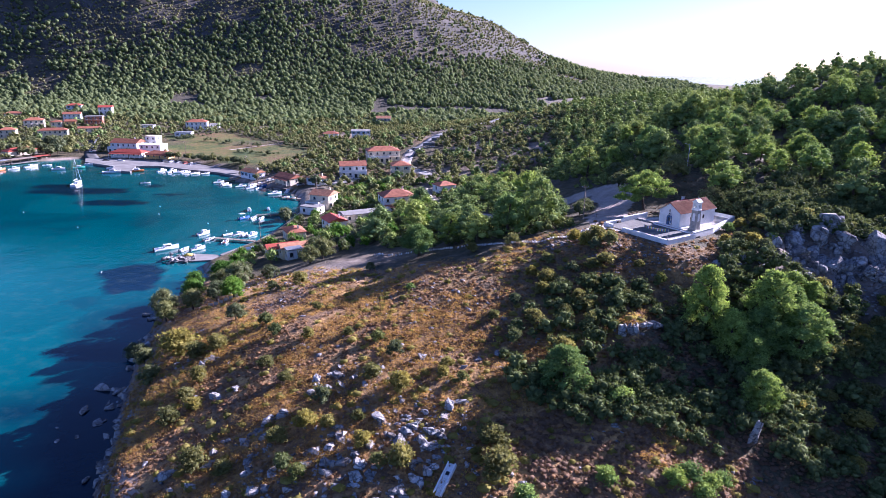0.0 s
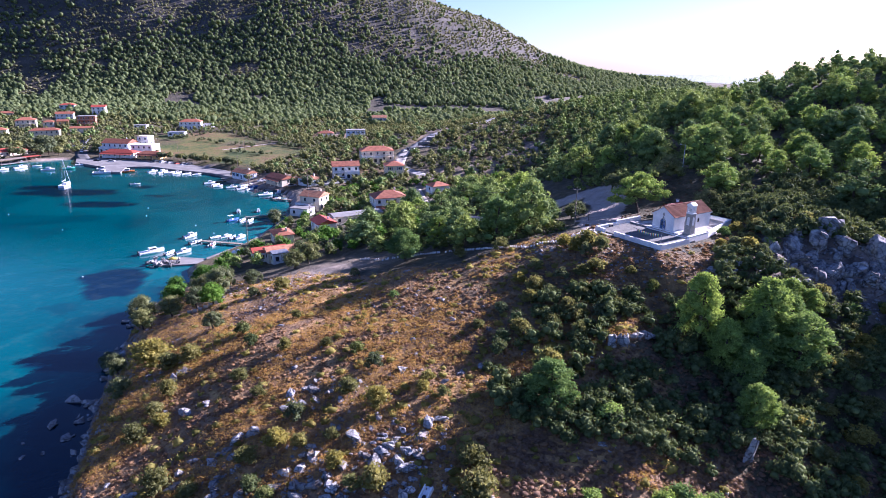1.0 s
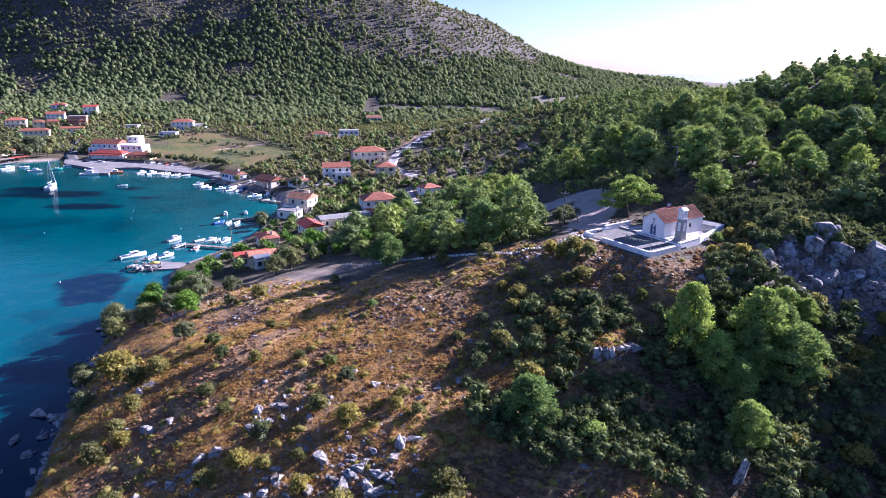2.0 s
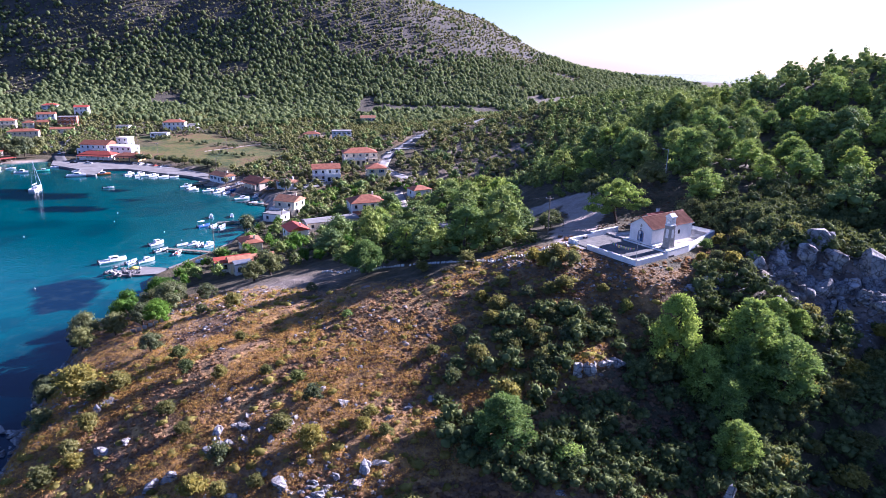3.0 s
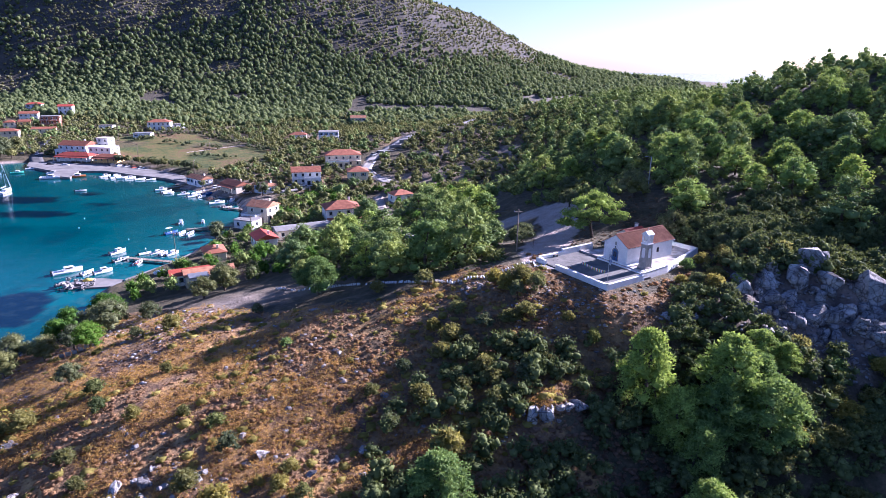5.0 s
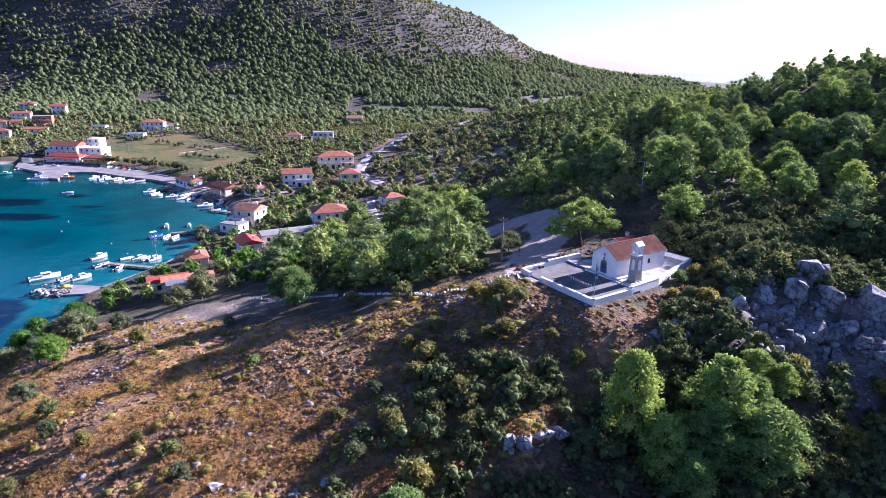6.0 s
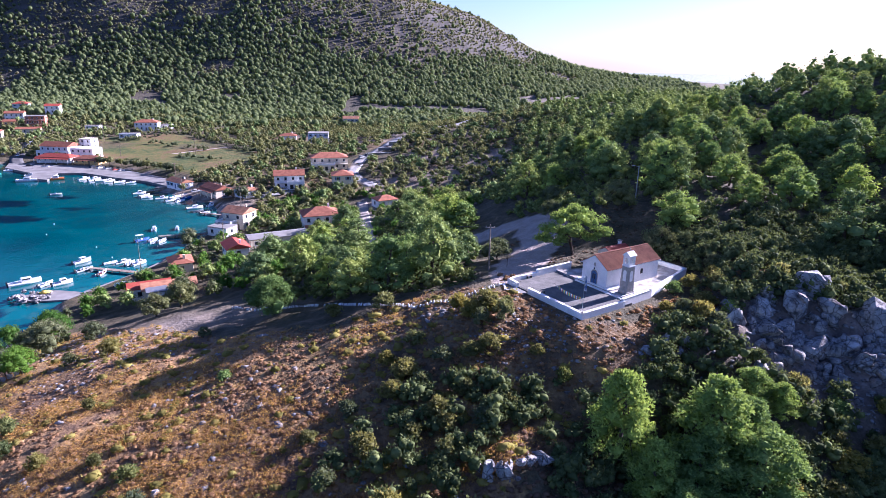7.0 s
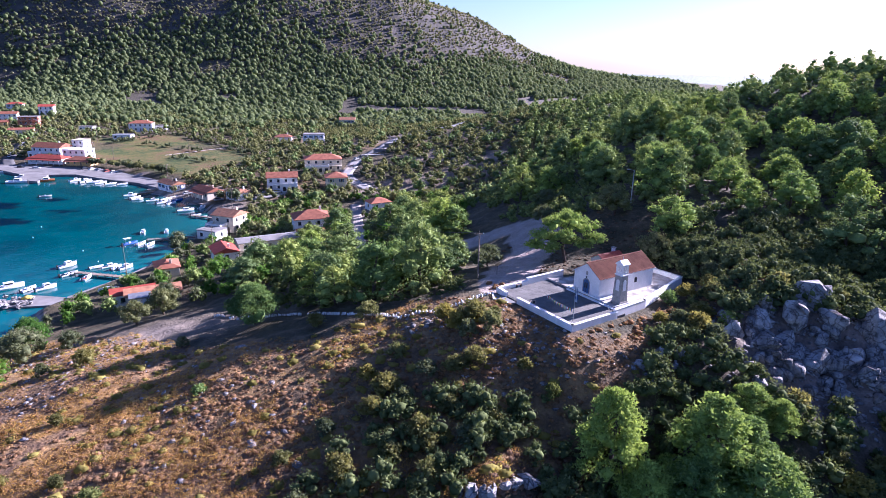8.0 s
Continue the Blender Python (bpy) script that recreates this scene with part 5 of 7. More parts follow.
def build_cover():
    rng = np.random.default_rng(33)
    cushions = [dome(400 + k, 3, 0.09) for k in range(6)]

    def open_land(x, y):
        return within(x, y, HEADLAND) * (inland(x, y) > 1.2) * ~near_terrace(x, y, 1.2)

    x, y = spread(rng, -72, 62, 46, 152, 0.66, lambda x, y: open_land(x, y) * np.clip(0.75 + 0.6 * lattice(x, y, 7, 34) - 0.6 * (y > 138), 0, 1))
    stuff("dry_heath", cushions, x, y, height(x, y) - 0.03, (0.38 + 0.85 * rng.uniform(size=len(x)) ** 2) * (1 - 0.3 * swell((y - 108 - 0.25 * x) / 14)), rng, HEATH, "brown cushions of dry thorny heath on the headland", "heath")
    straw = [dome(420 + k, 6, 0.062, 1.8, False) for k in range(6)]
    x, y = spread(rng, -72, 62, 46, 152, 0.6, lambda x, y: open_land(x, y) * ((x < 34) | (y < 98)) * ((x < 22) | (y < 111)) * (1 - 0.65 * swell((y - 114 - 0.25 * x) / 12)) * (1 - 0.6 * swell((x + 4) / 14) * swell((y - 88) / 12)) * np.clip(0.3 + 0.16 * (x < -4) + 0.25 * (x < -22) + 2.0 * lattice(0.8 * x - 0.6 * y, (0.6 * x + 0.8 * y) * 0.5, 7, 35) + 1.2 * lattice(x, y, 2.6, 51), 0, 1))
    stuff("dry_grass", straw, x, y, height(x, y) - 0.03, rng.uniform(0.6, 1.5, len(x)), rng, STRAW, "golden dry grass between the heath cushions", "grass")
    x, y = spread(rng, -72, 62, 46, 152, 2.0, lambda x, y: open_land(x, y) * np.clip(0.45 + 0.14 * (x > -20) * (y < 95) + 0.2 * (x > 2) + 0.6 * lattice(x, y, 12, 36), 0, 1))
    stuff("low_green_scrub", cushions, x, y, height(x, y) - 0.03, 0.7 + 1.6 * rng.uniform(size=len(x)) ** 1.5, rng, MAQUIS, "small olive-green shrublets among the dry heath", "scrub")

    below = [(28, 101), (44, 100), (58, 108), (61, 114), (44, 111.5), (38, 121), (26, 120)]
    x, y = spread(rng, 25, 62, 99, 122, 0.6, lambda x, y: within(x, y, below) * ~near_terrace(x, y, 0.8) * np.clip(0.7 + 0.6 * lattice(x, y, 4, 48), 0, 1))
    stuff("slope_grass", straw, x, y, height(x, y) - 0.03, rng.uniform(0.45, 1.0, len(x)), rng, HEATH, "reddish-brown dry grass on the bank below the terrace", "grass")

    # the gully and the hillside: close scrub
    shrubs = [plant_mesh(440 + k, 1.0, 0.75, 0.0, 6, 6, 0.052, 0.1, 0)[:2] for k in range(6)]
    close = [plant_mesh(450 + k, 1.0, 0.78, 0.0, 8, 9, 0.046, 0.15, 0)[:2] for k in range(6)]

    def thick(x, y):
        bare = np.exp(-(((x - 79) / 14) ** 4) - (((y - 112) / 6.3) ** 4)) > 0.4
        slope = np.exp(-(((x - 44) / 9) ** 4) - (((y - 108.5) / 5) ** 4)) > 0.45
        gully = within(x, y, [(33, 103), (26, 109), (17, 101), (11, 90), (9, 82), (14, 74), (22, 72), (30, 72), (42, 70), (60, 60), (200, 60), (240, 150), (240, 215), (38, 215), (45, 150), (60, 140), (66, 128), (60, 117), (44, 104)])
        return gully * ~bare * ~slope * ((x - 33) ** 2 + (y - 91) ** 2 > 16) * ((x - 43) ** 2 + (y - 71) ** 2 > 14) * np.where((x < 30) & (y > 83), 0.42, 1) * np.where((x > 27) & (x < 47) & (y > 70) & (y < 96), 0.9, 1) * ~near_terrace(x, y, 1.5) * ~near_road(x, y, 3.5) * ~clear_ground(x, y) * in_view(x, y) * np.clip(0.78 + 0.6 * lattice(x, y, 8, 37), 0, 1)

    x, y = spread(rng, 10, 125, 55, 150, 1.65, thick)
    stuff("gully_scrub", close, x, y, height(x, y) - 0.15, rng.uniform(1.7, 4.3, len(x)), rng, SCRUB, "dense dark green evergreen scrub filling the gully", "scrub")
    x, y = spread(rng, 38, 200, 150, 250, 2.6, lambda x, y: thick(x, np.minimum(y, 214)) * 0.9)
    stuff("hill_scrub", shrubs, x, y, height(x, y) - 0.2, rng.uniform(1.8, 4.2, len(x)), rng, SUNLIT_SCRUB, "green scrub between the pines on the hill, tinted as sunlit", "scrub")
    skirt = lambda x, y: near_terrace(x, y, 7.5) * ~near_terrace(x, y, 0.9) * (y < 131) * ~within(x, y, HEADLAND) * 0.75
    x, y = spread(rng, 34, 80, 100, 132, 1.0, skirt)
    stuff("terrace_heath", cushions, x, y, height(x, y) - 0.03, rng.uniform(0.6, 1.7, len(x)), rng, HEATH, "grey-brown heath cushions on the slope below the terrace", "heath")
    x, y = spread(rng, 5, 70, 52, 99, 0.8, lambda x, y: within(x, y, [(5, 72), (20, 55), (60, 55), (66, 72), (50, 92), (40, 98), (28, 97), (26, 84), (20, 76)]) * 0.97)
    stuff("gully_heath", cushions, x, y, height(x, y) - 0.03, rng.uniform(0.6, 1.3, len(x)), rng, HEATH, "brown heath at the mouth of the gully", "heath")
    x, y = spread(rng, 36, 70, 132, 162, 1.3, lambda x, y: within(x, y, CLEAR) * ~within(x, y, FORECOURT) * ~near_terrace(x, y, 0.8) * 0.8)
    stuff("yard_heath", cushions, x, y, height(x, y) - 0.03, rng.uniform(0.4, 1.0, len(x)), rng, HEATH, "grey-brown heath on the stony patch behind the chapel", "heath")
    x, y = spread(rng, -60, 36, 122, 240, 2.8, lambda x, y: within(x, y, GROVE) * ~near_house(x, y, 1) * ~near_road(x, y, 3) * 0.85)
    stuff("grove_scrub", shrubs, x, y, height(x, y) - 0.2, rng.uniform(1.8, 3.8, len(x)), rng, SCRUB, "dark evergreen scrub filling the shade of the grove", "scrub")
    x, y = spread(rng, -60, 36, 122, 160, 1.3, lambda x, y: within(x, y, GROVE) * 0.6)
    stuff("grove_undergrowth", cushions, x, y, height(x, y) - 0.03, rng.uniform(0.8, 1.6, len(x)), rng, SCRUB, "dark undergrowth below the grove", "scrub")


BUSHES = [  # along the headland: x, y and width
    (-32.3, 129.5, 4.2), (-37.9, 127, 2.7), (-33.0, 104.5, 3.0), (-29.8, 99.3, 2.8), (-40.2, 98.7, 4.4), (-48.5, 101, 7.5), (-43.5, 97.5, 4.4), (-40.0, 89.1, 3.4),
    (-28.9, 89.6, 3.0), (-24.2, 84.2, 2.5), (-17.3, 78.2, 3.4), (-23.1, 96, 2.6), (-24.1, 108.8, 2.2), (-16, 95.6, 2), (-10.7, 92.6, 2.6), (-7.4, 87.6, 3.0)]
BUSHES += [
    (-10.4, 82.2, 3.5), (-6.1, 79.2, 3.8), (-38.2, 82, 3), (-40.5, 85, 3.2), (-41, 79.6, 4), (-51, 95, 4.5), (-33.4, 69.2, 4), (-28.7, 67.8, 2.9), (-22.3, 71.2, 3.3),
    (-18.8, 73.3, 3.3), (-20.8, 67.3, 2.7), (-15.7, 72.9, 2.8), (-10.4, 69.2, 3.1), (-11.6, 73.8, 2.2), (-18.3, 65.3, 2.7)]
BUSHES += [
    (-5, 66.1, 4.0), (-8, 66.2, 2.6), (18.3, 102.8, 3.5), (30.8, 109, 3.2), (28.6, 108.2, 3.4), (25.1, 93.8, 3.3), (15.6, 94.3, 3.9), (19.2, 86, 4.4), (0.9, 83.8, 2.4), (0.3, 81.2, 2.4),
    (3.2, 80.2, 2.3), (7, 68.9, 5), (7.5, 64.5, 5.5), (15.1, 126, 4.2), (6.6, 127.5, 3), (19.8, 106.2, 4.0), (20.7, 112.7, 3), (-6.1, 111.9, 2.2), (24, 99, 3.4), (21, 96, 3.2), (12, 90, 3.0)]

GULLY_BUSHES = [  # low bright shrubs in and around the gully: x, y and width
    (21.1, 64.8, 3.4), (30.0, 65.0, 3.2), (32.5, 66.2, 3.6), (35.0, 65.6, 3.4), (33.6, 63.8, 3.2), (37.0, 66.8, 3.0), (25.7, 76.3, 4.4), (33.1, 80.6, 2.6), (37.6, 77.7, 1.6), (10.4, 61.6, 3.6)]
GULLY_BUSHES += [
    (55.2, 80.6, 3.8), (55.1, 74.3, 3.8), (57.1, 70.6, 3.2), (63.5, 79.8, 4.6), (67.7, 84.7, 4.6), (60.3, 89.0, 4.0), (64, 92, 3.6), (69, 92, 4.2), (73, 96, 4.4), (61, 84, 3.0)]

BUSHES += [  # below the path and on the shoulder
    (31, 117, 4.2), (28.5, 116, 3.6), (33.2, 114.6, 3.8), (27, 118.6, 3.2), (30, 113.5, 3.0), (24.5, 108, 3.2), (22, 104.5, 3.4), (27.5, 103, 3.2), (33, 101, 2.6), (29.5, 98.5, 3.4), (25, 97.5, 3.0), (36.2, 103.6, 2.4), (13, 100, 2.6), (9, 96, 2.4), (17, 109, 2.6)]
BUSHES += [  # beside and below the terrace
    (60.5, 124, 3.0), (63.8, 125.5, 3.2), (57.2, 117.6, 2.6), (59.6, 117, 3.4), (61.5, 115, 3.6), (63.5, 119.5, 3.4), (66.5, 122.5, 3.6), (62.5, 112.5, 3.4), (67.5, 127, 3.2), (66, 116.5, 3.0),
    (78, 99, 3.5), (83, 98, 3.4), (73, 99.5, 3.2), (88, 99, 3.6), (80, 95, 3.6), (85, 94, 3.6), (75, 94.5, 3.4), (72, 121.5, 3.0), (76, 123, 3.2), (85, 122.5, 3.4), (66, 107.5, 3.0), (70, 104.5, 3.6), (75, 103.5, 3.0), (82, 103.5, 3.4), (88, 104.5, 3.4), (64.5, 104, 3.2), (79, 120.5, 2.4), (69.5, 131, 3.4), (68.6, 135, 3.2), (59, 113, 2.4), (37, 108, 2.2), (40, 104, 2.6), (34, 118, 2.0), (29, 117, 2.2)]


def build_bushes():
    rng = np.random.default_rng(34)
    kinds = []
    for k, leaf in enumerate((MAQUIS, OLIVE, BRIGHT_PINE, SCRUB)):
        kinds.append(make_plant("bush", 500 + k, leaf, 1.0, 0.82, 0.0, 15, 28, 0.048, 0.15,
                                ("olive-green", "grey-green", "bright green", "dark green")[k] + " rounded shrub in the dry grass of the headland", "shrub", "bushes of the headland"))
    for x, y, w in BUSHES:
        planted(kinds[rng.choice(4, p=(0.6, 0.2, 0.1, 0.1) if w < 3.2 else (0.75, 0.25, 0, 0))], x, y, rng.uniform(0, 360), (w * rng.uniform(0.9, 1.1), w * rng.uniform(0.85, 1.1), w * rng.uniform(0.75, 1.05)))
    for x, y, w in GULLY_BUSHES:
        ob = planted(kinds[2 if x < 50 else 0], x, y, rng.uniform(0, 360), (w, w, w * 0.8))
        tagged(ob, ("bright green" if x < 50 else "olive-green") + " shrub catching the sun above the dark gully")
    for k in kinds:
        away(k)


def build_named_trees():
    """The single trees that stand out, each in its own place."""
    pines = [make_plant("pine_tree", 540 + k, BRIGHT_PINE, 6.0, 8.0, 0.2, 38, 84, 0.145, (0.5, 0.35, 0.2)[k],
                        "tall bright green pine in the gully below the chapel", "tree", "pines of the gully", 0.22) for k in range(3)]
    for x, y, w, h, k, label in (
            (18.0, 79.0, 1.35, 0.85, 1, "bright green pine at the edge of the gully scrub"), (45.0, 95.5, 1.4, 1.5, 1, ""), (47.6, 91.0, 1.1, 1.05, 2, ""), (50.0, 88.0, 1.15, 0.95, 1, ""),
            (48.4, 80.5, 1.05, 0.85, 2, ""), (56.0, 95.6, 1.85, 1.5, 1, ""), (60.0, 92.0, 1.6, 1.2, 2, ""), (53.0, 92.0, 1.2, 1.1, 2, ""), (60.5, 97.0, 1.4, 1.0, 1, ""),
            (63.4, 102.5, 0.9, 0.62, 2, "round-topped dark green pine below the crag"), (66.5, 101.5, 0.85, 0.6, 1, "")):
        ob = planted(pines[k], x, y, x * 53, (w, w, h), 0.3)
        tagged(ob, label)
    for p in pines:
        away(p)
    rng = np.random.default_rng(560)
    masses = [(-3.6, -0.6, 4.6, 3.0), (-1.6, 1.2, 6.6, 3.0), (0.8, -0.6, 8.0, 2.9), (3.2, 0.6, 6.4, 2.8), (1.2, 1.8, 5.8, 2.8), (-2.6, -2.0, 3.0, 2.5), (4.6, -0.8, 4.6, 2.5), (0.4, -2.4, 5.4, 2.6), (-4.8, 0.8, 2.8, 2.3), (-1.0, -1.4, 4.2, 2.4), (2.6, -2.0, 3.8, 2.0)]
    chapel_pine = empty("pine_tree", pose(48.0, 142.6, ground_at(48.0, 142.6) - 0.1), "broad old pine with a bare leaning trunk behind the chapel", "tree")
    bm = tube((0.6, -0.4, -0.6), (-0.1, 0.0, 2.6), 0.36, 0.27, 8)
    tube((-0.1, 0.0, 2.6), (0.3, 0.2, 6.2), 0.27, 0.12, 7, bm)
    for x, y, z, r in masses:
        tube((0.0, 0.05, 2.3 + 0.3 * z), (x, y, z - 0.1 * r), 0.13, 0.05, 6, bm)
    part("trunk", bm, BARK, chapel_pine, "dark bare trunk")
    co, faces = tiered_crown(rng, masses, 8, 42, 0.17)
    mesh_ob("crown", co, faces, BRIGHT_PINE, chapel_pine, "", True)
    front = make_plant("pine_tree", 561, BRIGHT_PINE, 9.5, 7.6, 0.8, 34, 110, 0.16, 0.35, "light green spreading pine in front of the grove", "tree", "", 0.3)
    front.matrix_world = pose(-5.6, 135.2, ground_at(-5.6, 135.2) - 0.1, 0, 0, 120)
    rounds = [make_plant("olive_tree", 570 + k, (OLIVE, BROAD, OLIVE)[k], 5.0, 4.6, 0.6, 22, 60, 0.115, 0.1,
                         ("grey-green olive tree with a round crown", "bright green broadleaf tree with dense crown", "dusty olive tree with a round crown")[k] + " above the shore",
                         "tree", "trees above the shore", 0.2) for k in range(3)]
    shore_side = [(-40.7, 110.8, 0.85, 0), (-47.1, 127.5, 1.25, 1), (-49.4, 139, 1.6, 2), (-65.5, 133, 1.35, 0), (-57.1, 129.5, 1.15, 2), (-61, 124, 1.1, 2), (-52, 131, 1.2, 0), (-43, 143, 0.95, 2), (-62, 141, 1.2, 1), (-55, 150, 1.45, 1), (-60, 156, 1.35, 1), (-65, 150, 1.2, 1)]
    inland_side = [(-55, 143, 1.3, 0), (-66, 118, 0.9, 2), (-62, 113, 0.8, 0), (-58, 107, 0.85, 2), (-35, 152, 1.2, 0), (-33, 160, 1.4, 0), (-38, 172, 1.3, 2), (35.0, 146, 1.0, 0), (33.4, 143.2, 0.85, 2), (63.5, 140.5, 1.25, 0), (60.5, 156.8, 1.5, 0), (50.5, 176, 1.2, 2), (48.0, 163.5, 1.0, 2), (-16.4, 130.6, 0.5, 0)]
    for x, y, s, k in shore_side + inland_side:
        planted(rounds[k], x, y, x * 91, (s, s, s * 0.95), 0.15)
    for r in rounds:
        away(r)


def build_village_trees():
    rng = np.random.default_rng(36)
    area = [(-66, 165), (-40, 158), (-20, 150), (38, 215), (30, 300), (-40, 300), (-56, 270), (-57, 235), (-58, 205)]
    mids = [plant_mesh(640 + k, 1.0, 0.9, 0.02, 8, 16, 0.05, 0.12, 0)[:2] for k in range(5)]

    def keep(x, y):
        return within(x, y, area) * ~within(x, y, GROVE) * ~near_house(x, y, 0.8) * (inland(x, y) > 4) * ~near_road(x, y, 3)

    def grove(x, y):
        return within(x, y, area) * (y > 165) * ~near_house(x, y, 2.0) * (inland(x, y) > 4) * ~near_road(x, y, 3)

    for name, gap, lo, hi, leaf, label, share in (
            ("broadleaf_trees", 5.5, 2.8, 5.0, BROAD, "bright green garden trees between the shore cottages", 0.6),
            ("garden_olives", 6.0, 2.5, 4.5, OLIVE, "grey-green olive trees between the shore cottages", 0.6),
            ("garden_pines", 9.0, 4.0, 6.0, PINE, "green pines between the shore cottages", 0.6)):
        x, y = spread(rng, -70, 40, 150, 302, gap, lambda x, y: grove(x, y) * share)
        stuff(name, mids, x, y, height(x, y) - 0.3, rng.uniform(lo, hi, len(x)), rng, leaf, label, "trees")
    row = make_plant("tamarisk_tree", 660, OLIVE, 5.0, 4.2, 0.5, 15, 24, 0.16, 0.1, "round grey-green tamarisk along the harbour quay", "tree", "trees along the quay", 0.16)
    for i in range(17):
        t = i / 16
        planted(row, -177 + 59 * t + rng.uniform(-1, 1), 391 - 6 * t - 24 * t * t + rng.uniform(-1, 1), rng.uniform(0, 360), rng.uniform(0.8, 1.3))
    for x, y, s in ((-100, 322, 0.9), (-115, 345, 0.9), (-96, 330, 0.8), (-76, 309, 0.9), (-72, 304, 1.1), (-63, 296, 1.6), (-64, 240, 1.5), (-62, 233, 1.0), (-248, 402, 1.5), (-256, 396, 1.6), (-266, 392, 1.7), (-275, 398, 1.6),
                    (-284, 402, 1.8), (-262, 406, 1.6), (-272, 412, 1.7), (-286, 420, 1.7), (-296, 410, 1.7), (-262, 418, 2.1), (-270, 426, 2.2), (-266, 436, 2.0), (-278, 432, 2.1), (-256, 404, 1.9), (-290, 430, 2.1), (-280, 442, 1.8), (-300, 424, 2.0)):
        planted(row, x, y, rng.uniform(0, 360), s)
    away(row)


build_crag()
build_stones()
build_cover()
build_bushes()
build_named_trees()
build_village_trees()


# ---- the chapel and its terrace ----
AXIS = Matrix.Translation(Vector(TERRACE)) @ Matrix.Rotation(math.atan2(U.y, U.x), 4, "Z")


def tiled_slope(x0, x1, y_top, z_top, y_low, z_low, pitch=0.3, rows=9):
    """One roof slope of round tiles in courses, as a wavy skin with a stepped fall."""
    n = int((x1 - x0) / pitch) * 4
    xs = np.linspace(x0, x1, n + 1)
    co, faces = [], []
    wave = np.abs(np.sin((xs - x0) / pitch * math.pi)) * 0.1
    for r in range(rows):
        for t, lift in ((r / rows, 0.0), ((r + 1.04) / rows, 0.045)):
            y, z = y_top + (y_low - y_top) * t, z_top + (z_low - z_top) * t
            for x, w in zip(xs, wave):
                co.append((x, y, z + w + lift))
    w = len(xs)
    for r in range(2 * rows - 1):
        for i in range(w - 1):
            faces.append((r * w + i, r * w + i + 1, (r + 1) * w + i + 1, (r + 1) * w + i))
    return co, faces


def build_chapel():
    ob = empty("chapel", AXIS, "small whitewashed chapel with a terracotta tiled gable roof", "chapel")
    x0, x1, y0, y1, eave, ridge = 10.5, 22.3, 5.5, 10.7, 3.25, 5.0
    mid = (y0 + y1) / 2
    part("side_wall", box(x0 + 0.35, y0, -0.4, x1 - 0.35, y0 + 0.35, eave, 0.02), WHITE, ob)
    part("side_wall", box(x0 + 0.35, y1 - 0.35, -0.4, x1 - 0.35, y1, eave, 0.02), WHITE, ob)
    gable = [(y0, -0.4), (y1, -0.4), (y1, eave), (mid, ridge + 0.02), (y0, eave)]
    part("gable_wall", raised(gable, "x", x0, 0.35), WHITE, ob)
    part("gable_wall", raised(gable, "x", x1 - 0.35, 0.35), WHITE, ob)
    for side in (-1, 1):
        low = mid + side * 2.95
        co, faces = tiled_slope(x0 - 0.25, x1 + 0.25, mid, ridge + 0.12, low, eave + 0.02)
        roof = mesh_ob("roof_slope", co, faces, TILE, ob, "orange terracotta tiles")
        under = [(mid, ridge + 0.1), (low, eave), (low, eave - 0.12), (mid, ridge - 0.06)]
        part("roof_boarding", raised(under, "x", x0 - 0.22, x1 - x0 + 0.44), WHITE, roof)
    bm = bmesh.new()
    for i in range(28):
        xa = x0 - 0.25 + i * 0.43
        tube((xa, mid, ridge + 0.17), (xa + 0.46, mid, ridge + 0.2), 0.13, 0.16, 8, bm)
    part("ridge_tiles", bm, TILE, ob)
    # the arched door in the gable, set in a stone surround
    part("door_surround", raised(arch_outline(mid, 0.72, 0.5, 2.05), "x", x0 - 0.03, 0.06), GREY, ob)
    door = part("door", raised(arch_outline(mid, 0.56, 0.5, 2.0), "x", x0 - 0.06, 0.05), SHUTTER, ob, "dark blue arched wooden door")
    part("door_leaf_line", box(x0 - 0.075, mid - 0.02, 0.55, x0 - 0.06, mid + 0.02, 2.4), DARK, door)
    for dy in (-0.2, 0.2):
        part("door_panel", box(x0 - 0.08, mid + dy - 0.12, 1.2, x0 - 0.062, mid + dy + 0.12, 2.1), GLASS, door)
    part("gable_niche", raised(arch_outline(mid, 0.2, 3.3, 3.7), "x", x0 - 0.03, 0.05), GREY, ob)
    part("lantern", box(x0 - 0.2, mid - 0.08, 2.85, x0, mid + 0.08, 3.1, 0.02), DARK, ob)
    for xa in (14.2, 18.4):
        win = part("side_window", raised(arch_outline(xa, 0.3, 1.5, 2.1), "y", y0 - 0.03, 0.05), WOOD, ob)
        part("pane", raised(arch_outline(xa, 0.22, 1.57, 2.08), "y", y0 - 0.045, 0.02), GLASS, win)
    # the apse and the lean-to behind
    bm = bmesh.new()
    bmesh.ops.create_cone(bm, cap_ends=True, segments=18, radius1=1.25, radius2=1.25, depth=2.8, matrix=Matrix.Translation((x1, mid, 1.0)))
    part("apse", bm, WHITE, ob)
    bm = bmesh.new()
    bmesh.ops.create_cone(bm, cap_ends=True, segments=18, radius1=1.5, radius2=0.1, depth=0.8, matrix=Matrix.Translation((x1, mid, 2.8)))
    part("apse_roof", bm, TILE, ob)
    return ob


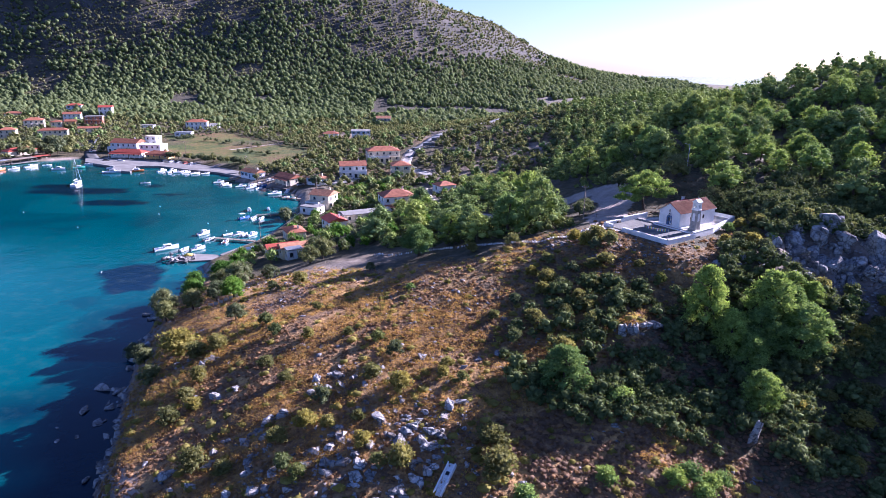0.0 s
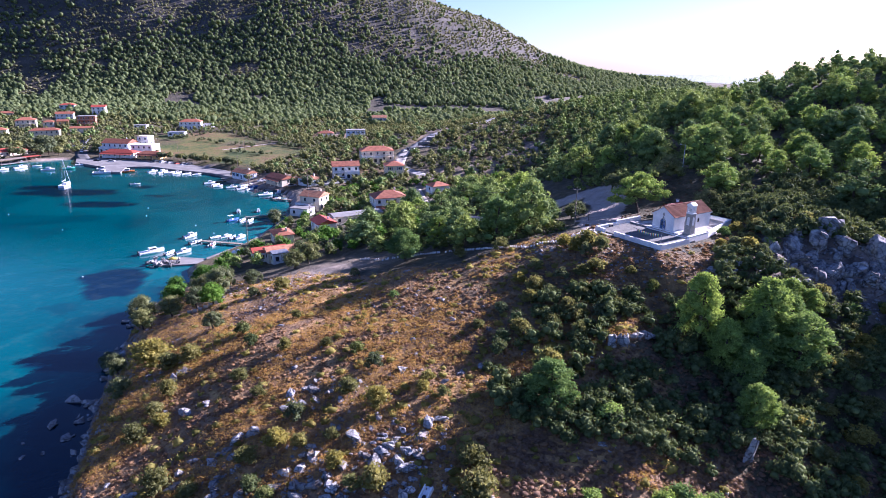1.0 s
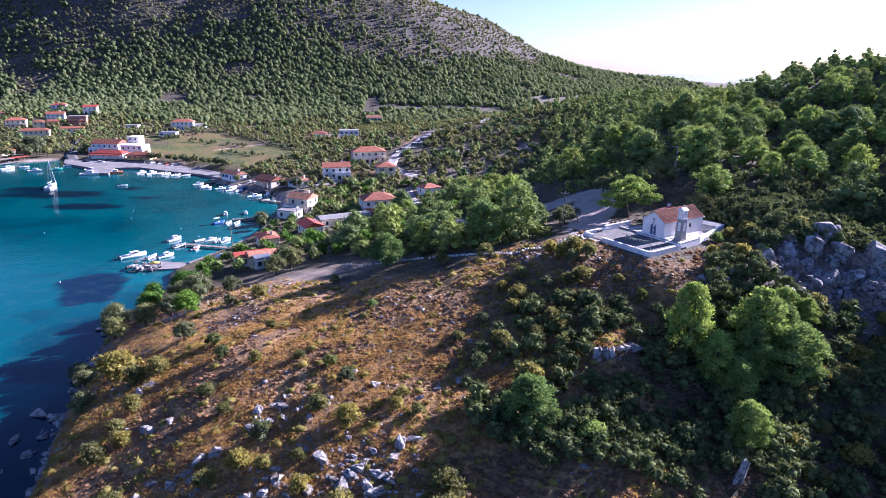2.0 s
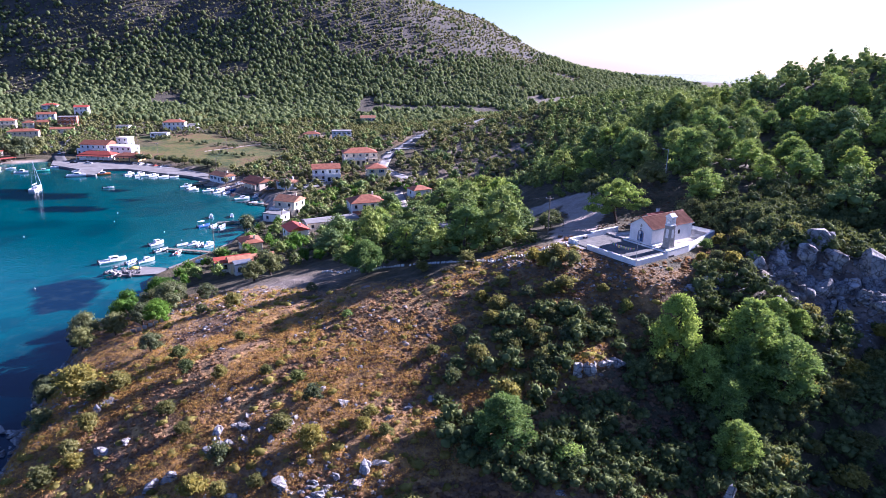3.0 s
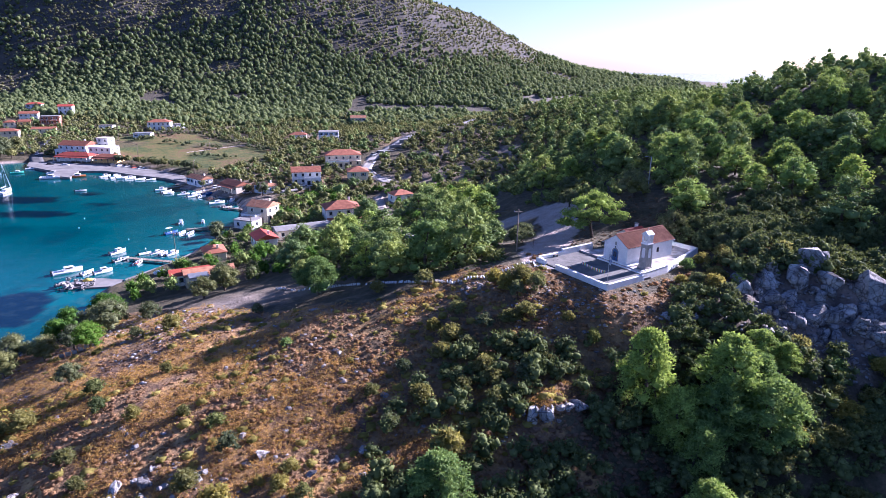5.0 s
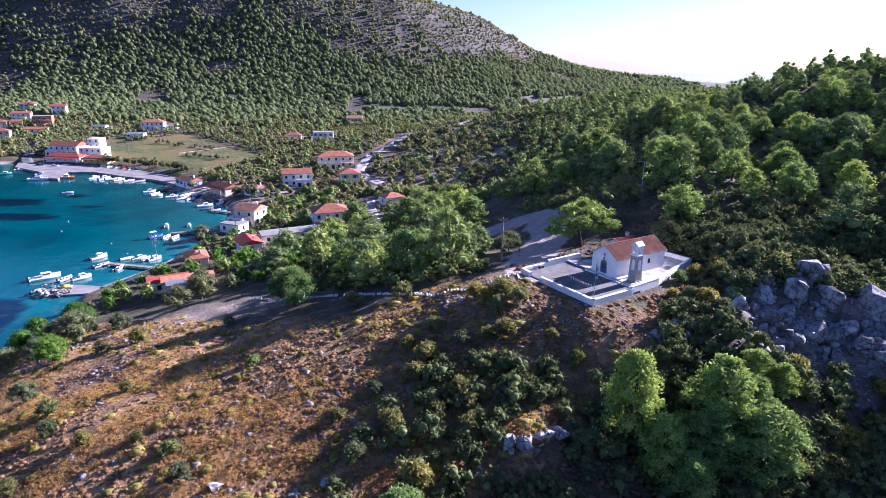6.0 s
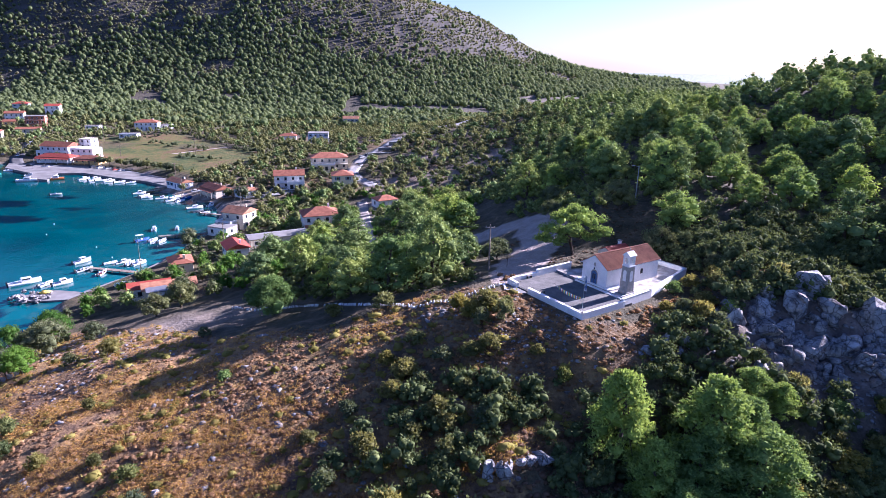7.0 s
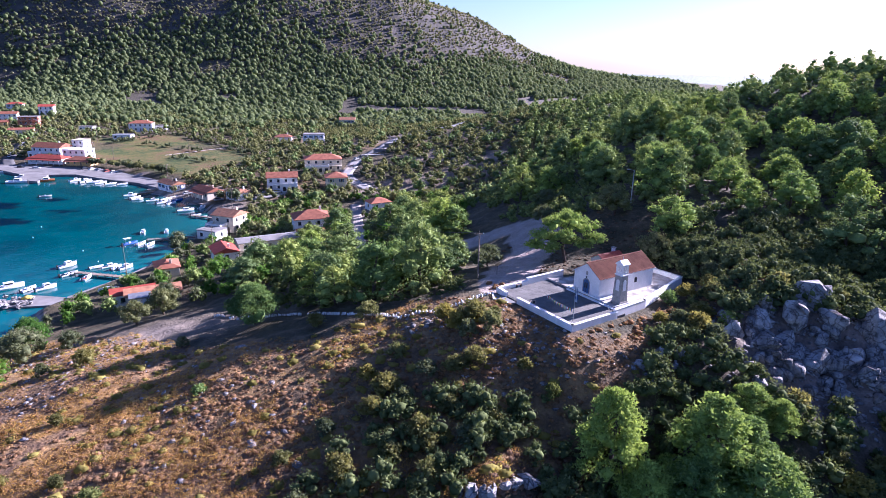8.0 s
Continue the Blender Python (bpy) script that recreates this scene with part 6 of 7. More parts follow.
def build_lean_to():
    ob = empty("storehouse", AXIS, "low plastered storehouse with a red tiled roof behind the chapel", "outbuilding")
    x0, x1, y0, y1, h = 18.6, 23.2, 12.0, 15.2, 2.7
    part("wall", box(x0, y0, -0.4, x1, y1, h, 0.03), CREAM, ob)
    mid = (y0 + y1) / 2
    for side in (-1, 1):
        co, faces = tiled_slope(x0 - 0.2, x1 + 0.2, mid, h + 1.0, mid + side * 2.0, h - 0.02, 0.3, 6)
        mesh_ob("roof_slope", co, faces, RED, ob)
        tri = [(y0, h), (y1, h), (mid, h + 0.95)]
    for xa in (x0, x1 - 0.2):
        part("gable_wall", raised(tri, "x", xa, 0.2), CREAM, ob)
    chimney = part("chimney", box(x1 - 0.9, mid + 0.2, h, x1 - 0.4, mid + 0.7, h + 1.5, 0.03), WHITE, ob)
    part("chimney_cap", box(x1 - 1.0, mid + 0.1, h + 1.5, x1 - 0.3, mid + 0.8, h + 1.62, 0.02), GREY, chimney)


def build_belfry():
    ob = empty("belfry", AXIS @ pose(12.2, 3.0, 0.25) @ Matrix.Diagonal((0.88, 0.88, 1, 1)), "free-standing square stone belfry with a white arched bell opening", "bell tower")
    bm = bmesh.new()
    for z0, z1, a, b in ((0.0, 0.35, 1.0, 0.95), (0.35, 4.3, 0.86, 0.72)):
        low = [bm.verts.new((sx * a, sy * a, z0)) for sx, sy in ((-1, -1), (1, -1), (1, 1), (-1, 1))]
        high = [bm.verts.new((sx * b, sy * b, z1)) for sx, sy in ((-1, -1), (1, -1), (1, 1), (-1, 1))]
        bm.faces.new(low[::-1]), bm.faces.new(high)
        for i in range(4):
            bm.faces.new((low[i], low[(i + 1) % 4], high[(i + 1) % 4], high[i]))
    part("shaft", bm, GREY, ob)
    part("cornice", box(-0.84, -0.84, 4.3, 0.84, 0.84, 4.48, 0.03), WHITE, ob)
    for sx in (-1, 1):
        for sy in (-1, 1):
            x0, y0 = (0.42, -0.72)[sx < 0], (0.42, -0.72)[sy < 0]
            part("corner_pier", box(x0, y0, 4.48, x0 + 0.3, y0 + 0.3, 5.9, 0.02), WHITE, ob)
    for turn in range(4):
        spin = Matrix.Rotation(turn * math.pi / 2, 4, "Z")
        for mid in (-0.23, 0.23):
            outline = [(mid - 0.19, 5.45), (mid - 0.19, 5.9), (mid + 0.19, 5.9), (mid + 0.19, 5.45)] + [(mid + 0.19 * math.cos(math.pi * i / 8), 5.45 + 0.19 * math.sin(math.pi * i / 8)) for i in range(1, 8)]
            bm = raised(outline, "x", -0.68, 0.2)
            bmesh.ops.transform(bm, matrix=spin, verts=bm.verts)
            part("bell_arch", bm, WHITE, ob)
        bm = box(-0.68, -0.05, 4.48, -0.5, 0.05, 5.9, 0.01)
        bmesh.ops.transform(bm, matrix=spin, verts=bm.verts)
        part("mullion", bm, WHITE, ob)
        bm = box(-0.68, -0.42, 4.48, -0.54, 0.42, 4.75, 0.01)
        bmesh.ops.transform(bm, matrix=spin, verts=bm.verts)
        part("breast_wall", bm, WHITE, ob)
        bm = raised(arch_outline(0, 0.34, 2.0, 3.35), "x", -0.81, 0.08)
        bmesh.ops.transform(bm, matrix=spin, verts=bm.verts)
        part("blind_niche", bm, WHITE, ob, "white blind arch in the shaft")
    part("upper_cornice", box(-0.86, -0.86, 5.9, 0.86, 0.86, 6.04, 0.03), WHITE, ob)
    part("cap", raised([(-0.86, 6.04), (0.86, 6.04), (0.0, 6.62)], "x", -0.86, 1.72), WHITE, ob, "small whitewashed gabled cap")
    bm = tube((0, 0, 6.5), (0, 0, 7.15), 0.035)
    tube((-0.17, 0, 6.98), (0.17, 0, 6.98), 0.03, None, 6, bm)
    part("cross", bm, METAL, ob)
    bm = bmesh.new()
    bmesh.ops.create_cone(bm, cap_ends=True, segments=14, radius1=0.28, radius2=0.12, depth=0.42, matrix=Matrix.Translation((0, 0, 5.0)))
    part("bell", bm, METAL, ob, "small bronze-grey bell")


def wall_run(pts, z0, z1, thick, name, label):
    """A low whitewashed wall along the terrace, with a rounded coping."""
    ob = empty(name, AXIS, label, "parapet wall", "terrace parapets")
    for (ax, ay), (bx, by) in zip(pts, pts[1:]):
        d = Vector((bx - ax, by - ay, 0)).normalized()
        n = Vector((-d.y, d.x, 0)) * thick / 2
        a, b = Vector((ax, ay, 0)) - d * thick / 2, Vector((bx, by, 0)) + d * thick / 2
        part("wall_length", prism([(p.x, p.y) for p in (a - n, b - n, b + n, a + n)], z0, z1), WHITE, ob)
        a, b, n = a - d * 0.03, b + d * 0.03, n * 1.2
        part("coping", prism([(p.x, p.y) for p in (a - n, b - n, b + n, a + n)], z1 + 0.004, z1 + 0.07), WHITE, ob)
    return ob


def build_terrace():
    court = empty("courtyard", AXIS, "grey flagstone courtyard in front of the chapel", "courtyard")
    court["kind"] = "structure"
    rng = np.random.default_rng(41)
    part("bedding", box(0.0, 0.0, -0.6, 10.2, 16.3, -0.004), FLAGS, court)
    yard = empty("upper_yard", AXIS, "pale lime-washed paved yard beside the chapel", "yard")
    yard["kind"] = "structure"
    part("bedding", prism([(10.2, 0.4), (14.8, 0.7), (28.0, 4.5), (27.6, 10.6), (10.2, 16.3)], -0.6, 0.28), LIME, yard, "worn lime wash over concrete")
    part("step", box(9.7, 1.0, -0.3, 10.2, 11.5, 0.14, 0.02), WHITE, court)
    part("step", box(10.2, 4.6, 0.28, 10.7, 11.6, 0.5, 0.02), WHITE, yard)
    part("plinth", box(10.7, 4.5, 0.28, 13.4, 5.6, 0.5, 0.02), WHITE, yard)
    part("planter_kerb", box(10.2, 1.9, 0.28, 13.6, 2.05, 0.45, 0.02), WHITE, yard)
    # parapets
    wall_run([(0, 11.2), (0, 0), (8.4, 0.2)], -1.4, 0.55, 0.42, "parapet", "low whitewashed parapet round the courtyard's outer corner")
    wall_run([(8.4, 0.2), (14.8, 0.7)], -1.4, 0.95, 0.42, "parapet", "whitewashed parapet stepping up beside the belfry")
    wall_run([(14.8, 0.7), (28.2, 4.5), (27.7, 10.6), (23, 12.2)], -1.4, 0.95, 0.36, "parapet", "whitewashed parapet round the pale upper yard")
    wall_run([(0, 14.2), (0.2, 16.4), (6.2, 16.4)], -0.8, 0.55, 0.42, "parapet", "low whitewashed parapet on the lane side")
    wall_run([(6.2, 16.4), (13.5, 16.6)], -0.8, 1.0, 0.42, "parapet", "higher whitewashed wall on the lane side")
    landing = empty("entrance_landing", AXIS, "whitewashed triangular landing at the courtyard entrance", "landing")
    part("slab", prism([(-0.2, 11.4), (-0.2, 14.3), (-1.2, 16.2), (-2.6, 14.0), (-1.6, 11.8)], -0.9, -0.12), CONCRETE, landing)
    part("edge", prism([(-2.6, 14.0), (-1.2, 16.2), (-1.0, 16.0), (-2.35, 13.9)], -0.9, 0.05), WHITE, landing)
    part("edge", prism([(-1.6, 11.8), (-2.6, 14.0), (-2.35, 14.0), (-1.4, 11.9)], -0.9, 0.05), WHITE, landing)
    # flags of the courtyard, laid in rows with open joints
    flag = box(-0.373, -0.373, 0, 0.373, 0.373, 0.035, 0.006)
    me = bpy.data.meshes.new("flagstone")
    flag.to_mesh(me)
    flag.free()
    me.materials.append(FLAGS)
    for i in range(13):
        for j in range(21):
            ob = new("flagstone", me)
            ob.parent = court
            ob.matrix_local = pose(0.62 + i * 0.755, 0.62 + j * 0.755, -0.016 + rng.uniform(0, 0.008), rng.uniform(-0.5, 0.5), rng.uniform(-0.5, 0.5), rng.choice([0, 90, 180]) + rng.uniform(-1, 1))
    # benches and boxes by the parapet
    for a, b in ((1.2, 9.6), (9.2, 1.0), (4.0, 16.0)):
        bench = empty("bench", AXIS @ pose(a, b, 0.02), "small dark wooden bench by the parapet", "bench", "benches of the courtyard")
        part("seat", box(-0.5, -0.16, 0.4, 0.5, 0.16, 0.45, 0.01), WOOD, bench)
        for dx in (-0.4, 0.4):
            part("leg", box(dx - 0.04, -0.14, 0, dx + 0.04, 0.14, 0.4), DARK, bench)
    table = empty("table", AXIS @ pose(23.2, 9.4, 0.28), "dark folding table standing by the chapel's back corner", "table")
    part("tabletop", box(-0.8, -0.4, 0.7, 0.8, 0.4, 0.75, 0.01), DARK, table)
    for dx in (-0.7, 0.7):
        for dy in (-0.3, 0.3):
            part("leg", box(dx - 0.03, dy - 0.03, 0, dx + 0.03, dy + 0.03, 0.7), DARK, table)


def build_flags():
    pole = empty("flagpole", AXIS @ pose(0.45, 0.45, 0.0), "thin flagpole with a limp blue and white striped flag", "flagpole")
    part("pole", tube((0, 0, 0), (0, 0, 6.0), 0.05, 0.03), METAL, pole)
    flag = None
    for k in range(7):
        co, faces = [], []
        for i in range(9):
            z = 5.8 - i * 0.27
            for j in range(2):
                off = 0.05 + (k + j) * 0.08
                co.append((off * 0.75, 0.1 * math.sin(i * 0.9 + (k + j) * 1.7), z - (k + j) * 0.03))
        for i in range(8):
            faces.append((2 * i, 2 * i + 1, 2 * i + 3, 2 * i + 2))
        mesh_ob("flag_stripe", co, faces, BLUE if k % 2 == 0 else WHITE, pole)
    a, b = Vector((0.45, 0.45, 2.6)), Vector((3.2, 9.4, 1.5))
    line = empty("bunting", AXIS, "string of small coloured pennants across the courtyard", "bunting")
    curve, sag = [], 0.5
    for i in range(31):
        t = i / 30
        p = a.lerp(b, t)
        p.z -= sag * 4 * t * (1 - t) * 0.6
        curve.append(p)
    bm = bmesh.new()
    for p, q in zip(curve, curve[1:]):
        tube(p, q, 0.012, None, 4, bm)
    part("cord", bm, DARK, line)
    paints = (RED, WHITE, BLUE, YELLOW, GREEN)
    for i in range(2, 27):
        p, d = curve[i], (curve[i + 1] - curve[i]).normalized() * 0.2
        co = [p - d, p + d, p + Vector((0.05, 0.03, -0.6)), p - d + Vector((0.02, 0.02, -0.02)), p + d + Vector((0.02, 0.02, -0.02)), p + Vector((0.07, 0.05, -0.6))]
        mesh_ob("pennant", [c[:] for c in co], [(0, 1, 2), (4, 3, 5)], paints[i % 5], line)


def build_path_edge():
    """The whitewashed stones that edge the path down from the terrace."""
    edge = empty("path_edging", Matrix(), "row of whitewashed stones edging the path down from the terrace", "stone edging")
    pts = [(33.8, 125.6), (29.1, 122.4), (25.8, 121.7), (22.1, 122.3), (19.5, 123.5), (12.3, 128.9), (4.1, 134.8), (-8, 141), (-18, 148)]
    rng = np.random.default_rng(42)
    shapes = []
    for k in range(4):
        co, tri = stone_shape(600 + k, 10, 0.8)
        me = bpy.data.meshes.new("edge_stone")
        fast_mesh(me, co, tri)
        me.materials.append(WHITE)
        shapes.append(me)
    for (ax, ay), (bx, by) in zip(pts, pts[1:]):
        n = int(math.hypot(bx - ax, by - ay) / 0.5)
        for i in range(n):
            x, y = ax + (bx - ax) * i / n, ay + (by - ay) * i / n
            if x < 6 and rng.uniform() < 0.3:
                continue
            ob = new("edge_stone", shapes[rng.integers(0, 4)])
            ob.parent = edge
            ob.matrix_local = pose(x + rng.uniform(-0.1, 0.1), y + rng.uniform(-0.1, 0.1), ground_at(x, y) + 0.14, 0, rng.uniform(-15, 15), rng.uniform(0, 360)) @ Matrix.Diagonal((0.17, 0.3, 0.46, 1))


build_chapel()
build_lean_to()
build_belfry()
build_terrace()
build_flags()
build_path_edge()


# ---- boats ----
def hull_sections(length, beam, free, sheer=0.6, n=11):
    """Rings from stern to bow: keel, chine, gunwale."""
    rows = []
    for i in range(n):
        t = i / (n - 1)
        wide = beam / 2 * (1 - max(0, (t - 0.45) / 0.55) ** 2.2) * (0.88 + 0.12 * min(1, t * 4))
        top = free * (0.85 + sheer * t * t)
        x = (t - 0.5) * length
        deep = -0.25 * (1 - t ** 3)
        rows.append([(x, 0, deep), (x, wide * 0.8, deep * 0.2 + 0.02), (x, max(wide, 0.01), top), (x, max(wide - 0.14, 0.006), top), (x, max(wide - 0.18, 0.005), top - free * 0.45)])
    return rows


def make_boat(name, length, beam, free, hull, inner, label, cabin=0, motor=True, cover=None, tube_boat=False, mast=0.0):
    ob = empty(name, Matrix(), label, "boat", "moored boats")
    rows = hull_sections(length, beam, free)
    co, faces = [], []
    for s in (1, -1):
        base = len(co)
        for r in rows:
            co += [(x, s * y, z) for x, y, z in r]
        k = len(rows[0])
        for i in range(len(rows) - 1):
            for j in range(k - 1):
                f = (base + i * k + j, base + i * k + j + 1, base + (i + 1) * k + j + 1, base + (i + 1) * k + j)
                faces.append(f if s > 0 else f[::-1])
    mesh_ob("hull", co, faces, hull, ob, "", True)
    bm = bmesh.new()
    left = [bm.verts.new((r[4][0], r[4][1], r[4][2])) for r in rows]
    right = [bm.verts.new((r[4][0], -r[4][1], r[4][2])) for r in rows]
    for i in range(len(rows) - 1):
        bm.faces.new((left[i], right[i], right[i + 1], left[i + 1]))
    part("deck", bm, inner, ob)
    x0 = -length / 2
    part("transom", box(x0 - 0.04, -beam * 0.44, -0.1, x0 + 0.06, beam * 0.44, free * 0.88, 0.02), hull, ob)
    bm = bmesh.new()
    for i in range(6, len(rows) - 1):
        a, b = rows[i], rows[i + 1]
        q = [bm.verts.new(p) for p in ((a[3][0], a[3][1], a[3][2] + 0.01), (a[3][0], -a[3][1], a[3][2] + 0.01), (b[3][0], -b[3][1], b[3][2] + 0.01), (b[3][0], b[3][1], b[3][2] + 0.01))]
        bm.faces.new(q)
    part("foredeck", bm, hull, ob)
    if motor:
        bm = box(x0 - 0.5, -0.18, free * 0.55, x0 - 0.05, 0.18, free + 0.45, 0.05)
        box(x0 - 0.34, -0.06, -0.4, x0 - 0.14, 0.06, free * 0.55, 0.0, bm)
        part("outboard_motor", bm, DARK, ob)
    if cabin:
        h = free + cabin
        house_part = part("cabin", box(-length * 0.12, -beam * 0.3, free * 0.5, length * 0.2, beam * 0.3, h, 0.08), HULL, ob)
        part("windscreen", box(length * 0.2, -beam * 0.27, h - cabin * 0.55, length * 0.2 + 0.04, beam * 0.27, h - 0.1), GLASS, house_part)
        for s in (-1, 1):
            part("side_window", box(-length * 0.07, s * beam * 0.3 - 0.02, h - cabin * 0.55, length * 0.16, s * beam * 0.3 + 0.02, h - 0.12), GLASS, house_part)
        bm = bmesh.new()
        for i in range(7, 11):
            for s in (-1, 1):
                r = rows[min(i, 10)][3]
                tube((r[0], s * r[1], r[2]), (r[0], s * r[1] * 0.9, r[2] + 0.45), 0.02, None, 5, bm)
        part("pulpit_rail", bm, METAL, ob)
    else:
        for t in (-0.25, 0.1):
            part("thwart", box(t * length - 0.16, -beam * 0.4, free * 0.42, t * length + 0.16, beam * 0.4, free * 0.5, 0.01), inner, ob)
        console = part("console", box(-length * 0.1, -0.3, free * 0.4, length * 0.02, 0.3, free + 0.35, 0.04), HULL, ob)
        part("windscreen", box(length * 0.0, -0.28, free + 0.35, length * 0.02, 0.28, free + 0.6), GLASS, console)
    if cover:
        part("awning", box(-length * 0.4, -beam * 0.4, free + 1.6, length * 0.05, beam * 0.4, free + 1.66, 0.02), cover, ob)
        for a in (-0.38, 0.03):
            for s in (-1, 1):
                part("awning_post", tube((a * length, s * beam * 0.38, free * 0.8), (a * length, s * beam * 0.38, free + 1.6), 0.025, None, 6), METAL, ob)
    if mast:
        part("mast", tube((length * 0.08, 0, free), (length * 0.08, 0, free + mast), 0.1, 0.06), METAL, ob)
        boom = part("boom", tube((length * 0.08, 0, free + 1.6), (-length * 0.36, 0, free + 1.5), 0.06), METAL, ob)
        part("furled_sail", tube((length * 0.06, 0, free + 1.75), (-length * 0.35, 0, free + 1.65), 0.17, 0.12), WHITE, boom)
        part("headsail", tube((length * 0.47, 0, free + 0.4), (length * 0.1, 0, free + mast * 0.95), 0.1, 0.05), WHITE, ob, "furled headsail on the forestay")
        bm = bmesh.new()
        for p in ((-length * 0.49, 0, free), (0, beam * 0.45, free), (0, -beam * 0.45, free)):
            tube(p, (length * 0.08, 0, free + mast * 0.97), 0.02, None, 4, bm)
        part("rigging", bm, METAL, ob)
        for z in (0.45, 0.72):
            part("spreader", box(length * 0.08 - 0.04, -0.8, free + mast * z, length * 0.08 + 0.04, 0.8, free + mast * z + 0.06), METAL, ob)
    return ob


def build_boats():
    kinds = {
        "cruiser": make_boat("motorboat", 8.0, 2.6, 0.95, HULL, WHITE, "white motor cruiser with a cabin moored by the jetty", 0.9),
        "cabin": make_boat("motorboat", 5.6, 2.1, 0.8, HULL, WHITE, "white cabin motorboat moored in the bay", 0.9),
        "open": make_boat("motorboat", 4.9, 1.9, 0.65, HULL, RUBBER, "white open motorboat moored at a pier"),
        "dinghy": make_boat("dinghy", 4.4, 1.7, 0.55, RUBBER, DARK, "grey inflatable dinghy with an outboard motor"),
        "blue": make_boat("motorboat", 5.2, 2.0, 0.7, BLUE, HULL, "blue and white motorboat at the pier", 0.0, True, WHITE),
        "red": make_boat("motorboat", 4.8, 1.9, 0.6, HULL, RED, "white motorboat with a red interior beside the pier"),
        "green": make_boat("fishing_boat", 6.5, 2.3, 0.8, GREEN, WOOD, "sea-green wooden fishing boat near the quay", 0.8, False),
        "caique": make_boat("fishing_boat", 8.5, 2.9, 1.0, ORANGE, WOOD, "orange wooden fishing caique lying at the quay", 1.1, False),
        "wood": make_boat("fishing_boat", 6.0, 2.1, 0.75, WHITE, WOOD, "white wooden fishing boat with a small wheelhouse", 0.9, False),
    }
    yacht = make_boat("sailing_yacht", 10.5, 3.2, 1.1, HULL, WHITE, "white sailing yacht at anchor with a tall bare mast", 0.55, False, None, False, 12.5)
    yacht.matrix_world = pose(-189.4, 310.4, 0, 0, 0, 98)

    def moor(kind, x, y, turn, size=1.0):
        swing = 34 + 16 * math.sin(x * 1.7) if turn < 60 and y < 330 else 14 * math.sin(x * 2.1)
        copy_thing(kinds[kind], pose(x, y, 0.02, 0, 0, turn + swing)).scale = (size, size, size)

    moor("cruiser", -93.7, 197.3, 20)
    moor("open", -87.5, 196.7, 25, 0.95)
    moor("cabin", -83.3, 197.7, 12, 0.95)
    moor("cabin", -88.7, 217.0, 25)
    moor("dinghy", -83.7, 209.3, 12, 1.15)
    moor("red", -76.9, 206.7, 40)
    moor("open", -79.3, 216.1, 15, 0.8)
    moor("wood", -75.7, 216.9, 12, 0.75)
    moor("open", -73.1, 215.9, 28, 0.9)
    moor("cabin", -70.3, 216.1, 28, 0.85)
    moor("blue", -81.3, 241.4, 20)
    moor("open", -77.6, 241.4, 40, 0.95)
    moor("open", -74.1, 240.6, 48)
    moor("cabin", -83.7, 255.9, 105, 0.8)
    moor("cabin", -75.7, 257.4, 120, 0.7)
    moor("cabin", -119.0, 318.4, 15)
    moor("open", -114.5, 313.9, 20, 1.1)
    moor("open", -112.0, 310.8, 20)
    moor("cabin", -98.0, 304.8, 12)
    moor("open", -93.5, 303.4, 40)
    moor("open", -99.2, 312.2, 10, 1.1)
    moor("blue", -93.4, 309.9, 30)
    moor("wood", -104.0, 308.4, 12, 0.9)
    moor("cruiser", -82.0, 290.8, 14, 0.85)
    moor("cabin", -77.2, 296.4, 30, 0.8)
    moor("dinghy", -71.2, 279.9, 10)
    moor("open", -74.7, 283.2, 10, 0.8)
    moor("cruiser", -190.0, 345.9, 8, 1.2)
    moor("wood", -197.5, 360.4, 8)
    moor("dinghy", -155.9, 314.4, 5, 1.1)
    moor("caique", -178.5, 350.9, 5)
    moor("wood", -164.5, 352.8, 55)
    moor("cabin", -157.5, 350.0, 50, 1.2)
    moor("open", -153.0, 348.8, 45, 1.2)
    moor("wood", -148.4, 347.5, 45)
    moor("open", -142.0, 345.4, 45, 1.1)
    moor("open", -136.0, 345.0, 40)
    moor("green", -217.5, 360.9, 15)
    moor("wood", -226.0, 354.9, 5, 1.2)
    moor("caique", -257.0, 348.4, 60)
    moor("wood", -252.0, 354.4, 60)
    moor("cruiser", -247.0, 362.4, 60)
    moor("open", -241.0, 368.4, 20)
    moor("open", -219.0, 374.4, 10)
    moor("open", -207.0, 376.4, 10)
    for k in kinds.values():
        away(k)
    for x, y, paint in ((-156.7, 205.7, RED), (-176.2, 248.3, WHITE), (-119.1, 247.8, WHITE), (-103, 173, WHITE), (-93, 233, WHITE), (-125, 262, WHITE), (-140, 225, WHITE), (-82, 222, WHITE)):
        bm = bmesh.new()
        bmesh.ops.create_uvsphere(bm, u_segments=12, v_segments=8, radius=0.2)
        tube((0, 0, 0.15), (0, 0, 0.3), 0.04, None, 6, bm)
        ob = part("mooring_buoy", bm, paint)
        ob.location = (x, y, 0.08)
        tagged(ob, ("red" if paint is RED else "white") + " mooring buoy floating in the bay", "buoy", "mooring buoys")


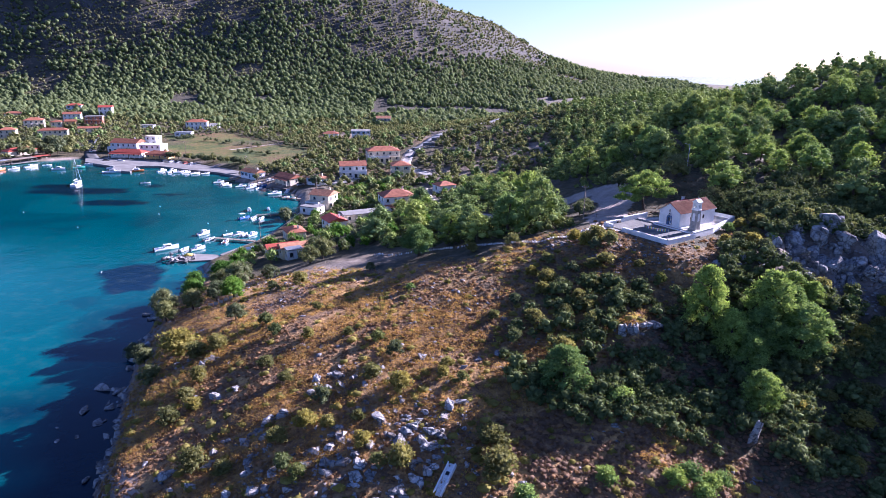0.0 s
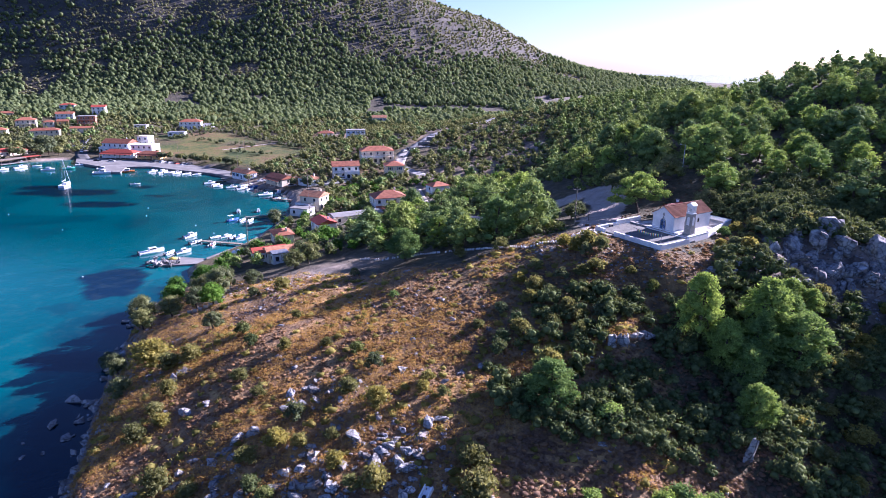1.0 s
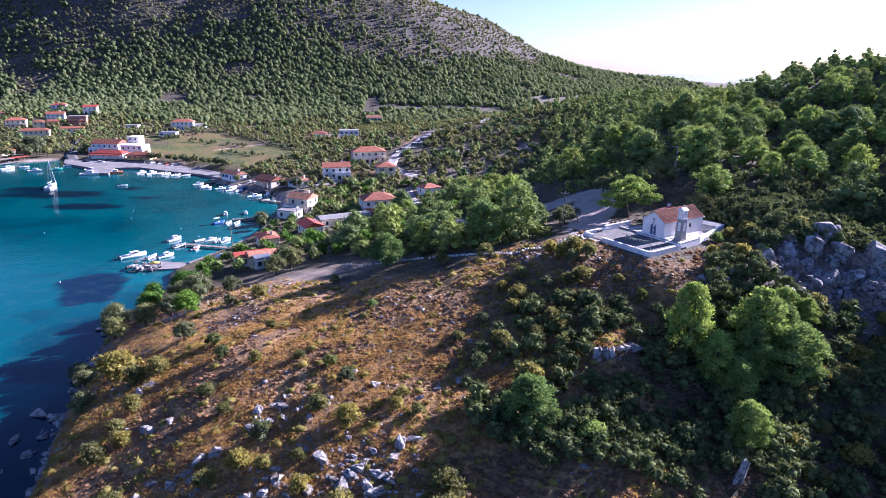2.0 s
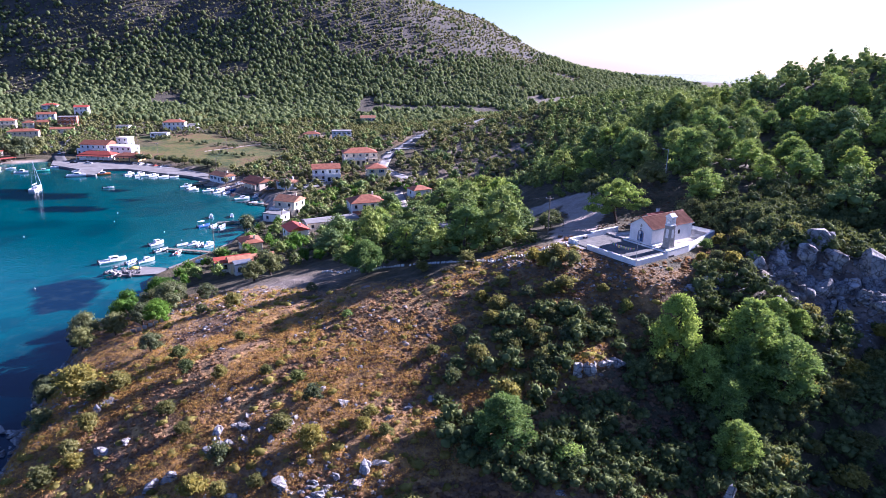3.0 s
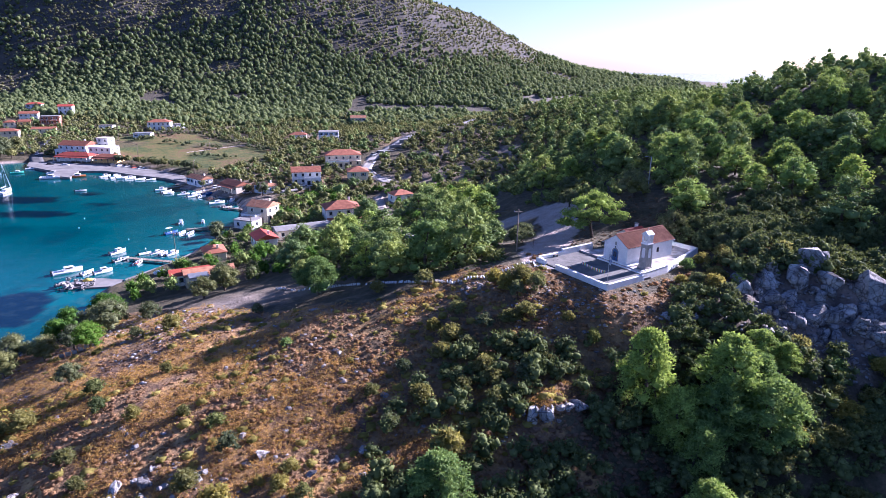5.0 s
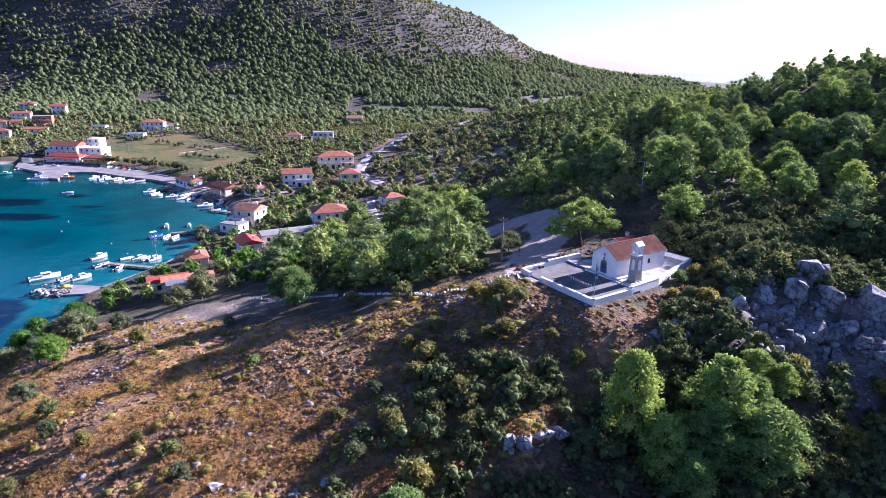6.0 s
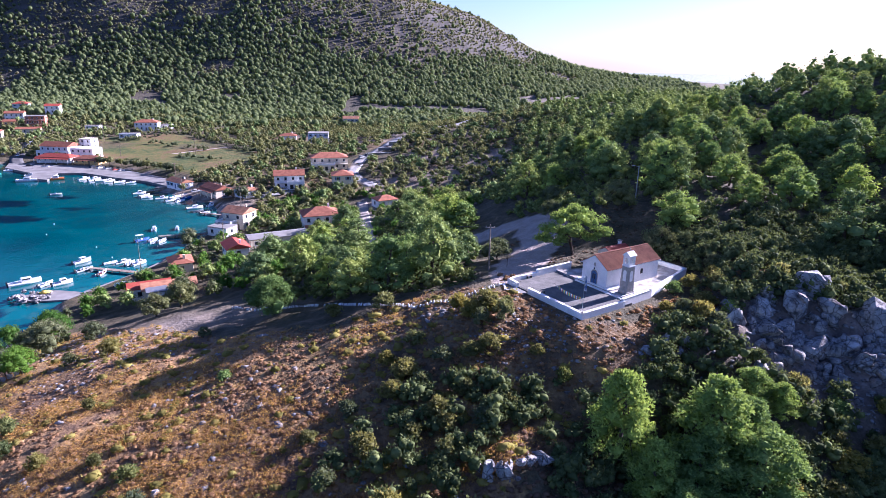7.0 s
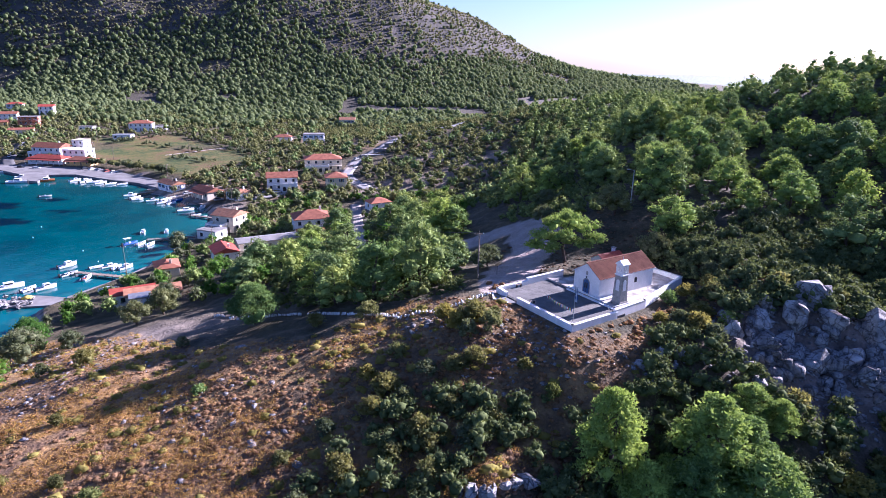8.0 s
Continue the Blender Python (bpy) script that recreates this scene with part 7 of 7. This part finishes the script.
# ---- cars ----
def make_car(paint, label, group="parked cars"):
    ob = empty("car", Matrix(), label, "car", group)
    side = [(-2.05, 0.35), (2.05, 0.35), (2.08, 0.7), (1.95, 0.92), (1.0, 1.0), (-1.85, 1.02), (-2.08, 0.85)]
    bm = raised(side, "y", -0.86, 1.72)
    bmesh.ops.bevel(bm, geom=bm.edges[:], offset=0.06, segments=1, affect="EDGES")
    part("body", bm, paint, ob)
    top = [(-1.75, 1.0), (1.0, 1.0), (0.35, 1.48), (-1.2, 1.5)]
    part("cabin_glass", raised(top, "y", -0.76, 1.52), GLASS, ob)
    part("roof", box(-1.2, -0.74, 1.48, 0.36, 0.74, 1.54, 0.03), paint, ob)
    for x in (-1.3, 1.3):
        for s in (-1, 1):
            wheel = part("wheel", tube((x, s * 0.72, 0.33), (x, s * 0.9, 0.33), 0.33, None, 14), DARK, ob)
            part("rim", tube((x, s * 0.89, 0.33), (x, s * 0.915, 0.33), 0.19, None, 10), METAL, wheel)
    for s in (-1, 1):
        part("headlight", box(2.04, s * 0.6 - 0.18, 0.62, 2.1, s * 0.6 + 0.18, 0.78, 0.02), GLASS, ob)
    return ob


def build_cars():
    kinds = [make_car(CAR_WHITE, "white car parked in the village"), make_car(CAR_DARK, "dark car parked in the village"), make_car(METAL, "silver car parked in the village"), make_car(RED, "red car parked in the village")]

    def park(k, x, y, turn):
        ob = copy_thing(kinds[k], pose(x, y, max(ground_at(x, y), 0.3) + 0.32, 0, 0, turn))

    for i, (x, y) in enumerate(((-239, 413), (-243, 421), (-247, 430), (-251, 439), (-255, 448), (-259, 457), (-263, 466), (-267, 475), (-271, 486), (-249, 414), (-256, 433))):
        park((0, 2, 0, 1, 0, 0, 2, 3, 0, 1, 2)[i], x, y, 118)
    for k, x, y, turn in ((1, -214, 385.5, 8), (0, -204, 383.5, 12), (1, -176, 383, 60), (0, -171, 381.5, 60), (2, -166, 380, 62), (3, -160, 377, 60), (0, -155, 374, 55), (1, -57, 304.5, 30), (1, -52.5, 309, 35), (0, -48, 311.5, 35),
                          (2, -20.5, 372.5, 55), (1, -17.5, 376, 55), (0, -91, 316, 42), (2, -72, 302.5, 40)):
        park(k, x, y, turn)
    for k in kinds:
        away(k)


# ---- poles and wires ----
def make_pole(x, y, tall, label, arm=True, lamp=False, metal=False):
    z = ground_at(x, y)
    ob = empty("street_lamp" if lamp else "utility_pole", pose(x, y, max(z, 0.2) - 0.3), label, "street lamp" if lamp else "utility pole", "poles")
    part("pole", tube((0, 0, 0), (0.05, 0, tall), 0.15, 0.09), METAL if metal else WOOD, ob)
    if arm:
        part("crossarm", box(-0.8, -0.06, tall - 0.6, 0.8, 0.06, tall - 0.45), WOOD, ob)
        for u in (-0.7, 0, 0.7):
            part("insulator", tube((u, 0, tall - 0.45), (u, 0, tall - 0.25), 0.05, 0.03, 6), WHITE, ob)
    if lamp:
        part("lamp_arm", tube((0, 0, tall - 0.15), (-1.1, -0.2, tall + 0.1), 0.045), METAL, ob)
        part("lamp_head", box(-1.5, -0.34, tall + 0.02, -0.95, -0.06, tall + 0.16, 0.03), METAL, ob)
    return Vector((x, y, z + tall - 0.55))


def hang(a, b, name="cable"):
    """One sagging cable as a single bent tube."""
    side = Vector((-(b - a).y, (b - a).x, 0)).normalized()
    co, faces, r = [], [], 0.035
    for i in range(13):
        t = i / 12
        p = a.lerp(b, t)
        p.z -= 4 * t * (1 - t) * (b - a).length * 0.018
        for u, v in ((1, 0), (0, 1), (-1, 0), (0, -1)):
            co.append((p + side * u * r + Vector((0, 0, v * r)))[:])
    for i in range(12):
        for j in range(4):
            k = (j + 1) % 4
            faces.append((i * 4 + j, i * 4 + k, i * 4 + 4 + k, i * 4 + 4 + j))
    ob = mesh_ob(name, co, faces, DARK)
    return tagged(ob, "thin dark overhead cable slung between poles", "cable", "overhead cables")


def build_poles():
    a = make_pole(32.6, 136.6, 8.6, "dark wooden pole at the lane beside the chapel")
    make_pole(65.2, 161.5, 7.2, "grey metal lamp post standing in the hillside scrub", False, True, True)
    b = make_pole(-63.5, 203.5, 9.5, "dark wooden pole beside the small pier")
    c = make_pole(-47.0, 226.5, 9.0, "wooden pole between the cottages")
    d = make_pole(-60.5, 286.0, 9.0, "wooden pole behind the shore trees")
    e = make_pole(-98.5, 318.5, 9.5, "tall wooden pole on the quay")
    f = make_pole(-112.0, 343.5, 9.5, "tall wooden pole behind the quay houses")
    g = make_pole(-172.6, 408.2, 9.0, "wooden pole at the meadow's edge")
    h = make_pole(-192.7, 424.4, 9.0, "wooden pole in the meadow")
    make_pole(-228, 470.8, 11.0, "wooden pole behind the inn")
    make_pole(-216.5, 472, 13.0, "tall wooden pole behind the meadow")
    i = make_pole(-133.7, 425.7, 10.0, "lone wooden pole in the meadow")
    j = make_pole(205, 318, 10.0, "wooden pole on the wooded ridge")
    k = make_pole(176, 296, 10.0, "wooden pole on the wooded ridge")
    for p, q in ((b, c), (c, d), (d, e), (e, f), (f, i), (g, h), (j, k), (a, Vector((8, 178, 26)))):
        hang(p, q)
    small = empty("bare_sapling", pose(35.9, 137.6, ground_at(35.9, 137.6)), "leafless sapling tied to a stake by the forecourt", "tree")
    part("trunk", tube((0, 0, -0.2), (0.1, 0, 2.6), 0.05, 0.025), BARK, small)
    for u, v, w in ((-0.9, 0.2, 2.6), (0.7, -0.3, 2.9), (-0.4, -0.6, 3.2)):
        part("branch", tube((0.05, 0, 1.3), (u, v, w), 0.03, 0.01, 5), BARK, small)


def build_odds():
    wall = empty("whitewashed_chute", pose(0.7, 63.9, ground_at(0.7, 63.9) - 0.05, 19, 0, -25), "whitewashed concrete chute on the slope's foot", "chute")
    part("floor", box(-0.42, -2.4, 0.0, 0.42, 2.4, 0.3, 0.03), WHITE, wall)
    for s in (-1, 1):
        part("side", box(s * 0.5 - 0.09, -2.4, 0.0, s * 0.5 + 0.09, 2.4, 0.6, 0.03), WHITE, wall)
    part("hatch", box(-0.22, 0.6, 0.3, 0.22, 1.1, 0.42, 0.02), DARK, wall)
    net = empty("net_heap", pose(-83.2, 189.5, 0.45), "heap of yellow fishing nets on the jetty", "fishing nets")
    co, tri = stone_shape(820, 40, 0.4)
    mesh_ob("nets", co * 1.4, tri, YELLOW, net)
    tarp = empty("covered_boat", pose(-62.5, 191.5, max(ground_at(-62.5, 191.5), 0.8), 0, 0, 40), "boat under a white tarpaulin pulled up on the walk", "covered boat")
    co, tri = stone_shape(821, 40, 0.5)
    mesh_ob("tarpaulin", co * np.array([2.6, 1.1, 1.2]) + np.array([0, 0, 0.4]), tri, WHITE, tarp)
    shelter = empty("fence", Matrix(), "low blue-grey sheet fence on the slope above the shore", "fence")
    for i in range(6):
        x, y = -52.5 + i * 1.1, 126.5 + i * 0.25
        part("panel", box(x, y, ground_at(x, y) - 0.2, x + 1.02, y + 0.06, ground_at(x, y) + 1.0), METAL, shelter)


build_boats()
build_cars()
build_poles()
build_odds()
